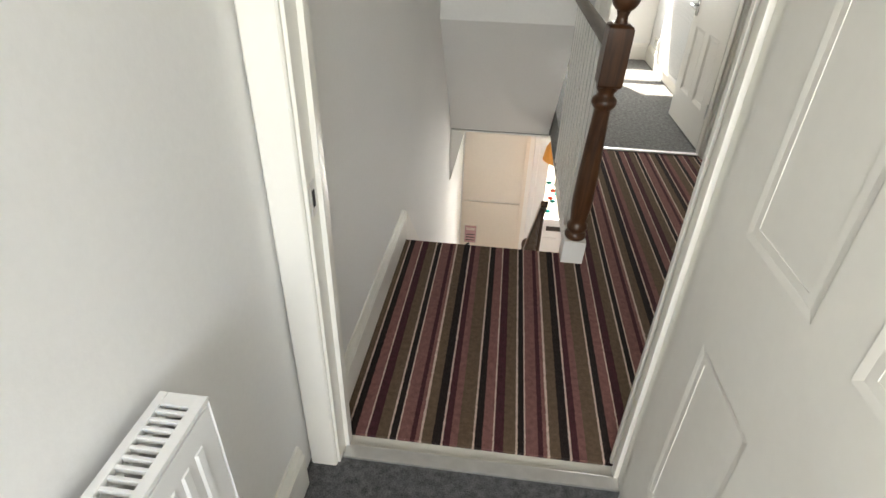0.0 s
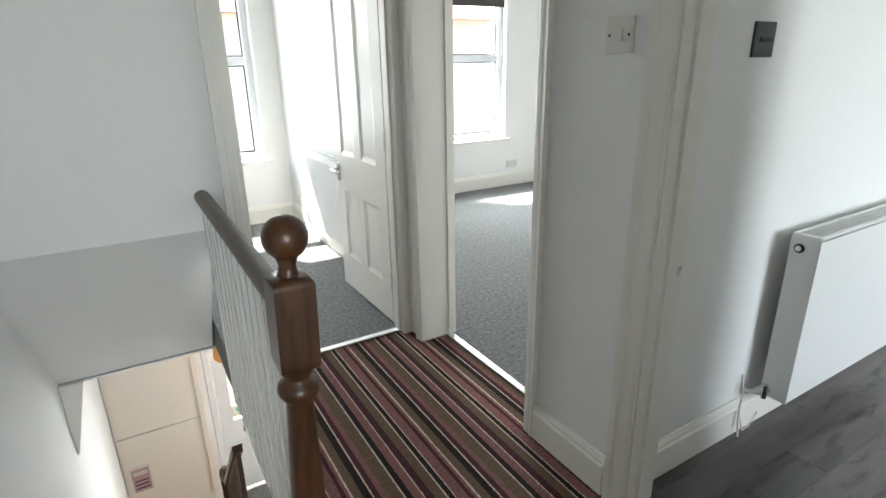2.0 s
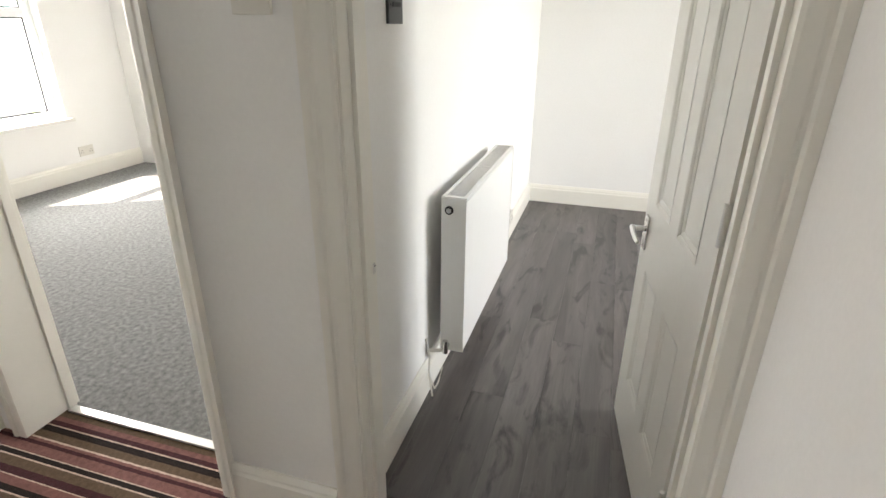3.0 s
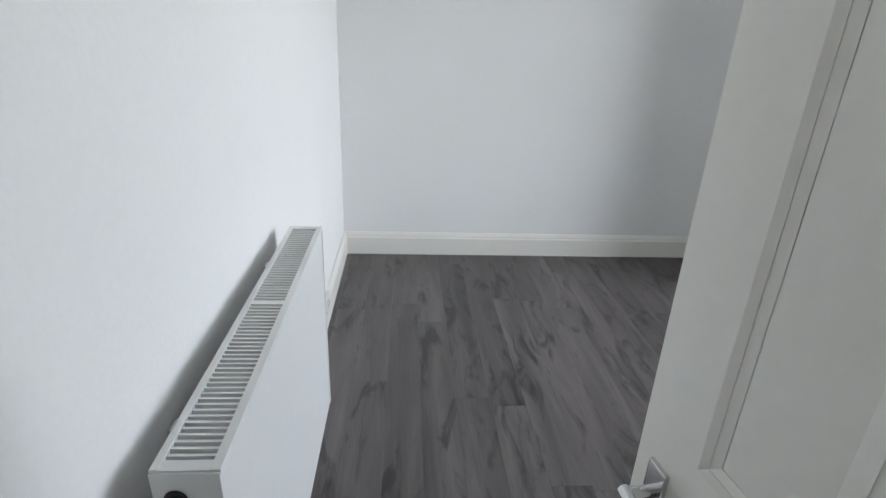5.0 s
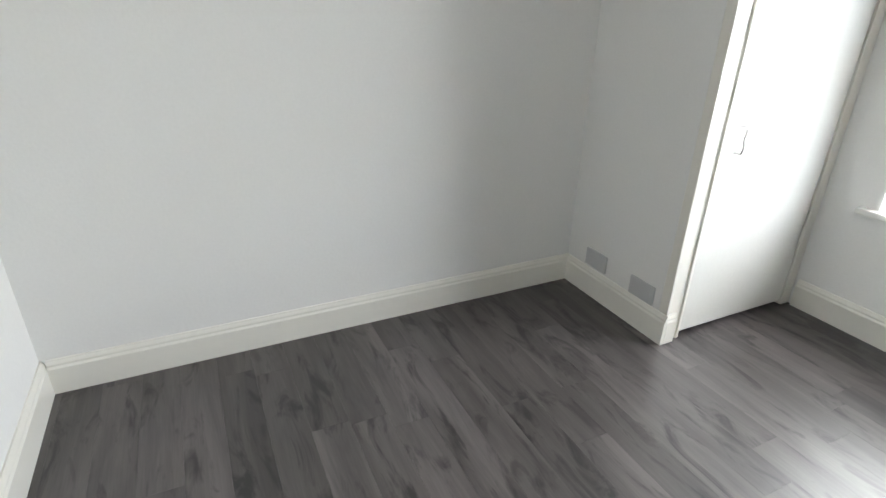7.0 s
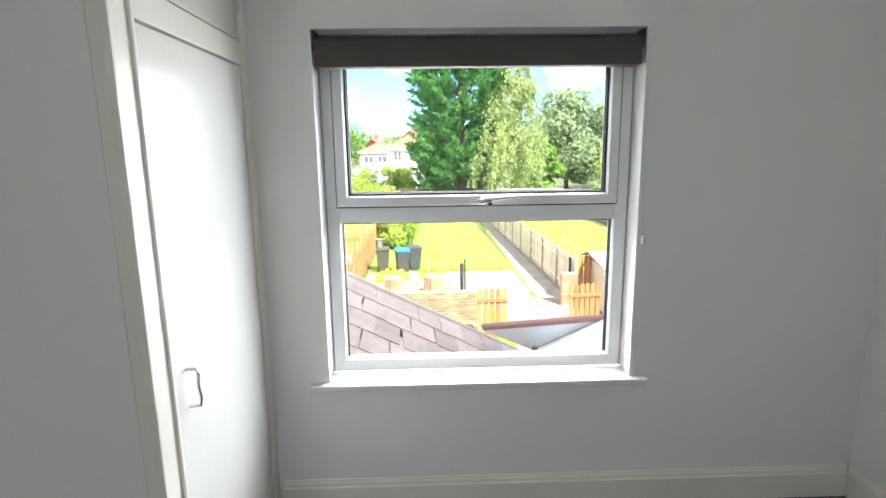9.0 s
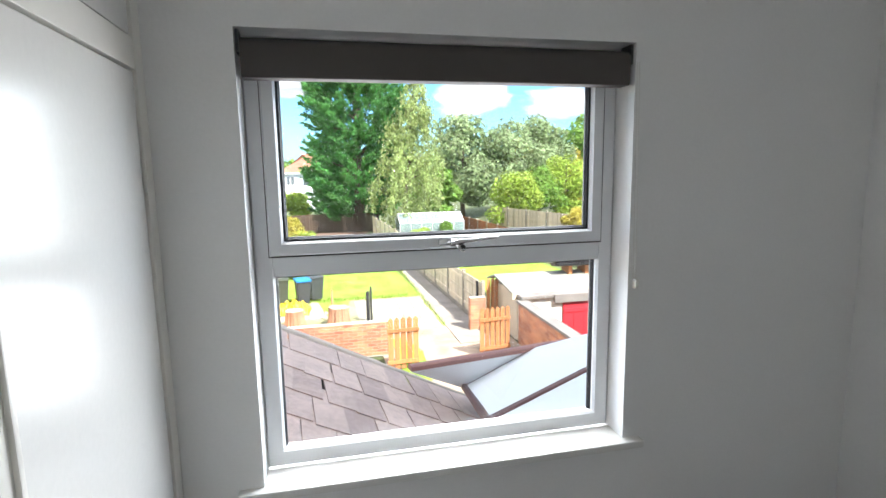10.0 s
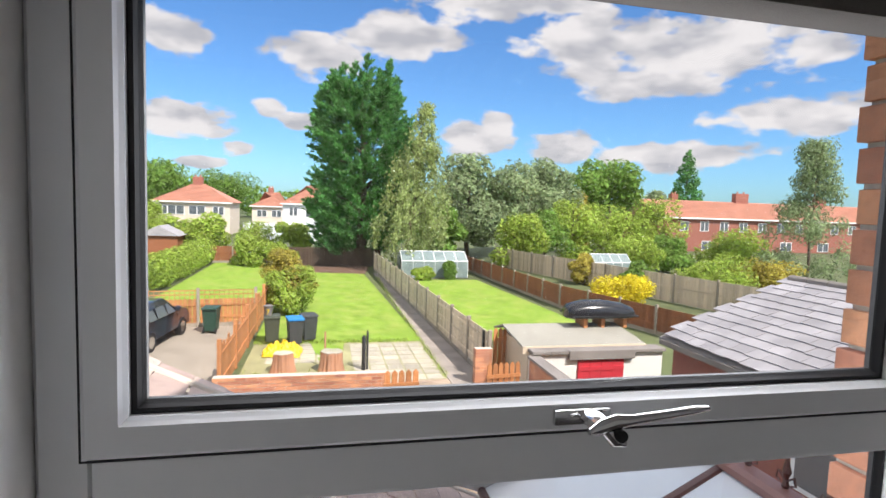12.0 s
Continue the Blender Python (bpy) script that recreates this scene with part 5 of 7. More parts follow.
fence("dark_fence", (-0.2, -40.0), (6.6, -39.8), 1.35, DARKW, "dark old fence under the conifer", rails=1, board=0.17, seed=8, posts=False, gravel_board=False)


def brick_wall(name, a, b, high, label, coping=None, thick=0.215, rows_from=0.0, seed=0, limit=300):
    """Brickwork with recessed joints: every brick of the outer courses is a piece of its own."""
    random.seed(seed)
    a, b = Vector((*a, 0)), Vector((*b, 0))
    run = (b - a).length
    ang = math.degrees(math.atan2((b - a).y, (b - a).x))
    ob = thing(name, Matrix.Translation((a.x, a.y, GND)) @ pose(0, 0, 0, 0, 0, ang), label, "wall")
    part("core", boxmesh(0.004, -thick / 2 + 0.008, 0, run - 0.004, thick / 2 - 0.008, high - 0.006), MORTAR, ob)
    me = mesh_of("brick", boxmesh(0, -thick / 2, 0, 0.215, thick / 2, 0.065, 0.003), BRICK)
    half = mesh_of("brick", boxmesh(0, -thick / 2, 0, 0.1025, thick / 2, 0.065, 0.003), BRICK)
    rows = int(high / 0.075)
    count = 0
    for r in range(rows - 1, -1, -1):
        x = 0.0
        while x < run - 0.1:
            short = (r % 2 and x == 0) or x + 0.225 > run
            o = new("brick", half if short else me)
            o.parent = ob
            o.matrix_basis = pose(x, random.uniform(-0.003, 0.003), high - (rows - r) * 0.075, 0, random.uniform(-0.5, 0.5), 0)
            x += 0.1125 if short else 0.225
            count += 1
        if count > limit:
            break
    if coping:
        part("coping", boxmesh(-0.02, -thick / 2 - 0.04, high - 0.004, run + 0.02, thick / 2 + 0.04, high + 0.06, 0.012), coping, ob)
    return ob


brick_wall("garden_wall", (6.0, -12.35), (2.35, -12.35), 0.86, "low orange brick garden wall", seed=31, limit=290)
brick_wall("yard_wall", (-0.9, -8.6), (-0.94, -12.1), 1.12, "orange brick yard wall with flat coping", coping=COPING, seed=32, limit=290)
brick_wall("gate_pier", (0.0, -13.7), (-0.45, -13.7), 0.95, "low orange brick gate pier", seed=33)


def picket_gate(name, m, width, high, label):
    ob = thing(name, m, label, "gate", "picket gates")
    n = int(width / 0.13)
    for i in range(n):
        bm = bmesh.new()
        x = i * width / n
        w = width / n - 0.03
        prism(bm, [(x, 0.05), (x + w, 0.05), (x + w, high - 0.06), (x + w / 2, high), (x, high - 0.06)], 1, -0.011, 0.011)
        part("picket", bm, ORANGEW, ob)
    for z in (0.22, high - 0.3):
        part("rail", boxmesh(-0.01, 0.012, z - 0.04, width, 0.045, z + 0.04), ORANGEW, ob)
    return ob


picket_gate("picket_gate", Matrix.Translation((1.90, -11.2, GND)) @ pose(0, 0, 0, 0, 0, 4), 0.72, 1.25, "orange stained picket gate standing open by the wall")
picket_gate("picket_gate", Matrix.Translation((-0.42, -11.6, GND)) @ pose(0, 0, 0, 0, 0, 6), 0.80, 1.22, "orange stained picket gate standing open in the yard")
picket_gate("picket_gate", Matrix.Translation((-1.25, -14.1, GND)) @ pose(0, 0, 0, 0, 0, 10), 0.7, 1.40, "orange stained picket gate against the grey fence")
ob = thing("iron_gate", Matrix.Translation((-0.36, -14.15, GND)), "black wrought iron garden gate with scrolls", "gate")
bm = bmesh.new()
tube(bm, [(0, 0, 0), (0, 0, 1.3)], 0.035, 10)
part("post", bm, RUBBER, ob)
for i in range(6):
    bm = bmesh.new()
    tube(bm, [(-0.03 - 0.07 * i, -0.05 * i, 0.1), (-0.03 - 0.07 * i, -0.05 * i, 1.0 + 0.1 * math.sin(i))], 0.008, 6)
    part("bar", bm, RUBBER, ob)

# ---- outdoors: roofs beside the house ----
def slate_roof(name, origin, down, along, length, width, cover, course, mat, label, seed=0, skew=0.0, keep=None):
    """Courses of overlapping slates from the ridge down: down and along are unit vectors in the roof's plane."""
    random.seed(seed)
    o, d, l = Vector(origin), Vector(down).normalized(), Vector(along).normalized()
    nrm = l.cross(d)
    if nrm.z < 0:
        nrm = -nrm
    ob = thing(name, pose(0, 0, 0), label, "roof")
    base = bmesh.new()
    pts = [o, o + d * length, o + d * length + l * width, o + l * width]
    vs = [base.verts.new(p - nrm * 0.03) for p in pts] + [base.verts.new(p - nrm * 0.14) for p in pts]
    for f in ((0, 1, 2, 3), (7, 6, 5, 4), (0, 4, 5, 1), (1, 5, 6, 2), (2, 6, 7, 3), (3, 7, 4, 0)):
        base.faces.new([vs[i] for i in f])
    bmesh.ops.recalc_face_normals(base, faces=base.faces[:])
    part("deck", base, COPING, ob)
    me = mesh_of("slate", boxmesh(0.004, 0, 0, cover - 0.004, course * 1.55, 0.013, 0.0), mat)
    basis = Matrix((l, d, nrm)).transposed()
    rows, cols = int(length / course), int(width / cover) + 1
    for r in range(rows):
        for c in range(cols):
            x = (c - (0.5 if r % 2 else 0.0)) * cover
            if x + cover < 0.02 or x > width - 0.02:
                continue
            s = new("slate", me)
            s.parent = ob
            p = o + l * (x + random.uniform(-0.006, 0.006)) + d * (r * course - course * 0.5 + random.uniform(-0.012, 0.012)) + nrm * 0.0
            tilt = Euler((math.atan2(0.016, course), 0, radians(random.uniform(-1.6, 1.6) + skew))).to_matrix()
            s.matrix_basis = Matrix.Translation(p + nrm * 0.005) @ (basis @ tilt).to_4x4()
    return ob


# the lean-to roof right under the window
slate_roof("slate_roof", (5.597, -4.80, 0.720), (-0.10, 1, -0.05), (-1, 0, -0.50), 3.0, 3.55, 0.25, 0.42, SLATE, "purple-grey slate roof of the kitchen below the window", seed=41, skew=0.0)
bm = bmesh.new()
tube(bm, [(5.6, -4.80, 0.74), (3.9, -4.86, -0.10), (2.42, -4.96, -0.86)], 0.03, 8)
solid("roof_verge", bm, MORTAR, "faded mortar verge along the slate roof's edge", "roof edge")
wall("wall_kitchen", 0, 2.45, 5.0, -4.85, -4.70, GND, -1.05, [], "brick kitchen wall under the slate roof", TERRBRICK)
# next door's slated outhouse
slate_roof("slate_roof", (-4.95, -3.4, 0.44), (2.75, 0, -1.04), (0, -1, 0), 2.94, 5.95, 0.30, 0.24, SLATE_B, "pale blue-grey slate roof of the next outhouse", seed=42)
ob = thing("outhouse", pose(0, 0, 0), "brick outhouse of the next house under a slate roof", "outhouse")
bm = bmesh.new()
prism(bm, [(-2.42, GND), (-2.42, -0.66), (-4.95, 0.28), (-7.4, -0.6), (-7.4, GND)], 1, -9.2, -3.4)
part("wall", bm, TERRBRICK, ob)
part("gutter", boxmesh(-2.30, -9.3, -0.74, -2.18, -3.4, -0.64, 0.02), COPING, ob)
for i in range(14):
    bm = bmesh.new()
    tube(bm, [(-4.95, -3.45 - i * 0.42, 0.45), (-4.95, -3.85 - i * 0.42, 0.45)], 0.085, 10)
    part("ridge_tile", bm, COPING, ob)
part("window_frame", boxmesh(-2.425, -6.6, -2.0, -2.40, -5.9, -0.95), UPVC, ob)
part("pane", boxmesh(-2.402, -6.53, -1.93, -2.395, -5.97, -1.02), DARKGLASS, ob)

# the conservatory roof beside the slates
def conservatory():
    ob = thing("conservatory", pose(0, 0, 0), "white polycarbonate conservatory roof with brown bars", "conservatory")
    A, B, C, Dd, R1 = Vector((2.55, -4.74, -0.63)), Vector((2.82, -3.05, -0.17)), Vector((1.79, -4.81, -0.33)), Vector((1.36, -4.02, 0.09)), Vector((1.42, -3.47, 0.11))
    F, T = Vector((3.00, -1.85, 0.14)), Vector((1.62, -1.85, 0.24))
    W, G = Vector((3.14, -4.50, -0.30)), Vector((0.99, -5.00, -0.35))
    def panel(pts):
        bm = bmesh.new()
        n = (pts[1] - pts[0]).cross(pts[2] - pts[0]).normalized() * 0.02
        lo, hi = [bm.verts.new(p - n) for p in pts], [bm.verts.new(p) for p in pts]
        bm.faces.new(lo[::-1])
        bm.faces.new(hi)
        for i in range(len(pts)):
            j = (i + 1) % len(pts)
            bm.faces.new((lo[i], lo[j], hi[j], hi[i]))
        bmesh.ops.recalc_face_normals(bm, faces=bm.faces[:])
        part("roof_panel", bm, POLY, ob)
    panel([A, C, Dd, R1, B])
    panel([B, R1, T, F])
    panel([W, C, A])
    panel([C, G, Dd])
    def bar(a, b, w, mat, nm):
        bm = bmesh.new()
        d = (b - a).normalized()
        u = d.cross(Vector((0, 0, 1))).normalized()
        v = u.cross(d)
        ring = [(-w, -0.01), (w, -0.01), (w, 0.03), (w * 0.5, 0.045), (-w * 0.5, 0.045), (-w, 0.03)]
        lo, hi = [bm.verts.new(a + u * s + v * t) for s, t in ring], [bm.verts.new(b + u * s + v * t) for s, t in ring]
        bm.faces.new(lo)
        bm.faces.new(hi[::-1])
        for i in range(6):
            bm.faces.new((lo[i], hi[i], hi[(i + 1) % 6], lo[(i + 1) % 6]))
        bmesh.ops.recalc_face_normals(bm, faces=bm.faces[:])
        return part(nm, bm, mat, ob)
    bar(A, C, 0.035, BROWNPVC, "glazing_bar")
    bar(B, R1, 0.035, BROWNPVC, "glazing_bar")
    bar(A, F, 0.028, BROWNPVC, "valley_bar")
    up = Vector((0, 0, 0.015))
    bar(W + up, C + up, 0.045, PINKPVC, "eaves_beam")
    bar(C + up, G + up, 0.045, PINKPVC, "eaves_beam")
    bar(G + up, Dd + up, 0.06, PINKPVC, "eaves_beam")
    bar(Dd + up, T + up, 0.08, PINKPVC, "ridge")
    for i in range(5):
        p = (Dd + up * 3).lerp(T + up * 3, 0.06 + 0.13 * i)
        bm = bmesh.new()
        lathe(bm, [(0.012, p.z), (0.02, p.z + 0.03), (0.008, p.z + 0.06), (0.024, p.z + 0.10), (0.012, p.z + 0.15), (0.003, p.z + 0.20)], 8, (p.x - 0.03, p.y))
        for s in (-1, 1):
            tube(bm, [(p.x - 0.03, p.y, p.z + 0.05), (p.x - 0.03, p.y + s * 0.05, p.z + 0.09), (p.x - 0.03, p.y + s * 0.06, p.z + 0.05), (p.x - 0.03, p.y + s * 0.035, p.z + 0.04)], 0.006, 6)
        part("finial", bm, BROWNPVC, ob)
    part("side_wall", boxmesh(1.45, -4.0, GND, 1.55, -1.68, 0.02), UPVC, ob)
    part("end_wall", boxmesh(1.75, -4.80, GND, 2.42, -4.74, -0.72), UPVC, ob)
    return ob


conservatory()

# brickwork of the window's outer jambs
ob = thing("window_jamb_brickwork", pose(0, 0, 0), "orange brick outer jamb of the window", "brickwork", kind="structure")
random.seed(5)
for x0 in (2.612, 4.15):
    part("mortar", boxmesh(x0 + 0.012, -1.652, -0.2, x0 + 0.203, -1.562, 2.3), MORTAR, ob)
    me = mesh_of("brick", boxmesh(0, -0.047, 0, 0.215, 0.047, 0.065, 0.004), BRICK)
    for i in range(33):
        o = new("brick", me)
        o.parent = ob
        o.matrix_basis = pose(x0 + random.uniform(-0.006, 0.012), -1.611, -0.2 + i * 0.075, 0, 0, random.uniform(-1, 1))
part("outer_sill", boxmesh(2.78, -1.66, 0.44, 4.13, -1.555, 0.50, 0.006), UPVC, ob)

# ---- outdoors: outbuilding, shed and what stands about ----
ob = thing("outbuilding", pose(0, 0, 0), "small whitewashed brick outbuilding with a red door", "outbuilding")
part("front_wall", boxmesh(-4.3, -12.35, GND, -0.98, -12.13, -1.70), WHITEWASH, ob)
part("side_wall", boxmesh(-1.05, -13.2, GND, -0.982, -12.352, -1.80), WHITEWASH, ob)
part("lintel", boxmesh(-3.50, -12.38, -1.84, -1.80, -12.02, -1.62, 0.02), COPING, ob)
for x0, x1 in ((-4.34, -3.92), (-3.915, -3.51), (-1.79, -1.35), (-1.345, -0.90)):
    part("coping", boxmesh(x0, -12.44, -1.70, x1, -12.04, -1.62, 0.02), COPING, ob)
dr = part("door", boxmesh(-3.25, -12.14, GND + 0.05, -2.06, -12.10, -1.85), REDPAINT, ob, "red painted boarded door")
for i in range(4):
    part("board", boxmesh(-3.24 + i * 0.295, -12.101, GND + 0.06, -2.955 + i * 0.295, -12.09, -1.86), REDPAINT, dr)
part("door_rail", boxmesh(-3.24, -12.091, -2.12, -2.07, -12.075, -2.02), REDPAINT, dr)
ob = thing("garden_shed", pose(0, 0, 0), "timber shed with a grey felt roof", "shed")
part("wall", boxmesh(-3.85, -14.4, GND, -0.95, -12.5, -1.66), GREYW, ob)
bm = bmesh.new()
prism(bm, [(-12.4, -1.62), (-12.4, -1.58), (-13.9, -1.38), (-14.6, -1.60), (-14.6, -1.64), (-13.9, -1.43)], 0, -4.0, -0.78)
part("roof", bm, FELT, ob)
part("fascia", boxmesh(-4.0, -12.40, -1.76, -0.78, -12.375, -1.585), GREYW, ob)
ob = thing("roof_box", pose(0, 0, 0), "black car roof box on timber blocks on the shed", "roof box")
bm = bmesh.new()
secs = [(-2.48, 0.22, 0.16), (-2.58, 0.36, 0.27), (-2.95, 0.42, 0.37), (-3.5, 0.43, 0.38), (-4.05, 0.41, 0.30), (-4.32, 0.33, 0.20), (-4.40, 0.2, 0.12)]
loops = []
for x, hw, hh in secs:
    loops.append([bm.verts.new((x, -13.75 + hw * c, -1.10 + (hh * s ** 0.55 if s > 0 else -0.10 * (-s) ** 0.5))) for c, s in [(math.cos(a * math.pi / 8), math.sin(a * math.pi / 8)) for a in range(16)]])
for a, b in zip(loops, loops[1:]):
    for i in range(16):
        bm.faces.new((a[i], a[(i + 1) % 16], b[(i + 1) % 16], b[i]))
bm.faces.new(loops[0])
bm.faces.new(loops[-1][::-1])
bmesh.ops.recalc_face_normals(bm, faces=bm.faces[:])
part("lid", bm, BOXBLACK, ob, smooth=40)
part("rim", boxmesh(-4.38, -14.19, -1.115, -2.50, -13.31, -1.085, 0.01), RUBBER, ob)
for x in (-3.0, -3.5, -4.15):
    part("block", boxmesh(x, -14.0, -1.44, x + 0.1, -13.5, -1.19), ORANGEW, ob)


def wheelie_bin(m, body, lid, label):
    ob = thing("wheelie_bin", m, label, "bin", "wheelie bins")
    bm = bmesh.new()
    lo, hi = [bm.verts.new(p) for p in ((-0.22, -0.25, 0.06), (0.22, -0.25, 0.06), (0.22, 0.22, 0.06), (-0.22, 0.22, 0.06))], [bm.verts.new(p) for p in ((-0.28, -0.32, 0.95), (0.28, -0.32, 0.95), (0.28, 0.34, 0.95), (-0.28, 0.34, 0.95))]
    bm.faces.new(lo[::-1])
    bm.faces.new(hi)
    for i in range(4):
        bm.faces.new((lo[i], lo[(i + 1) % 4], hi[(i + 1) % 4], hi[i]))
    bmesh.ops.bevel(bm, geom=bm.edges[:], offset=0.03, segments=2, affect="EDGES")
    part("bin_body", bm, body, ob, smooth=40)
    part("lid", boxmesh(-0.30, -0.38, 0.95, 0.30, 0.36, 1.03, 0.03), lid, ob)
    for s in (-1, 1):
        bm = bmesh.new()
        tube(bm, [(s * 0.20, -0.26, 0.10), (s * 0.25, -0.26, 0.10)], 0.10, 16)
        part("wheel", bm, RUBBER, ob, smooth=40)
    return ob


wheelie_bin(Matrix.Translation((4.66, -18.0, GND + 0.03)) @ pose(0, 0, 0, 0, 0, 12) @ Matrix.Scale(0.85, 4), BINGREY, BLUELID, "dark grey wheelie bin with a bright blue lid")
wheelie_bin(Matrix.Translation((4.25, -18.5, GND + 0.02)) @ pose(0, 0, 0, 0, 0, 14) @ Matrix.Scale(0.85, 4), BINGREY, BINGREY, "dark grey wheelie bin behind the blue-lidded one")
wheelie_bin(Matrix.Translation((5.38, -18.3, GND + 0.03)) @ pose(0, 0, 0, 0, 0, 6) @ Matrix.Scale(0.85, 4), BINOLIVE, BINOLIVE, "olive grey wheelie bin by the slatted fence")
wheelie_bin(Matrix.Translation((7.5, -19.95, GND + 0.02)) @ pose(0, 0, 0, 0, 0, 175) @ Matrix.Scale(0.85, 4), BINGREEN, BINGREEN, "dark green wheelie bin on the driveway")
ob = thing("bucket", Matrix.Translation((5.50, -18.35, GND + 0.906)), "brown bucket with a yellow number seven", "bucket")
bm = bmesh.new()
lathe(bm, [(0.11, 0), (0.15, 0.30), (0.16, 0.31)], 18)
part("pail", bm, COPING, ob, smooth=50)
cu = bpy.data.curves.new("number", "FONT")
cu.body, cu.size, cu.extrude, cu.align_x = "7", 0.22, 0.004, "CENTER"
num = new("number", cu)
num.data.materials.append(TARPY)
num.parent = ob
num.matrix_basis = pose(0, 0.155, 0.06, 90, 0, 180)
# crumpled yellow tarpaulin
bm = bmesh.new()
bmesh.ops.create_grid(bm, x_segments=64, y_segments=40, size=0.5)
for v in bm.verts:
    x, y = v.co.x * 1.7, v.co.y * 0.9
    e = max(0.0, 1 - (x / 0.85) ** 2) * max(0.0, 1 - (y / 0.45) ** 2)
    n = noise.noise(Vector((x * 3.1, y * 3.1, 2.0)))
    v.co = Vector((x + 0.06 * noise.noise(Vector((x * 4, y * 4, 9))), y, 0.01 + 0.30 * e ** 0.4 * (0.62 + 0.55 * n + 0.75 * abs(noise.noise(Vector((x * 5.5, y * 5.5, 4)))) + 0.4 * abs(noise.noise(Vector((x * 12, y * 12, 7))))) + 0.03 * e * abs(noise.noise(Vector((x * 22, y * 22, 1))))))
o = solid("tarpaulin", bm, TARPY, "crumpled bright yellow tarpaulin on the patio", "tarpaulin", smooth=35)
o.matrix_world = Matrix.Translation((4.95, -16.95, GND + 0.02)) @ pose(0, 0, 0, 0, 0, -8) @ Matrix.Diagonal((0.62, 0.85, 1.15, 1))
for x, y, r, h in ((4.82, -15.25, 0.25, 0.52), (3.56, -15.2, 0.27, 0.55)):
    ob = thing("tree_stump", Matrix.Translation((x, y, GND)), "sawn reddish tree stump with a pale top by the garden wall", "stump", "sawn tree stumps")
    bm = bmesh.new()
    rings = []
    for k in range(9):
        z = h * k / 8
        flare = 1.0 + 0.28 * (1 - k / 8) ** 2.5
        ring = []
        for q in range(44):
            a = 2 * math.pi * q / 44
            c, sn = math.cos(a), math.sin(a)
            rr = r * flare * (1 + 0.16 * noise.noise(Vector((c * 1.6 + x, sn * 1.6, z))) + 0.13 * noise.noise(Vector((c * 5.5, sn * 5.5 + y, z * 1.2))))
            ring.append(bm.verts.new((rr * c, rr * sn, z + (0.03 * noise.noise(Vector((c * 2, sn * 2, x))) if k == 8 else 0))))
        rings.append(ring)
    for a, b in zip(rings, rings[1:]):
        for i in range(44):
            bm.faces.new((a[i], a[(i + 1) % 44], b[(i + 1) % 44], b[i]))
    top = [v.co.copy() for v in rings[-1]]
    part("bark", bm, STUMPW, ob, smooth=40)
    bm = bmesh.new()
    bm.faces.new([bm.verts.new(p + Vector((0, 0, 0.012))) for p in top])
    lower = [bm.verts.new(p * 0.995 - Vector((0, 0, 0.02))) for p in top]
    bm.verts.ensure_lookup_table()
    for i in range(44):
        j = (i + 1) % 44
        bm.faces.new((bm.verts[i], lower[i], lower[j], bm.verts[j]))
    bmesh.ops.recalc_face_normals(bm, faces=bm.faces[:])
    part("cut_face", bm, SLAB, ob, "pale sawn top")
for x, y, h, r, mat, lab in ((3.73, -15.5, 0.98, 0.025, STUMPW, "thin rusty iron stake in the ground"), (2.70, -15.2, 0.92, 0.055, RUBBER, "thick black iron gate post"), (2.60, -15.25, 1.05, 0.03, DARKMETAL, "slim dark iron post with a pointed top")):
    bm = bmesh.new()
    tube(bm, [(x, y, GND), (x, y, GND + h), (x, y, GND + h + 0.05)], [r, r, r * 0.4], 12)
    solid("iron_post", bm, mat, lab, "post", smooth=50)


def greenhouse(x0, x1, y0, y1, label):
    ob = thing("greenhouse", pose(0, 0, 0), label, "greenhouse", "greenhouses")
    zr, ze = GND + 1.6, GND + 1.05
    ym = (y0 + y1) / 2
    bm = bmesh.new()
    for x in (x0, x1):
        prism(bm, [(y0, GND), (y1, GND), (y1, ze), (ym, zr), (y0, ze)], 0, x - 0.01, x + 0.01)
    for ya, yb in ((y0, ym), (y1, ym)):
        prism(bm, [(ya, ze), (yb, zr), (yb, zr + 0.01), (ya, ze + 0.01)], 0, x0, x1)
    box(bm, x0, y0 - 0.01, GND, x1, y0, ze)
    box(bm, x0, y1, GND, x1, y1 + 0.01, ze)
    part("glazing", bm, POLYCLEAR, ob)
    n = int((x1 - x0) / 0.62)
    for i in range(n + 1):
        x = x0 + (x1 - x0) * i / n
        for ya in (y0, y1):
            bm = bmesh.new()
            tube(bm, [(x, ya, GND), (x, ya, ze), (x, ym, zr + 0.02)], 0.022, 6)
            part("rib", bm, UPVC, ob)
    for ya, z in ((y0, ze), (y1, ze), (ym, zr)):
        bm = bmesh.new()
        tube(bm, [(x0, ya, z + 0.01), (x1, ya, z + 0.01)], 0.025, 6)
        part("bar", bm, UPVC, ob)


POLYCLEAR = material("dusty_greenhouse_glass", (0.20, 0.26, 0.26), 0.12, spec=0.6, vary=0.25, big=1.5)
greenhouse(-5.3, -1.0, -36.2, -34.0, "white framed glass greenhouse behind the grey fence")
greenhouse(-17.2, -14.4, -35.6, -34.2, "white framed glass greenhouse among the bushes")


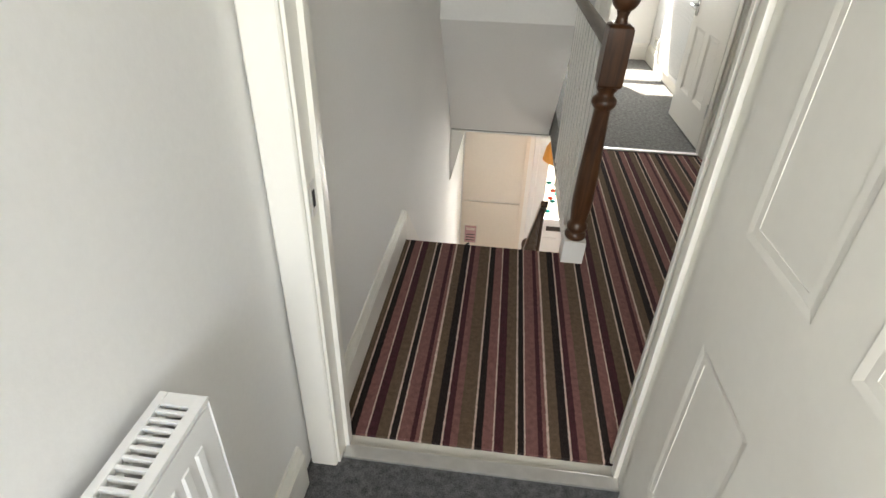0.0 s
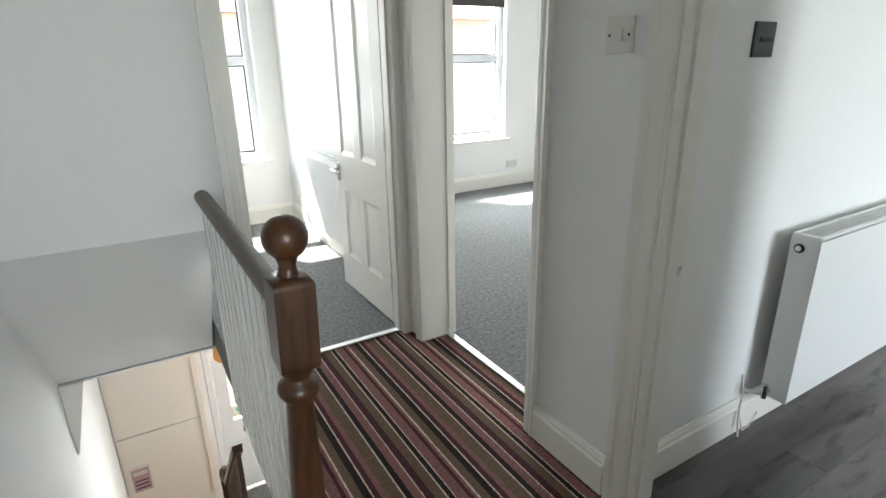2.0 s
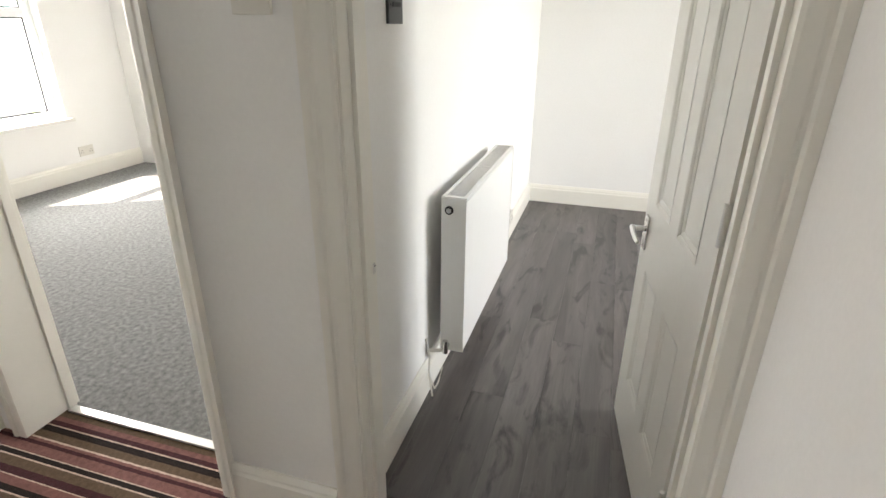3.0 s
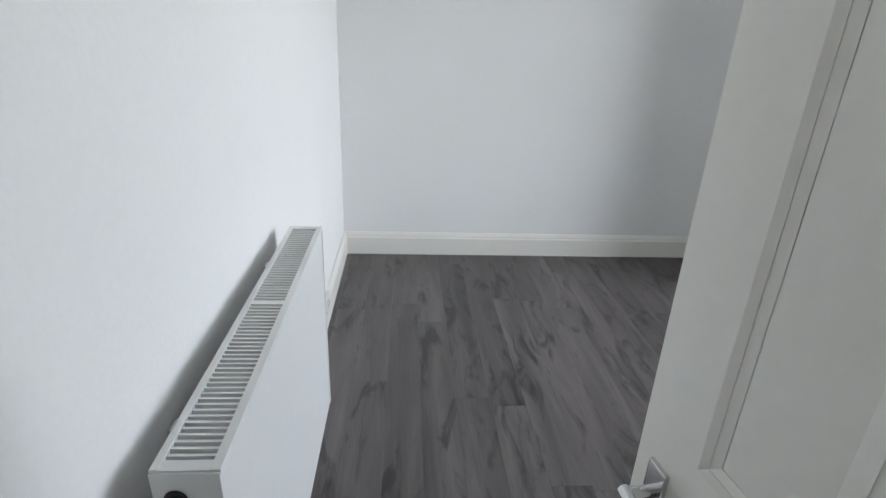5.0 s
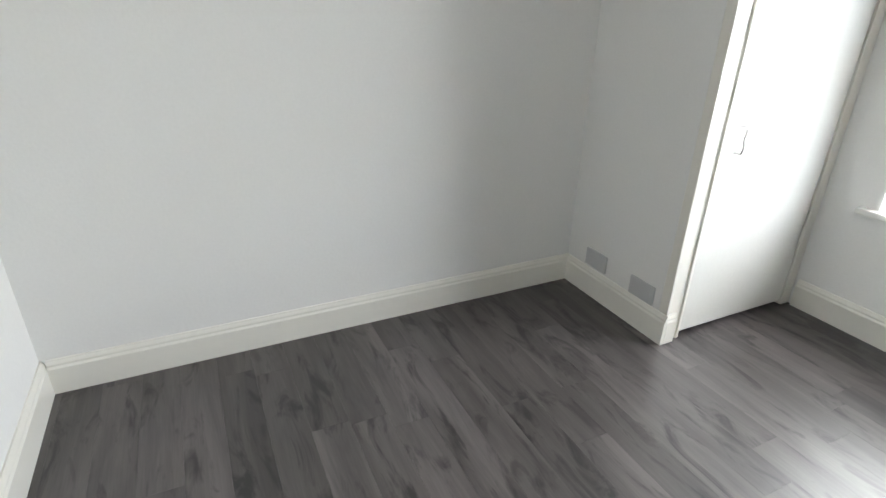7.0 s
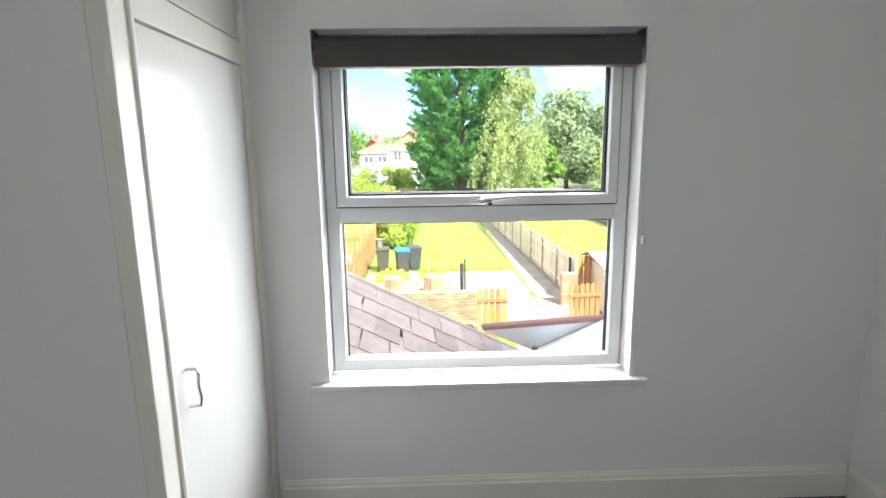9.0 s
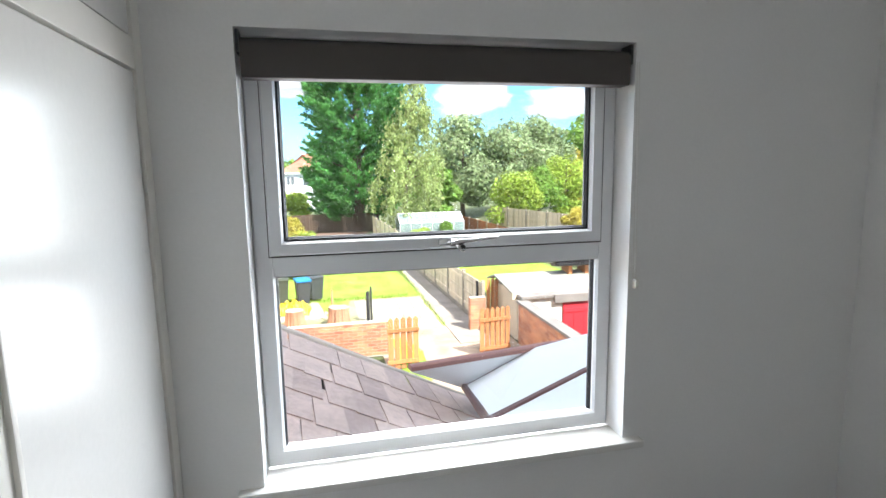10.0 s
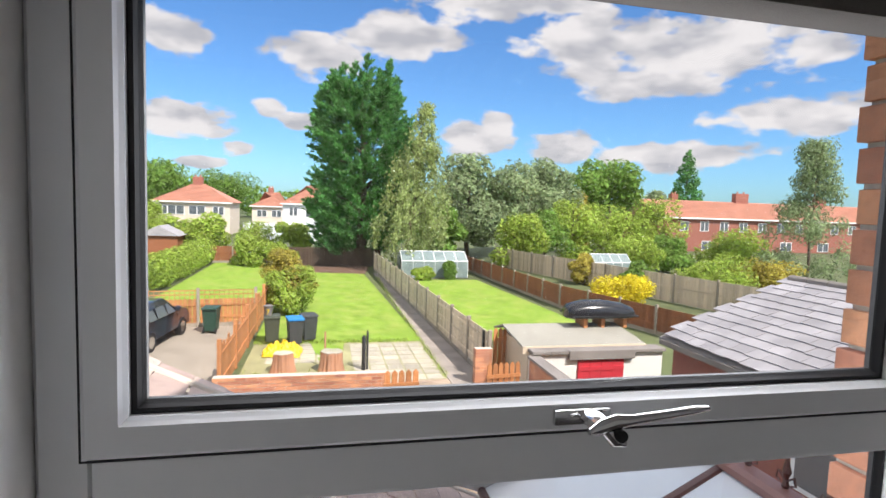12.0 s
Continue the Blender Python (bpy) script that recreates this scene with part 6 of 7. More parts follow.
def parked_car():
    ob = thing("parked_car", Matrix.Translation((9.30, -18.7, GND + 0.012)) @ pose(0, 0, 0, 0, 0, -8) @ Matrix.Scale(0.90, 4), "dark blue hatchback car parked on the driveway", "car")
    side = [(-1.95, 0.45), (-1.98, 0.85), (-1.78, 1.05), (-1.15, 1.52), (0.1, 1.56), (0.85, 1.08), (1.7, 0.92), (1.98, 0.66), (1.98, 0.35), (-1.9, 0.30)]
    bm = bmesh.new()
    loops = []
    for x in (-0.88, -0.84, 0.84, 0.88):
        k = 0.0 if abs(x) < 0.86 else 0.04
        loops.append([bm.verts.new(((x if z < 1.1 else x * 0.80), -y * (1 - k * 0.3), z - k * (z > 1))) for y, z in side])
    for a, b in zip(loops, loops[1:]):
        for i in range(len(side)):
            j = (i + 1) % len(side)
            bm.faces.new((a[i], a[j], b[j], b[i]))
    bm.faces.new(loops[0])
    bm.faces.new(loops[-1][::-1])
    bmesh.ops.recalc_face_normals(bm, faces=bm.faces[:])
    bmesh.ops.bevel(bm, geom=bm.edges[:], offset=0.03, segments=2, affect="EDGES")
    part("car_body", bm, CARP, ob, smooth=35)
    for s in (-1, 1):
        for y0, y1, h0 in ((0.05, 0.75, 1.43), (-0.62, -0.02, 1.43), (0.82, 1.35, 1.40)):
            bm = bmesh.new()
            prism(bm, [(y0, 1.06), (y1, 1.06), (y1 - 0.06, h0), (y0 + 0.06 if y0 > -0.5 else y0 + 0.42, h0)], 0, -0.006, 0.006)
            o = part("window", bm, DARKGLASS, ob)
            o.matrix_basis = pose(s * 0.80, 0, 0, 0, -s * 22, 0) @ pose(0, 0, 0)
            o.location = (s * (0.885 + 0.43), 0, 0.02)
    bm = bmesh.new()
    prism(bm, [(1.18, 1.50), (1.72, 1.10), (1.74, 1.11), (1.20, 1.515)], 0, -0.60, 0.60)
    part("rear_window", bm, DARKGLASS, ob)
    for s in (-1, 1):
        part("tail_lamp", boxmesh(s * 0.62, 1.80, 0.82, s * 0.88, 1.975, 1.04, 0.03), REDLAMP, ob)
        part("mirror", boxmesh(s * 0.88, -0.75, 1.02, s * 1.06, -0.60, 1.18, 0.03), CARP, ob)
        for y in (-1.25, 1.22):
            bm = bmesh.new()
            tube(bm, [(s * 0.70, y, 0.32), (s * 0.905, y, 0.32)], 0.32, 24)
            w = part("wheel", bm, RUBBER, ob, smooth=40)
            bm = bmesh.new()
            tube(bm, [(s * 0.90, y, 0.32), (s * 0.912, y, 0.32)], 0.20, 20)
            part("rim", bm, CHROME, w)
    part("number_plate", boxmesh(-0.26, 1.965, 0.72, 0.26, 1.985, 0.83), TARPY, ob)
    return ob


parked_car()

# ---- outdoors: trees and shrubs ----
def leaf_cloud(bm, blobs, count, size, droop=0.0, rng=None, shell=0.55):
    """Many small bent leaves spread over the outer part of ellipsoid clumps (centre, radii)."""
    weights = [(r[0] * r[1] * r[2]) ** 0.67 for _, r in blobs]
    s = sum(weights)
    for (c, r), w in zip(blobs, weights):
        for _ in range(int(count * w / s)):
            d = Vector((rng.gauss(0, 1), rng.gauss(0, 1), rng.gauss(0, 1))).normalized()
            k = shell + (1 - shell) * rng.random() ** 0.5
            k *= 1 + 0.16 * noise.noise(Vector((d.x * 2.3 + c[0], d.y * 2.3 + c[1], d.z * 2.3 + c[2])))
            p = Vector((c[0] + d.x * r[0] * k, c[1] + d.y * r[1] * k, c[2] + d.z * r[2] * k))
            n = (d * 0.8 + Vector((rng.uniform(-1, 1), rng.uniform(-1, 1), rng.uniform(-0.6, 1.0))) * 0.75).normalized()
            a = Vector((rng.uniform(-1, 1), rng.uniform(-1, 1), rng.uniform(-0.6, 0.6) - droop))
            a = (a - n * a.dot(n)).normalized()
            b = n.cross(a)
            l, h = size * rng.uniform(0.6, 1.5), size * rng.uniform(0.35, 0.7)
            q = [p - a * l * 0.5, p + b * h * 0.5 + n * h * 0.12, p + a * l * 0.5, p - b * h * 0.5 + n * h * 0.12]
            vs = [bm.verts.new(v) for v in q]
            bm.faces.new((vs[0], vs[1], vs[2]))
            bm.faces.new((vs[0], vs[2], vs[3]))


def limbs(bm, base, top, r, n, spread, rng):
    """A tapered trunk with forked limbs."""
    base, top = Vector(base), Vector(top)
    pts = [base.lerp(top, k / 6) + Vector((rng.uniform(-0.12, 0.12), rng.uniform(-0.12, 0.12), 0)) * (k > 0) for k in range(7)]
    tube(bm, pts, [r * (1 - 0.8 * k / 6) for k in range(7)], 9)
    for i in range(n):
        k = rng.uniform(0.3, 0.9)
        p = base.lerp(top, k)
        a = rng.uniform(0, 2 * math.pi)
        d = Vector((math.cos(a), math.sin(a), rng.uniform(0.3, 0.9)))
        q = p + d * spread * (1.1 - k)
        tube(bm, [p, p.lerp(q, 0.5) + Vector((0, 0, 0.15)), q], [r * 0.42 * (1 - k * 0.6), r * 0.28 * (1 - k * 0.6), r * 0.08], 6)


def tree(name, base, height, blobs, count, size, leaf, label, trunk=0.25, spread=2.5, droop=0.0, seed=0, branches=9, shell=0.5, category="tree"):
    rng = random.Random(seed)
    ob = thing(name, Matrix.Translation((base[0], base[1], GND - 0.02)), label, category)
    bm = bmesh.new()
    limbs(bm, (0, 0, 0), (0.1, 0.1, height * 0.82), trunk, branches, spread, rng)
    part("trunk", bm, BARK, ob, smooth=60)
    bm = bmesh.new()
    leaf_cloud(bm, blobs, count, size, droop, rng, shell)
    part("crown", bm, leaf, ob)
    return ob


def spray(bm, p, a, length, wide, rng):
    """One flat bent leaf spray at p along a."""
    side = a.cross(Vector((rng.uniform(-1, 1), rng.uniform(-1, 1), rng.uniform(-1, 1)))).normalized()
    n = a.cross(side)
    vs = [bm.verts.new(q) for q in (p, p + a * length * 0.5 + side * wide + n * wide * 0.3, p + a * length, p + a * length * 0.5 - side * wide + n * wide * 0.3)]
    bm.faces.new((vs[0], vs[1], vs[2]))
    bm.faces.new((vs[0], vs[2], vs[3]))


def bough(bm, root, tip, sag, thick, count, rng, size):
    """Foliage along one limb: dense sprays that fan out and rise at the tip."""
    d = (tip - root)
    for _ in range(count):
        t = rng.random() ** 0.6
        c = root + d * t - Vector((0, 0, sag * math.sin(math.pi * min(1.0, t * 1.1))))
        w = thick * (1.05 - 0.85 * t)
        p = c + Vector((rng.gauss(0, w), rng.gauss(0, w), rng.gauss(0, w * 0.45)))
        a = (d.normalized() + Vector((rng.gauss(0, 0.5), rng.gauss(0, 0.5), rng.gauss(0.25, 0.35)))).normalized()
        spray(bm, p, a, size * rng.uniform(0.6, 1.4), size * rng.uniform(0.14, 0.26), rng)


def conifer():
    """Tall column of feathery upswept boughs with a ragged top of several leaders."""
    g = random.Random(31)
    ob = thing("conifer", Matrix.Translation((1.1, -41.3, GND - 0.02)), "tall dense dark green conifer at the garden's end", "tree")
    bm = bmesh.new()
    limbs(bm, (0, 0, 0), (0.1, 0.1, 13.0), 0.45, 24, 3.0, g)
    part("trunk", bm, BARK, ob, smooth=60)
    bm = bmesh.new()
    for k in range(560):
        z = 1.2 + 11.9 * (k + g.random()) / 560
        r = 3.75 * min(1.0, 0.80 + 0.07 * z) * (1.0 if z < 9.5 else 1 - 0.10 * (z - 9.5)) * g.uniform(0.80, 1.12)
        a = g.uniform(0, 6.283)
        out = Vector((math.cos(a), math.sin(a), 0))
        root, tip = out * r * 0.42 + Vector((0, 0, z - 0.2)), out * r + Vector((0, 0, z + g.uniform(0.15, 0.75)))
        bough(bm, root, tip, 0.35, 0.30, 92, g, 0.34)
    for x, y, top in ((-2.3, 0.4, 13.2), (-1.75, 0.7, 15.0), (-1.1, 0.2, 14.4), (-0.2, 0.6, 15.2), (0.7, 0.3, 14.7), (1.5, 0.6, 14.5), (2.2, 0.2, 13.9), (3.0, 0.3, 13.0), (0.2, -1.4, 14.6), (-1.2, -1.2, 13.9), (1.4, -1.0, 13.6)):
        for k in range(16):
            z = top - 0.16 * k
            a = g.uniform(0, 6.283)
            r = 0.10 + 0.065 * k
            tip = Vector((x + math.cos(a) * r, y + math.sin(a) * r, z))
            bough(bm, Vector((x, y, z - 0.45)), tip, 0.0, 0.09, 36, g, 0.30)
    part("crown", bm, CONIFER, ob)


conifer()


def weeping_birch():
    """Slim leaning birch: hanging strings of small leaves with gaps of sky between them."""
    g = random.Random(32)
    ob = thing("weeping_birch", Matrix.Translation((-1.55, -37.2, GND - 0.02)), "weeping birch with hanging yellow-green sprays", "tree")
    bm = bmesh.new()
    limbs(bm, (0, 0, 0), (-1.25, 0.1, 11.0), 0.15, 26, 2.4, g)
    part("trunk", bm, BARK, ob, smooth=60)
    bm = bmesh.new()
    for k in range(250):
        z = 2.4 + 9.4 * g.random() ** 0.95
        w = (2.65 if z < 5.0 else 2.65 - 0.37 * (z - 5.0)) * g.random() ** 0.5 + 0.12
        a = g.uniform(0, 6.283)
        x, y = -0.115 * z + math.cos(a) * w, math.sin(a) * w
        drop = g.uniform(0.8, 2.3) * (1.0 if z < 9.5 else 0.45)
        for q in range(int(64 * drop / 1.5)):
            t = g.random()
            p = Vector((x + g.gauss(0, 0.10 + 0.10 * (1 - t)), y + g.gauss(0, 0.15), max(0.5, z - drop * t)))
            d = Vector((g.gauss(0, 0.5), g.gauss(0, 0.5), -0.9)).normalized()
            spray(bm, p, d, 0.20 * g.uniform(0.6, 1.4), 0.05 * g.uniform(0.7, 1.5), g)
    part("crown", bm, BIRCHL, ob)


weeping_birch()


def broad(name, x, y, r, h, leaf, label, seed, count=5000, size=0.34, lobes=16, low=0.22, droop=0.1, shell=0.45, category="tree"):
    g = random.Random(seed)
    bl = []
    for k in range(lobes):
        a, u = g.uniform(0, 6.28), g.random() ** 0.6
        z = h * (low + (0.86 - low) * g.random())
        t = (z / h - low) / (0.9 - low)
        w = r * (0.45 + 0.55 * math.sin(math.pi * min(1, max(0.08, t)) ** 0.8)) * u
        s = r * g.uniform(0.26, 0.46)
        bl.append(((math.cos(a) * w * 0.8, math.sin(a) * w * 0.8, z), (s, s, s * 0.8)))
    bl.append(((0, 0, h * 0.55), (r * 0.55, r * 0.55, h * 0.34)))
    return tree(name, (x, y), h, bl, count, size, leaf, label, max(0.05, r * 0.06), r * 0.7, droop, seed, 10, shell, category)


for x, y, r, h, leaf, lab, sd in ((-9.0, -48, 4.0, 9.8, WILLOW, "grey-green willow behind the fences", 1), (-14.2, -50, 4.4, 10.6, WILLOW, "grey-green willow with a broad crown", 2),
                                  (-19.2, -54, 3.6, 10.2, WILLOW, "slim grey-green tree behind the fences", 3), (-30.2, -62, 6.2, 11.4, OAKL, "broad round deep green tree", 4),
                                  (-46.0, -74, 4.0, 8.2, WILLOW, "grey-green tree beside the terrace", 6), (30, -98, 7, 10.5, OAKL, "deep green tree behind the pale houses", 7),
                                  (20.5, -104, 7, 10.6, OAKL, "deep green tree behind the pale houses", 8), (38, -96, 6, 8.5, BUSHL, "bright green tree behind the pale houses", 9),
                                  (-5.2, -43.5, 2.4, 4.6, OAKL, "dark green bush under the willow", 10)):
    broad("tree", x, y, r, h, leaf, lab, 100 + sd, count=8000, size=0.42 if abs(x) < 24 else 0.55)
for x, y, r, h, leaf, lab, sd in ((-10.8, -40.5, 2.6, 4.8, BUSHL, "bright green overgrown bush behind the fences", 1), (-14.0, -42, 2.8, 5.2, OAKL, "deep green overgrown bush behind the fences", 2), (-17.5, -44, 3.2, 6.4, BUSHL, "tall yellow-green bush behind the grey fence", 3),
                                  (-21.5, -45, 3.6, 6.2, BUSHL, "bright green overgrown bush behind the fences", 4), (-26.5, -46, 3.6, 5.8, BUSHL, "bright green overgrown bush behind the fences", 5), (-19.0, -36.5, 2.3, 2.9, BUSHL, "bright green garden shrub behind the fence", 6),
                                  (-22.5, -38.0, 2.4, 3.0, OAKL, "dark green garden shrub behind the fence", 7), (-16.0, -52.0, 3.0, 8.2, BRONZEL, "golden-green tree among the bushes", 8), (-22.8, -54, 2.8, 7.2, BRONZEL, "golden-green tree among the bushes", 9),
                                  (-28.5, -38, 3.4, 3.4, BUSHL, "yellow-green garden hedge bush", 10), (-11.9, -31.0, 1.0, 2.0, BRONZEL, "bronze-tipped shrub behind the brown fence", 11), (-13.1, -27.0, 1.1, 1.9, OAKL, "dark green shrub behind the brown fence", 12),
                                  (-3.9, -33.2, 0.62, 1.35, OAKL, "dark green round shrub by the greenhouse", 13), (-2.2, -32.8, 0.7, 0.9, BUSHL, "low yellow-green shrub by the greenhouse", 14),
                                  (8.6, -40.2, 1.9, 1.9, BUSHL, "green shrub before the end fence", 15), (6.9, -38.6, 1.3, 1.7, BUSHL, "bright green shrub at the lawn's end", 16), (13.5, -47, 2.5, 3.2, BUSHL, "bright green allotment bush", 17),
                                  (9.5, -49, 2.6, 2.6, BUSHL, "bright green allotment bush", 18), (17.5, -56, 3.0, 3.0, BUSHL, "bright green allotment bush", 19), (6.5, -52, 2.0, 3.0, BUSHL, "bright green allotment bush", 20), (24, -70, 3.0, 4.0, BUSHL, "bright green bush before the pale houses", 21)):
    broad("shrub", x, y, r, h, leaf, lab, 200 + sd, count=3600, size=0.22 if h < 3 else 0.30, lobes=11, low=0.12, category="shrub")
broad("garden_shrub", 5.10, -23.2, 1.15, 2.2, BUSHL, "green shrub with bronze tips behind the bins", 301, count=5200, size=0.13, lobes=14, low=0.12, category="shrub")
broad("garden_shrub", 5.15, -23.5, 1.2, 2.75, BRONZEL, "bronze and yellow shrub behind the bins", 302, count=6000, size=0.12, lobes=16, low=0.3, category="shrub")
broad("golden_shrub", -9.95, -23.2, 1.75, 1.42, YELLOWL, "dense golden-yellow shrub behind the brown fence", 303, count=6500, size=0.15, lobes=16, low=0.2, category="shrub")
broad("golden_shrub", -18.2, -27.5, 2.8, 1.85, BUSHL, "wide clipped yellow-green hedge behind the grey fence", 304, count=5200, size=0.19, lobes=18, low=0.25, category="hedge")
broad("golden_shrub", -21.6, -27.0, 2.5, 1.8, BRONZEL, "wide yellow-green hedge behind the grey fence", 305, count=4200, size=0.19, lobes=16, low=0.25, category="hedge")
broad("yard_shrub", -1.35, -10.9, 0.4, 0.75, YELLOWL, "small yellow-green shrub beside the yard wall", 306, count=700, size=0.09, lobes=7, low=0.2, category="shrub")
g = random.Random(77)
bl = [((math.cos(a) * 3.9 * (1 - z / 11.5) * f, math.sin(a) * 3.9 * (1 - z / 11.5) * f, z), (0.75, 0.75, 0.9)) for a, z, f in [(g.uniform(0, 6.28), g.uniform(0.6, 9.6), g.uniform(0.3, 1)) for _ in range(64)]]
tree("birch", (-29.2, -31.5), 10.2, bl, 13000, 0.20, WILLOW, "thin sparse birch before the brick terrace", 0.12, 2.2, 0.9, 14, 14, 0.1)
bl = [((math.cos(k * 2.4) * 2.6 * (1 - k / 28), math.sin(k * 2.4) * 2.6 * (1 - k / 28), 4 + k * 0.46), (1.7 * (1 - k / 32), 1.7 * (1 - k / 32), 1.0)) for k in range(25)]
tree("pine", (-58.5, -84), 16.0, bl, 3000, 0.6, CONIFER, "layered dark pine behind the terrace", 0.3, 2.0, 0.1, 15, 8, 0.4)
# clipped hedge on the next garden's far side
bm = bmesh.new()
rr = random.Random(8)
leaf_cloud(bm, [((12.0 + rr.uniform(-0.1, 0.1), -29.0 - k * 0.6, GND + 0.85 + rr.uniform(-0.1, 0.1)), (0.75, 0.6, 0.95)) for k in range(21)], 9000, 0.16, 0.1, rr, 0.7)
solid("hedge", bm, BUSHL, "long bright green clipped hedge beside the lawn", "hedge")
# far woods on the skyline
bm = bmesh.new()
rr = random.Random(9)
leaf_cloud(bm, [((x + rr.uniform(-3, 3), -150 + rr.uniform(-14, 14), GND + rr.uniform(3, 5.5)), (6, 4, rr.uniform(3.5, 5.2))) for x in range(-150, 90, 5)], 16000, 1.5, 0.0, rr, 0.6)
solid("far_woods", bm, OAKL, "distant green woods along the skyline", "woods", kind="stuff")
# moss, weeds and grass tufts along the path and walls
bm = bmesh.new()
rr = random.Random(12)
for _ in range(2600):
    side = rr.random()
    if side < 0.4:
        x, y = rr.gauss(0.58, 0.06), rr.uniform(-34, -14.3)
    elif side < 0.7:
        x, y = rr.uniform(2.9, 5.9), rr.gauss(-14.6, 0.25)
    else:
        x, y = rr.uniform(1.0, 5.9), rr.gauss(-18.25, 0.12)
    h, a = rr.uniform(0.04, 0.13), rr.uniform(0, 6.28)
    u = Vector((math.cos(a), math.sin(a), 0)) * 0.012
    p = Vector((x, y, GND + 0.01))
    t = p + Vector((rr.uniform(-0.05, 0.05), rr.uniform(-0.05, 0.05), h))
    vs = [bm.verts.new(q) for q in (p - u, p + u, t)]
    bm.faces.new(vs)
solid("grass_tufts", bm, BUSHL, "weeds and grass tufts along the paving edges", "grass", kind="stuff")

# ---- outdoors: houses ----
def house(name, x0, x1, y0, y1, eave, ridge, walls, roof, label, windows, hip=True, axis=0, chimneys=(), sills=GND, face=1):
    """A house with a pitched roof; windows (x, z, w, h) sit in the face that looks towards +y."""
    ob = thing(name, pose(0, 0, 0), label, "house")
    part("wall", boxmesh(x0, y0, GND - 0.02, x1, y1, eave), walls, ob)
    o = 0.35
    ym = (y0 + y1) / 2
    k = (y1 - y0) / 2 * 0.95 if hip else -o
    bm = bmesh.new()
    v = [bm.verts.new(p) for p in ((x0 - o, y0 - o, eave), (x1 + o, y0 - o, eave), (x1 + o, y1 + o, eave), (x0 - o, y1 + o, eave), (x0 + k, ym, ridge), (x1 - k, ym, ridge))]
    for f in ((0, 1, 5, 4), (2, 3, 4, 5), (1, 2, 5), (3, 0, 4), (3, 2, 1, 0)):
        bm.faces.new([v[i] for i in f])
    bmesh.ops.recalc_face_normals(bm, faces=bm.faces[:])
    r = part("roof", bm, roof, ob)
    part("fascia", boxmesh(x0 - o, y1 + o - 0.02, eave - 0.16, x1 + o, y1 + o + 0.05, eave + 0.01), UPVC, ob)
    rows = 14
    for i in range(1, rows):
        t = i / rows
        ya, za = y1 + o + (ym - y1 - o) * t, eave + (ridge - eave) * t
        xa, xb = (x0 - o) + (k + o) * t, (x1 + o) - (k + o) * t
        part("tile_course", boxmesh(xa, ya - 0.06, za + 0.0, xb, ya + 0.10, za + 0.05), roof, r)
    for cx, cw, ch in chimneys:
        c = part("chimney", boxmesh(cx, ym - 0.4, ridge - 0.6, cx + cw, ym + 0.4, ridge + ch), TERRBRICK, r)
        for q in (0.25, 0.75):
            bm = bmesh.new()
            lathe(bm, [(0.12, ridge + ch), (0.10, ridge + ch + 0.3)], 10, (cx + cw * q, ym))
            part("chimney_pot", bm, ROOFRED, c)
    for wx, wz, ww, wh in windows:
        w = part("window", boxmesh(wx, y1, wz, wx + ww, y1 + 0.06, wz + wh), UPVC, ob)
        n = 2 if ww > 1.0 else 1
        for q in range(n):
            part("pane", boxmesh(wx + 0.08 + q * (ww - 0.04) / n, y1 + 0.055, wz + 0.08, wx - 0.04 + (q + 1) * (ww - 0.04) / n, y1 + 0.075, wz + wh - 0.08), DARKGLASS, w)
    return ob


house("semi_detached_house", 15.9, 25.0, -83, -75, 1.3, 3.7, RENDERW, ROOFRED, "cream rendered semi-detached pair with a red hipped roof", [(16.6, -0.4, 1.4, 1.2), (18.9, -0.4, 2.0, 1.2), (21.4, -0.4, 2.0, 1.2), (23.4, -0.4, 1.2, 1.2), (17.0, -2.6, 2.0, 1.4), (21.5, -2.6, 2.0, 1.4)], chimneys=((20.0, 1.2, 0.9),))
house("far_house", 9.6, 14.8, -96, -88, 0.9, 3.1, RENDERW, ROOFRED, "far cream house with a brown roof", [(10.4, -0.8, 1.5, 1.1), (12.6, -0.8, 1.5, 1.1)], chimneys=((12.0, 0.8, 0.7),))
house("white_house", 2.5, 9.2, -82, -74, 1.45, 4.0, RENDERB, ROOFRED, "white rendered house with a red hipped roof", [(7.3, -0.2, 1.1, 1.2), (4.3, -0.3, 2.0, 1.2), (7.0, -2.4, 1.4, 1.2)])
terr = [(-41.2 - 2.9 * k, -0.35, 1.25, 1.25) for k in range(12)] + [(-45.0 - 6 * k, -2.75, 1.8, 1.2) for k in range(5)]
house("brick_terrace", -78.0, -36.8, -68, -60, 1.35, 3.6, TERRBRICK, ROOFRED, "long red brick terrace with an orange tiled roof", terr, hip=False, chimneys=((-53.0, 2.0, 1.2), (-42.0, 0.9, 0.8), (-66, 1.6, 1.0)))
ob = thing("allotment_shed", pose(0, 0, 0), "small red timber shed with a grey roof beyond the hedge", "shed")
part("wall", boxmesh(14.6, -46.5, GND, 17.2, -44.2, -1.2), REDWOOD, ob)
bm = bmesh.new()
prism(bm, [(14.4, -1.2), (17.4, -1.2), (15.9, -0.45)], 1, -46.7, -44.0)
part("roof", bm, SLATE_B, ob)
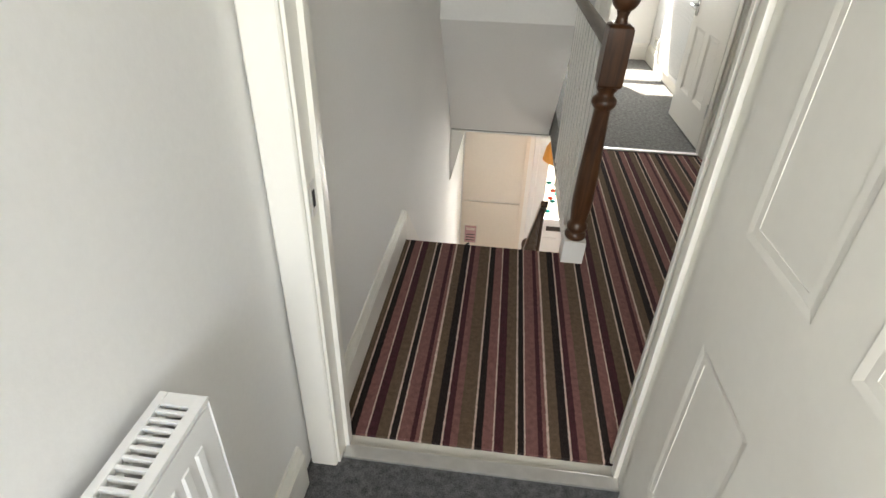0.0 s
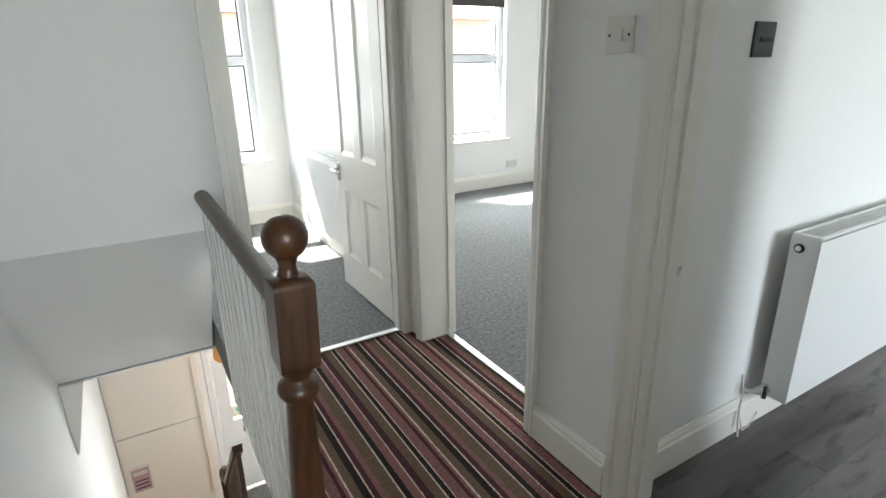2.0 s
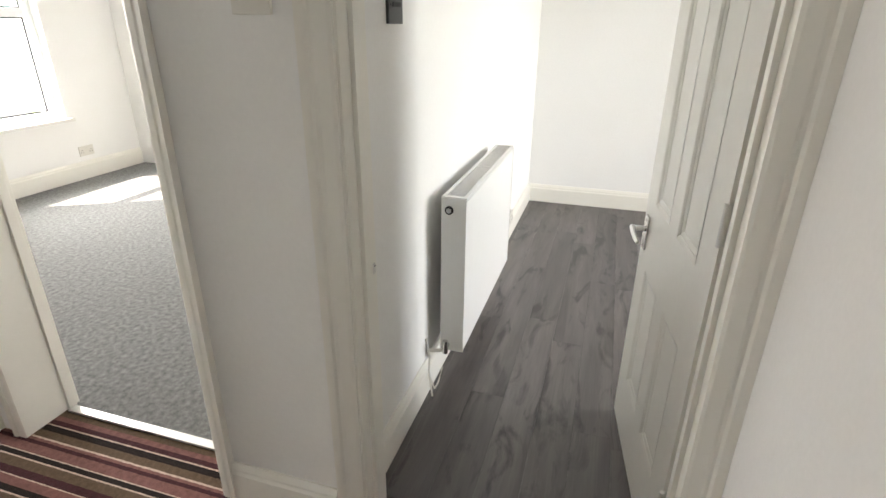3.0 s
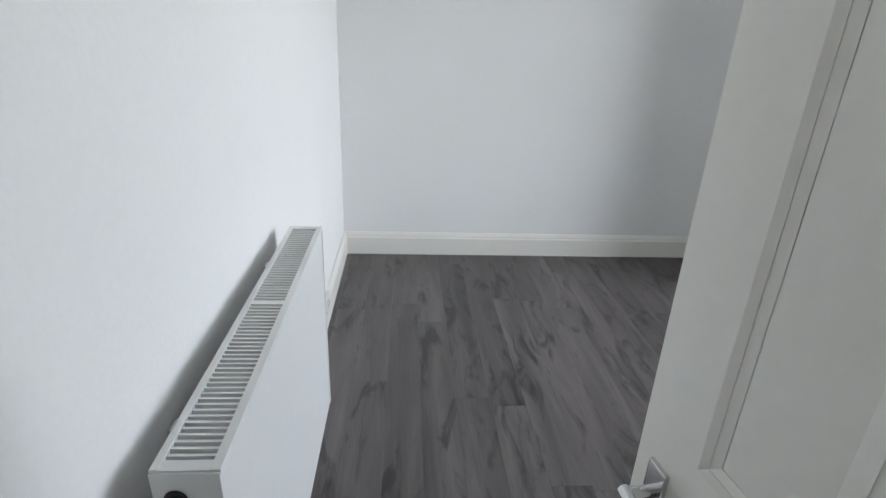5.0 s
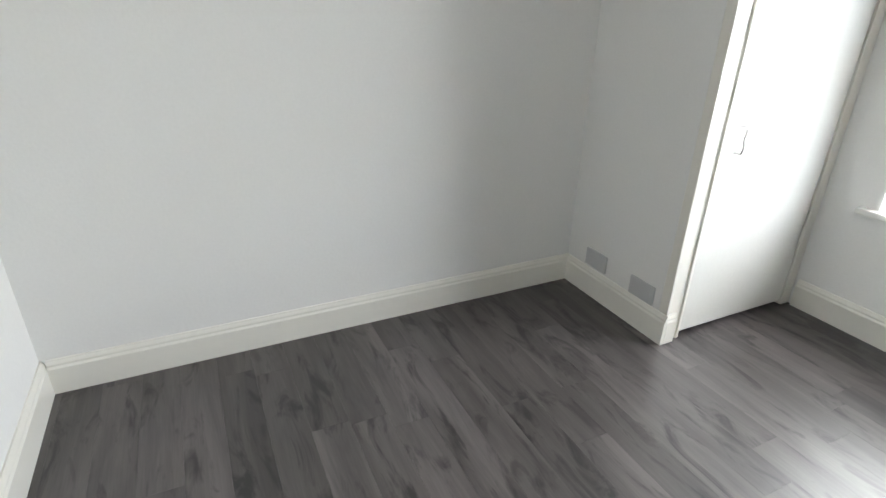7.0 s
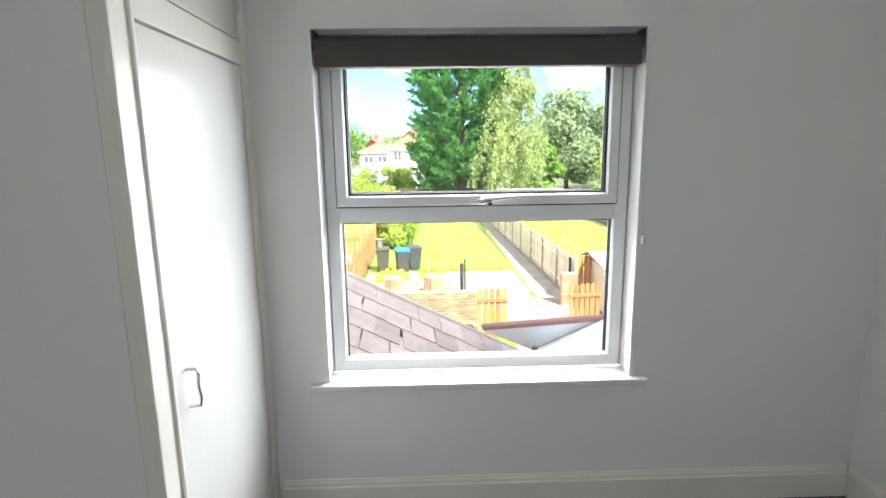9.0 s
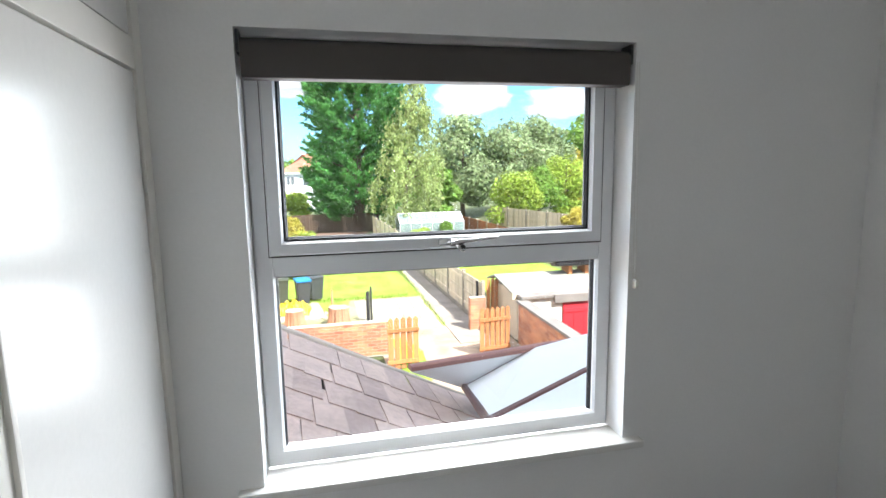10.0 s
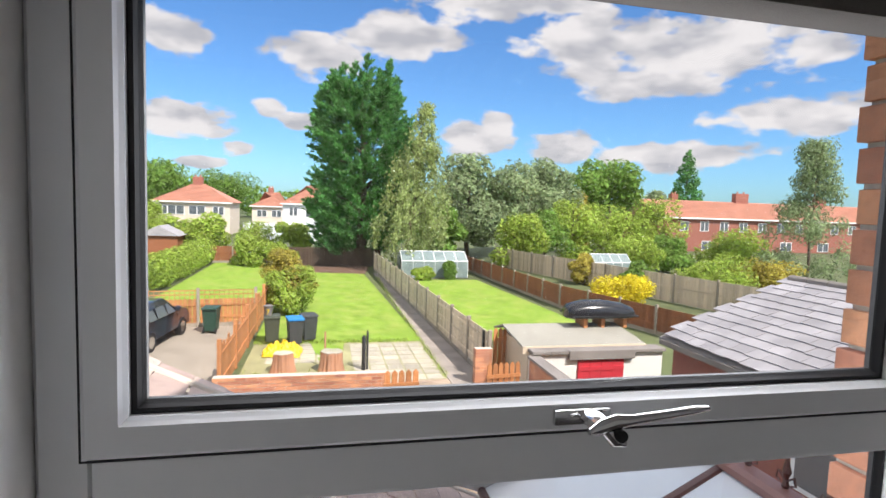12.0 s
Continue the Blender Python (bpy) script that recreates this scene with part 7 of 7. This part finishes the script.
for x0, x1, y, z, mat, lab in ((3.5, 13, -66, -1.0, RENDERB, "long low white garage row far off"), (16, 21, -60, -1.7, POLYCLEAR, "pale turquoise polytunnel far off"), (17.5, 21.0, -47, -1.1, SLATE_B, "blue-grey shed roof beyond the hedge")):
    bm = boxmesh(x0, y - 2.2, GND - 0.02, x1, y, z, 0.05)
    solid("far_shed", bm, mat, lab, "shed")

# ---- the street in front, seen through the front windows ----
house("house_opposite", -8, 14, 20.0, 28, 3.0, 5.6, RENDERW, ROOFRED, "pale terrace across the street", [])
for k in range(5):
    part("window", boxmesh(-6.5 + k * 4.1, 19.93, 0.2, -5.0 + k * 4.1, 20.0, 1.9), UPVC, bpy.data.objects["house_opposite"])
    part("pane", boxmesh(-6.4 + k * 4.1, 19.91, 0.3, -5.1 + k * 4.1, 19.94, 1.8), DARKGLASS, bpy.data.objects["house_opposite"])
solid("road", boxmesh(-60, 9.5, GND - 0.05, 60, 16.5, GND + 0.0), TARMAC, "dark asphalt street before the house", "road", "structure")
solid("pavement_near", boxmesh(-60, 7.5, GND - 0.05, 60, 9.5, GND + 0.12), CONCRETE, "pale concrete pavement with a kerb", "pavement", "structure")
solid("pavement_far", boxmesh(-60, 16.5, GND - 0.05, 60, 18.5, GND + 0.12), CONCRETE, "pale concrete pavement with a kerb", "pavement", "structure")
# own roof above the upper rooms, out of view
bm = bmesh.new()
prism(bm, [(-2.1, TOP + 0.16), (6.6, TOP + 0.16), (2.3, TOP + 2.6)], 0, 2.75, 9.0)
# taller section, added only to shade the conservatory and the kitchen slates
prism(bm, [(-2.1, TOP + 0.16), (6.6, TOP + 0.16), (6.6, TOP + 0.5), (2.3, TOP + 3.6), (-2.1, TOP + 2.1)], 0, -6.0, 2.75)
solid("own_roof", bm, SLATE, "slate roof over the house, with an unseen raised part added for its shadow", "roof", "structure")
for nm, x0, x1 in (("wall_next_left", 5.25, 9.0), ("wall_next_right", -6.0, -0.25)):
    wall(nm, 0, x0, x1, -1.675, -1.45, GND - 0.1, TOP + 0.16, [], "brick rear wall of the adjoining house", TERRBRICK)
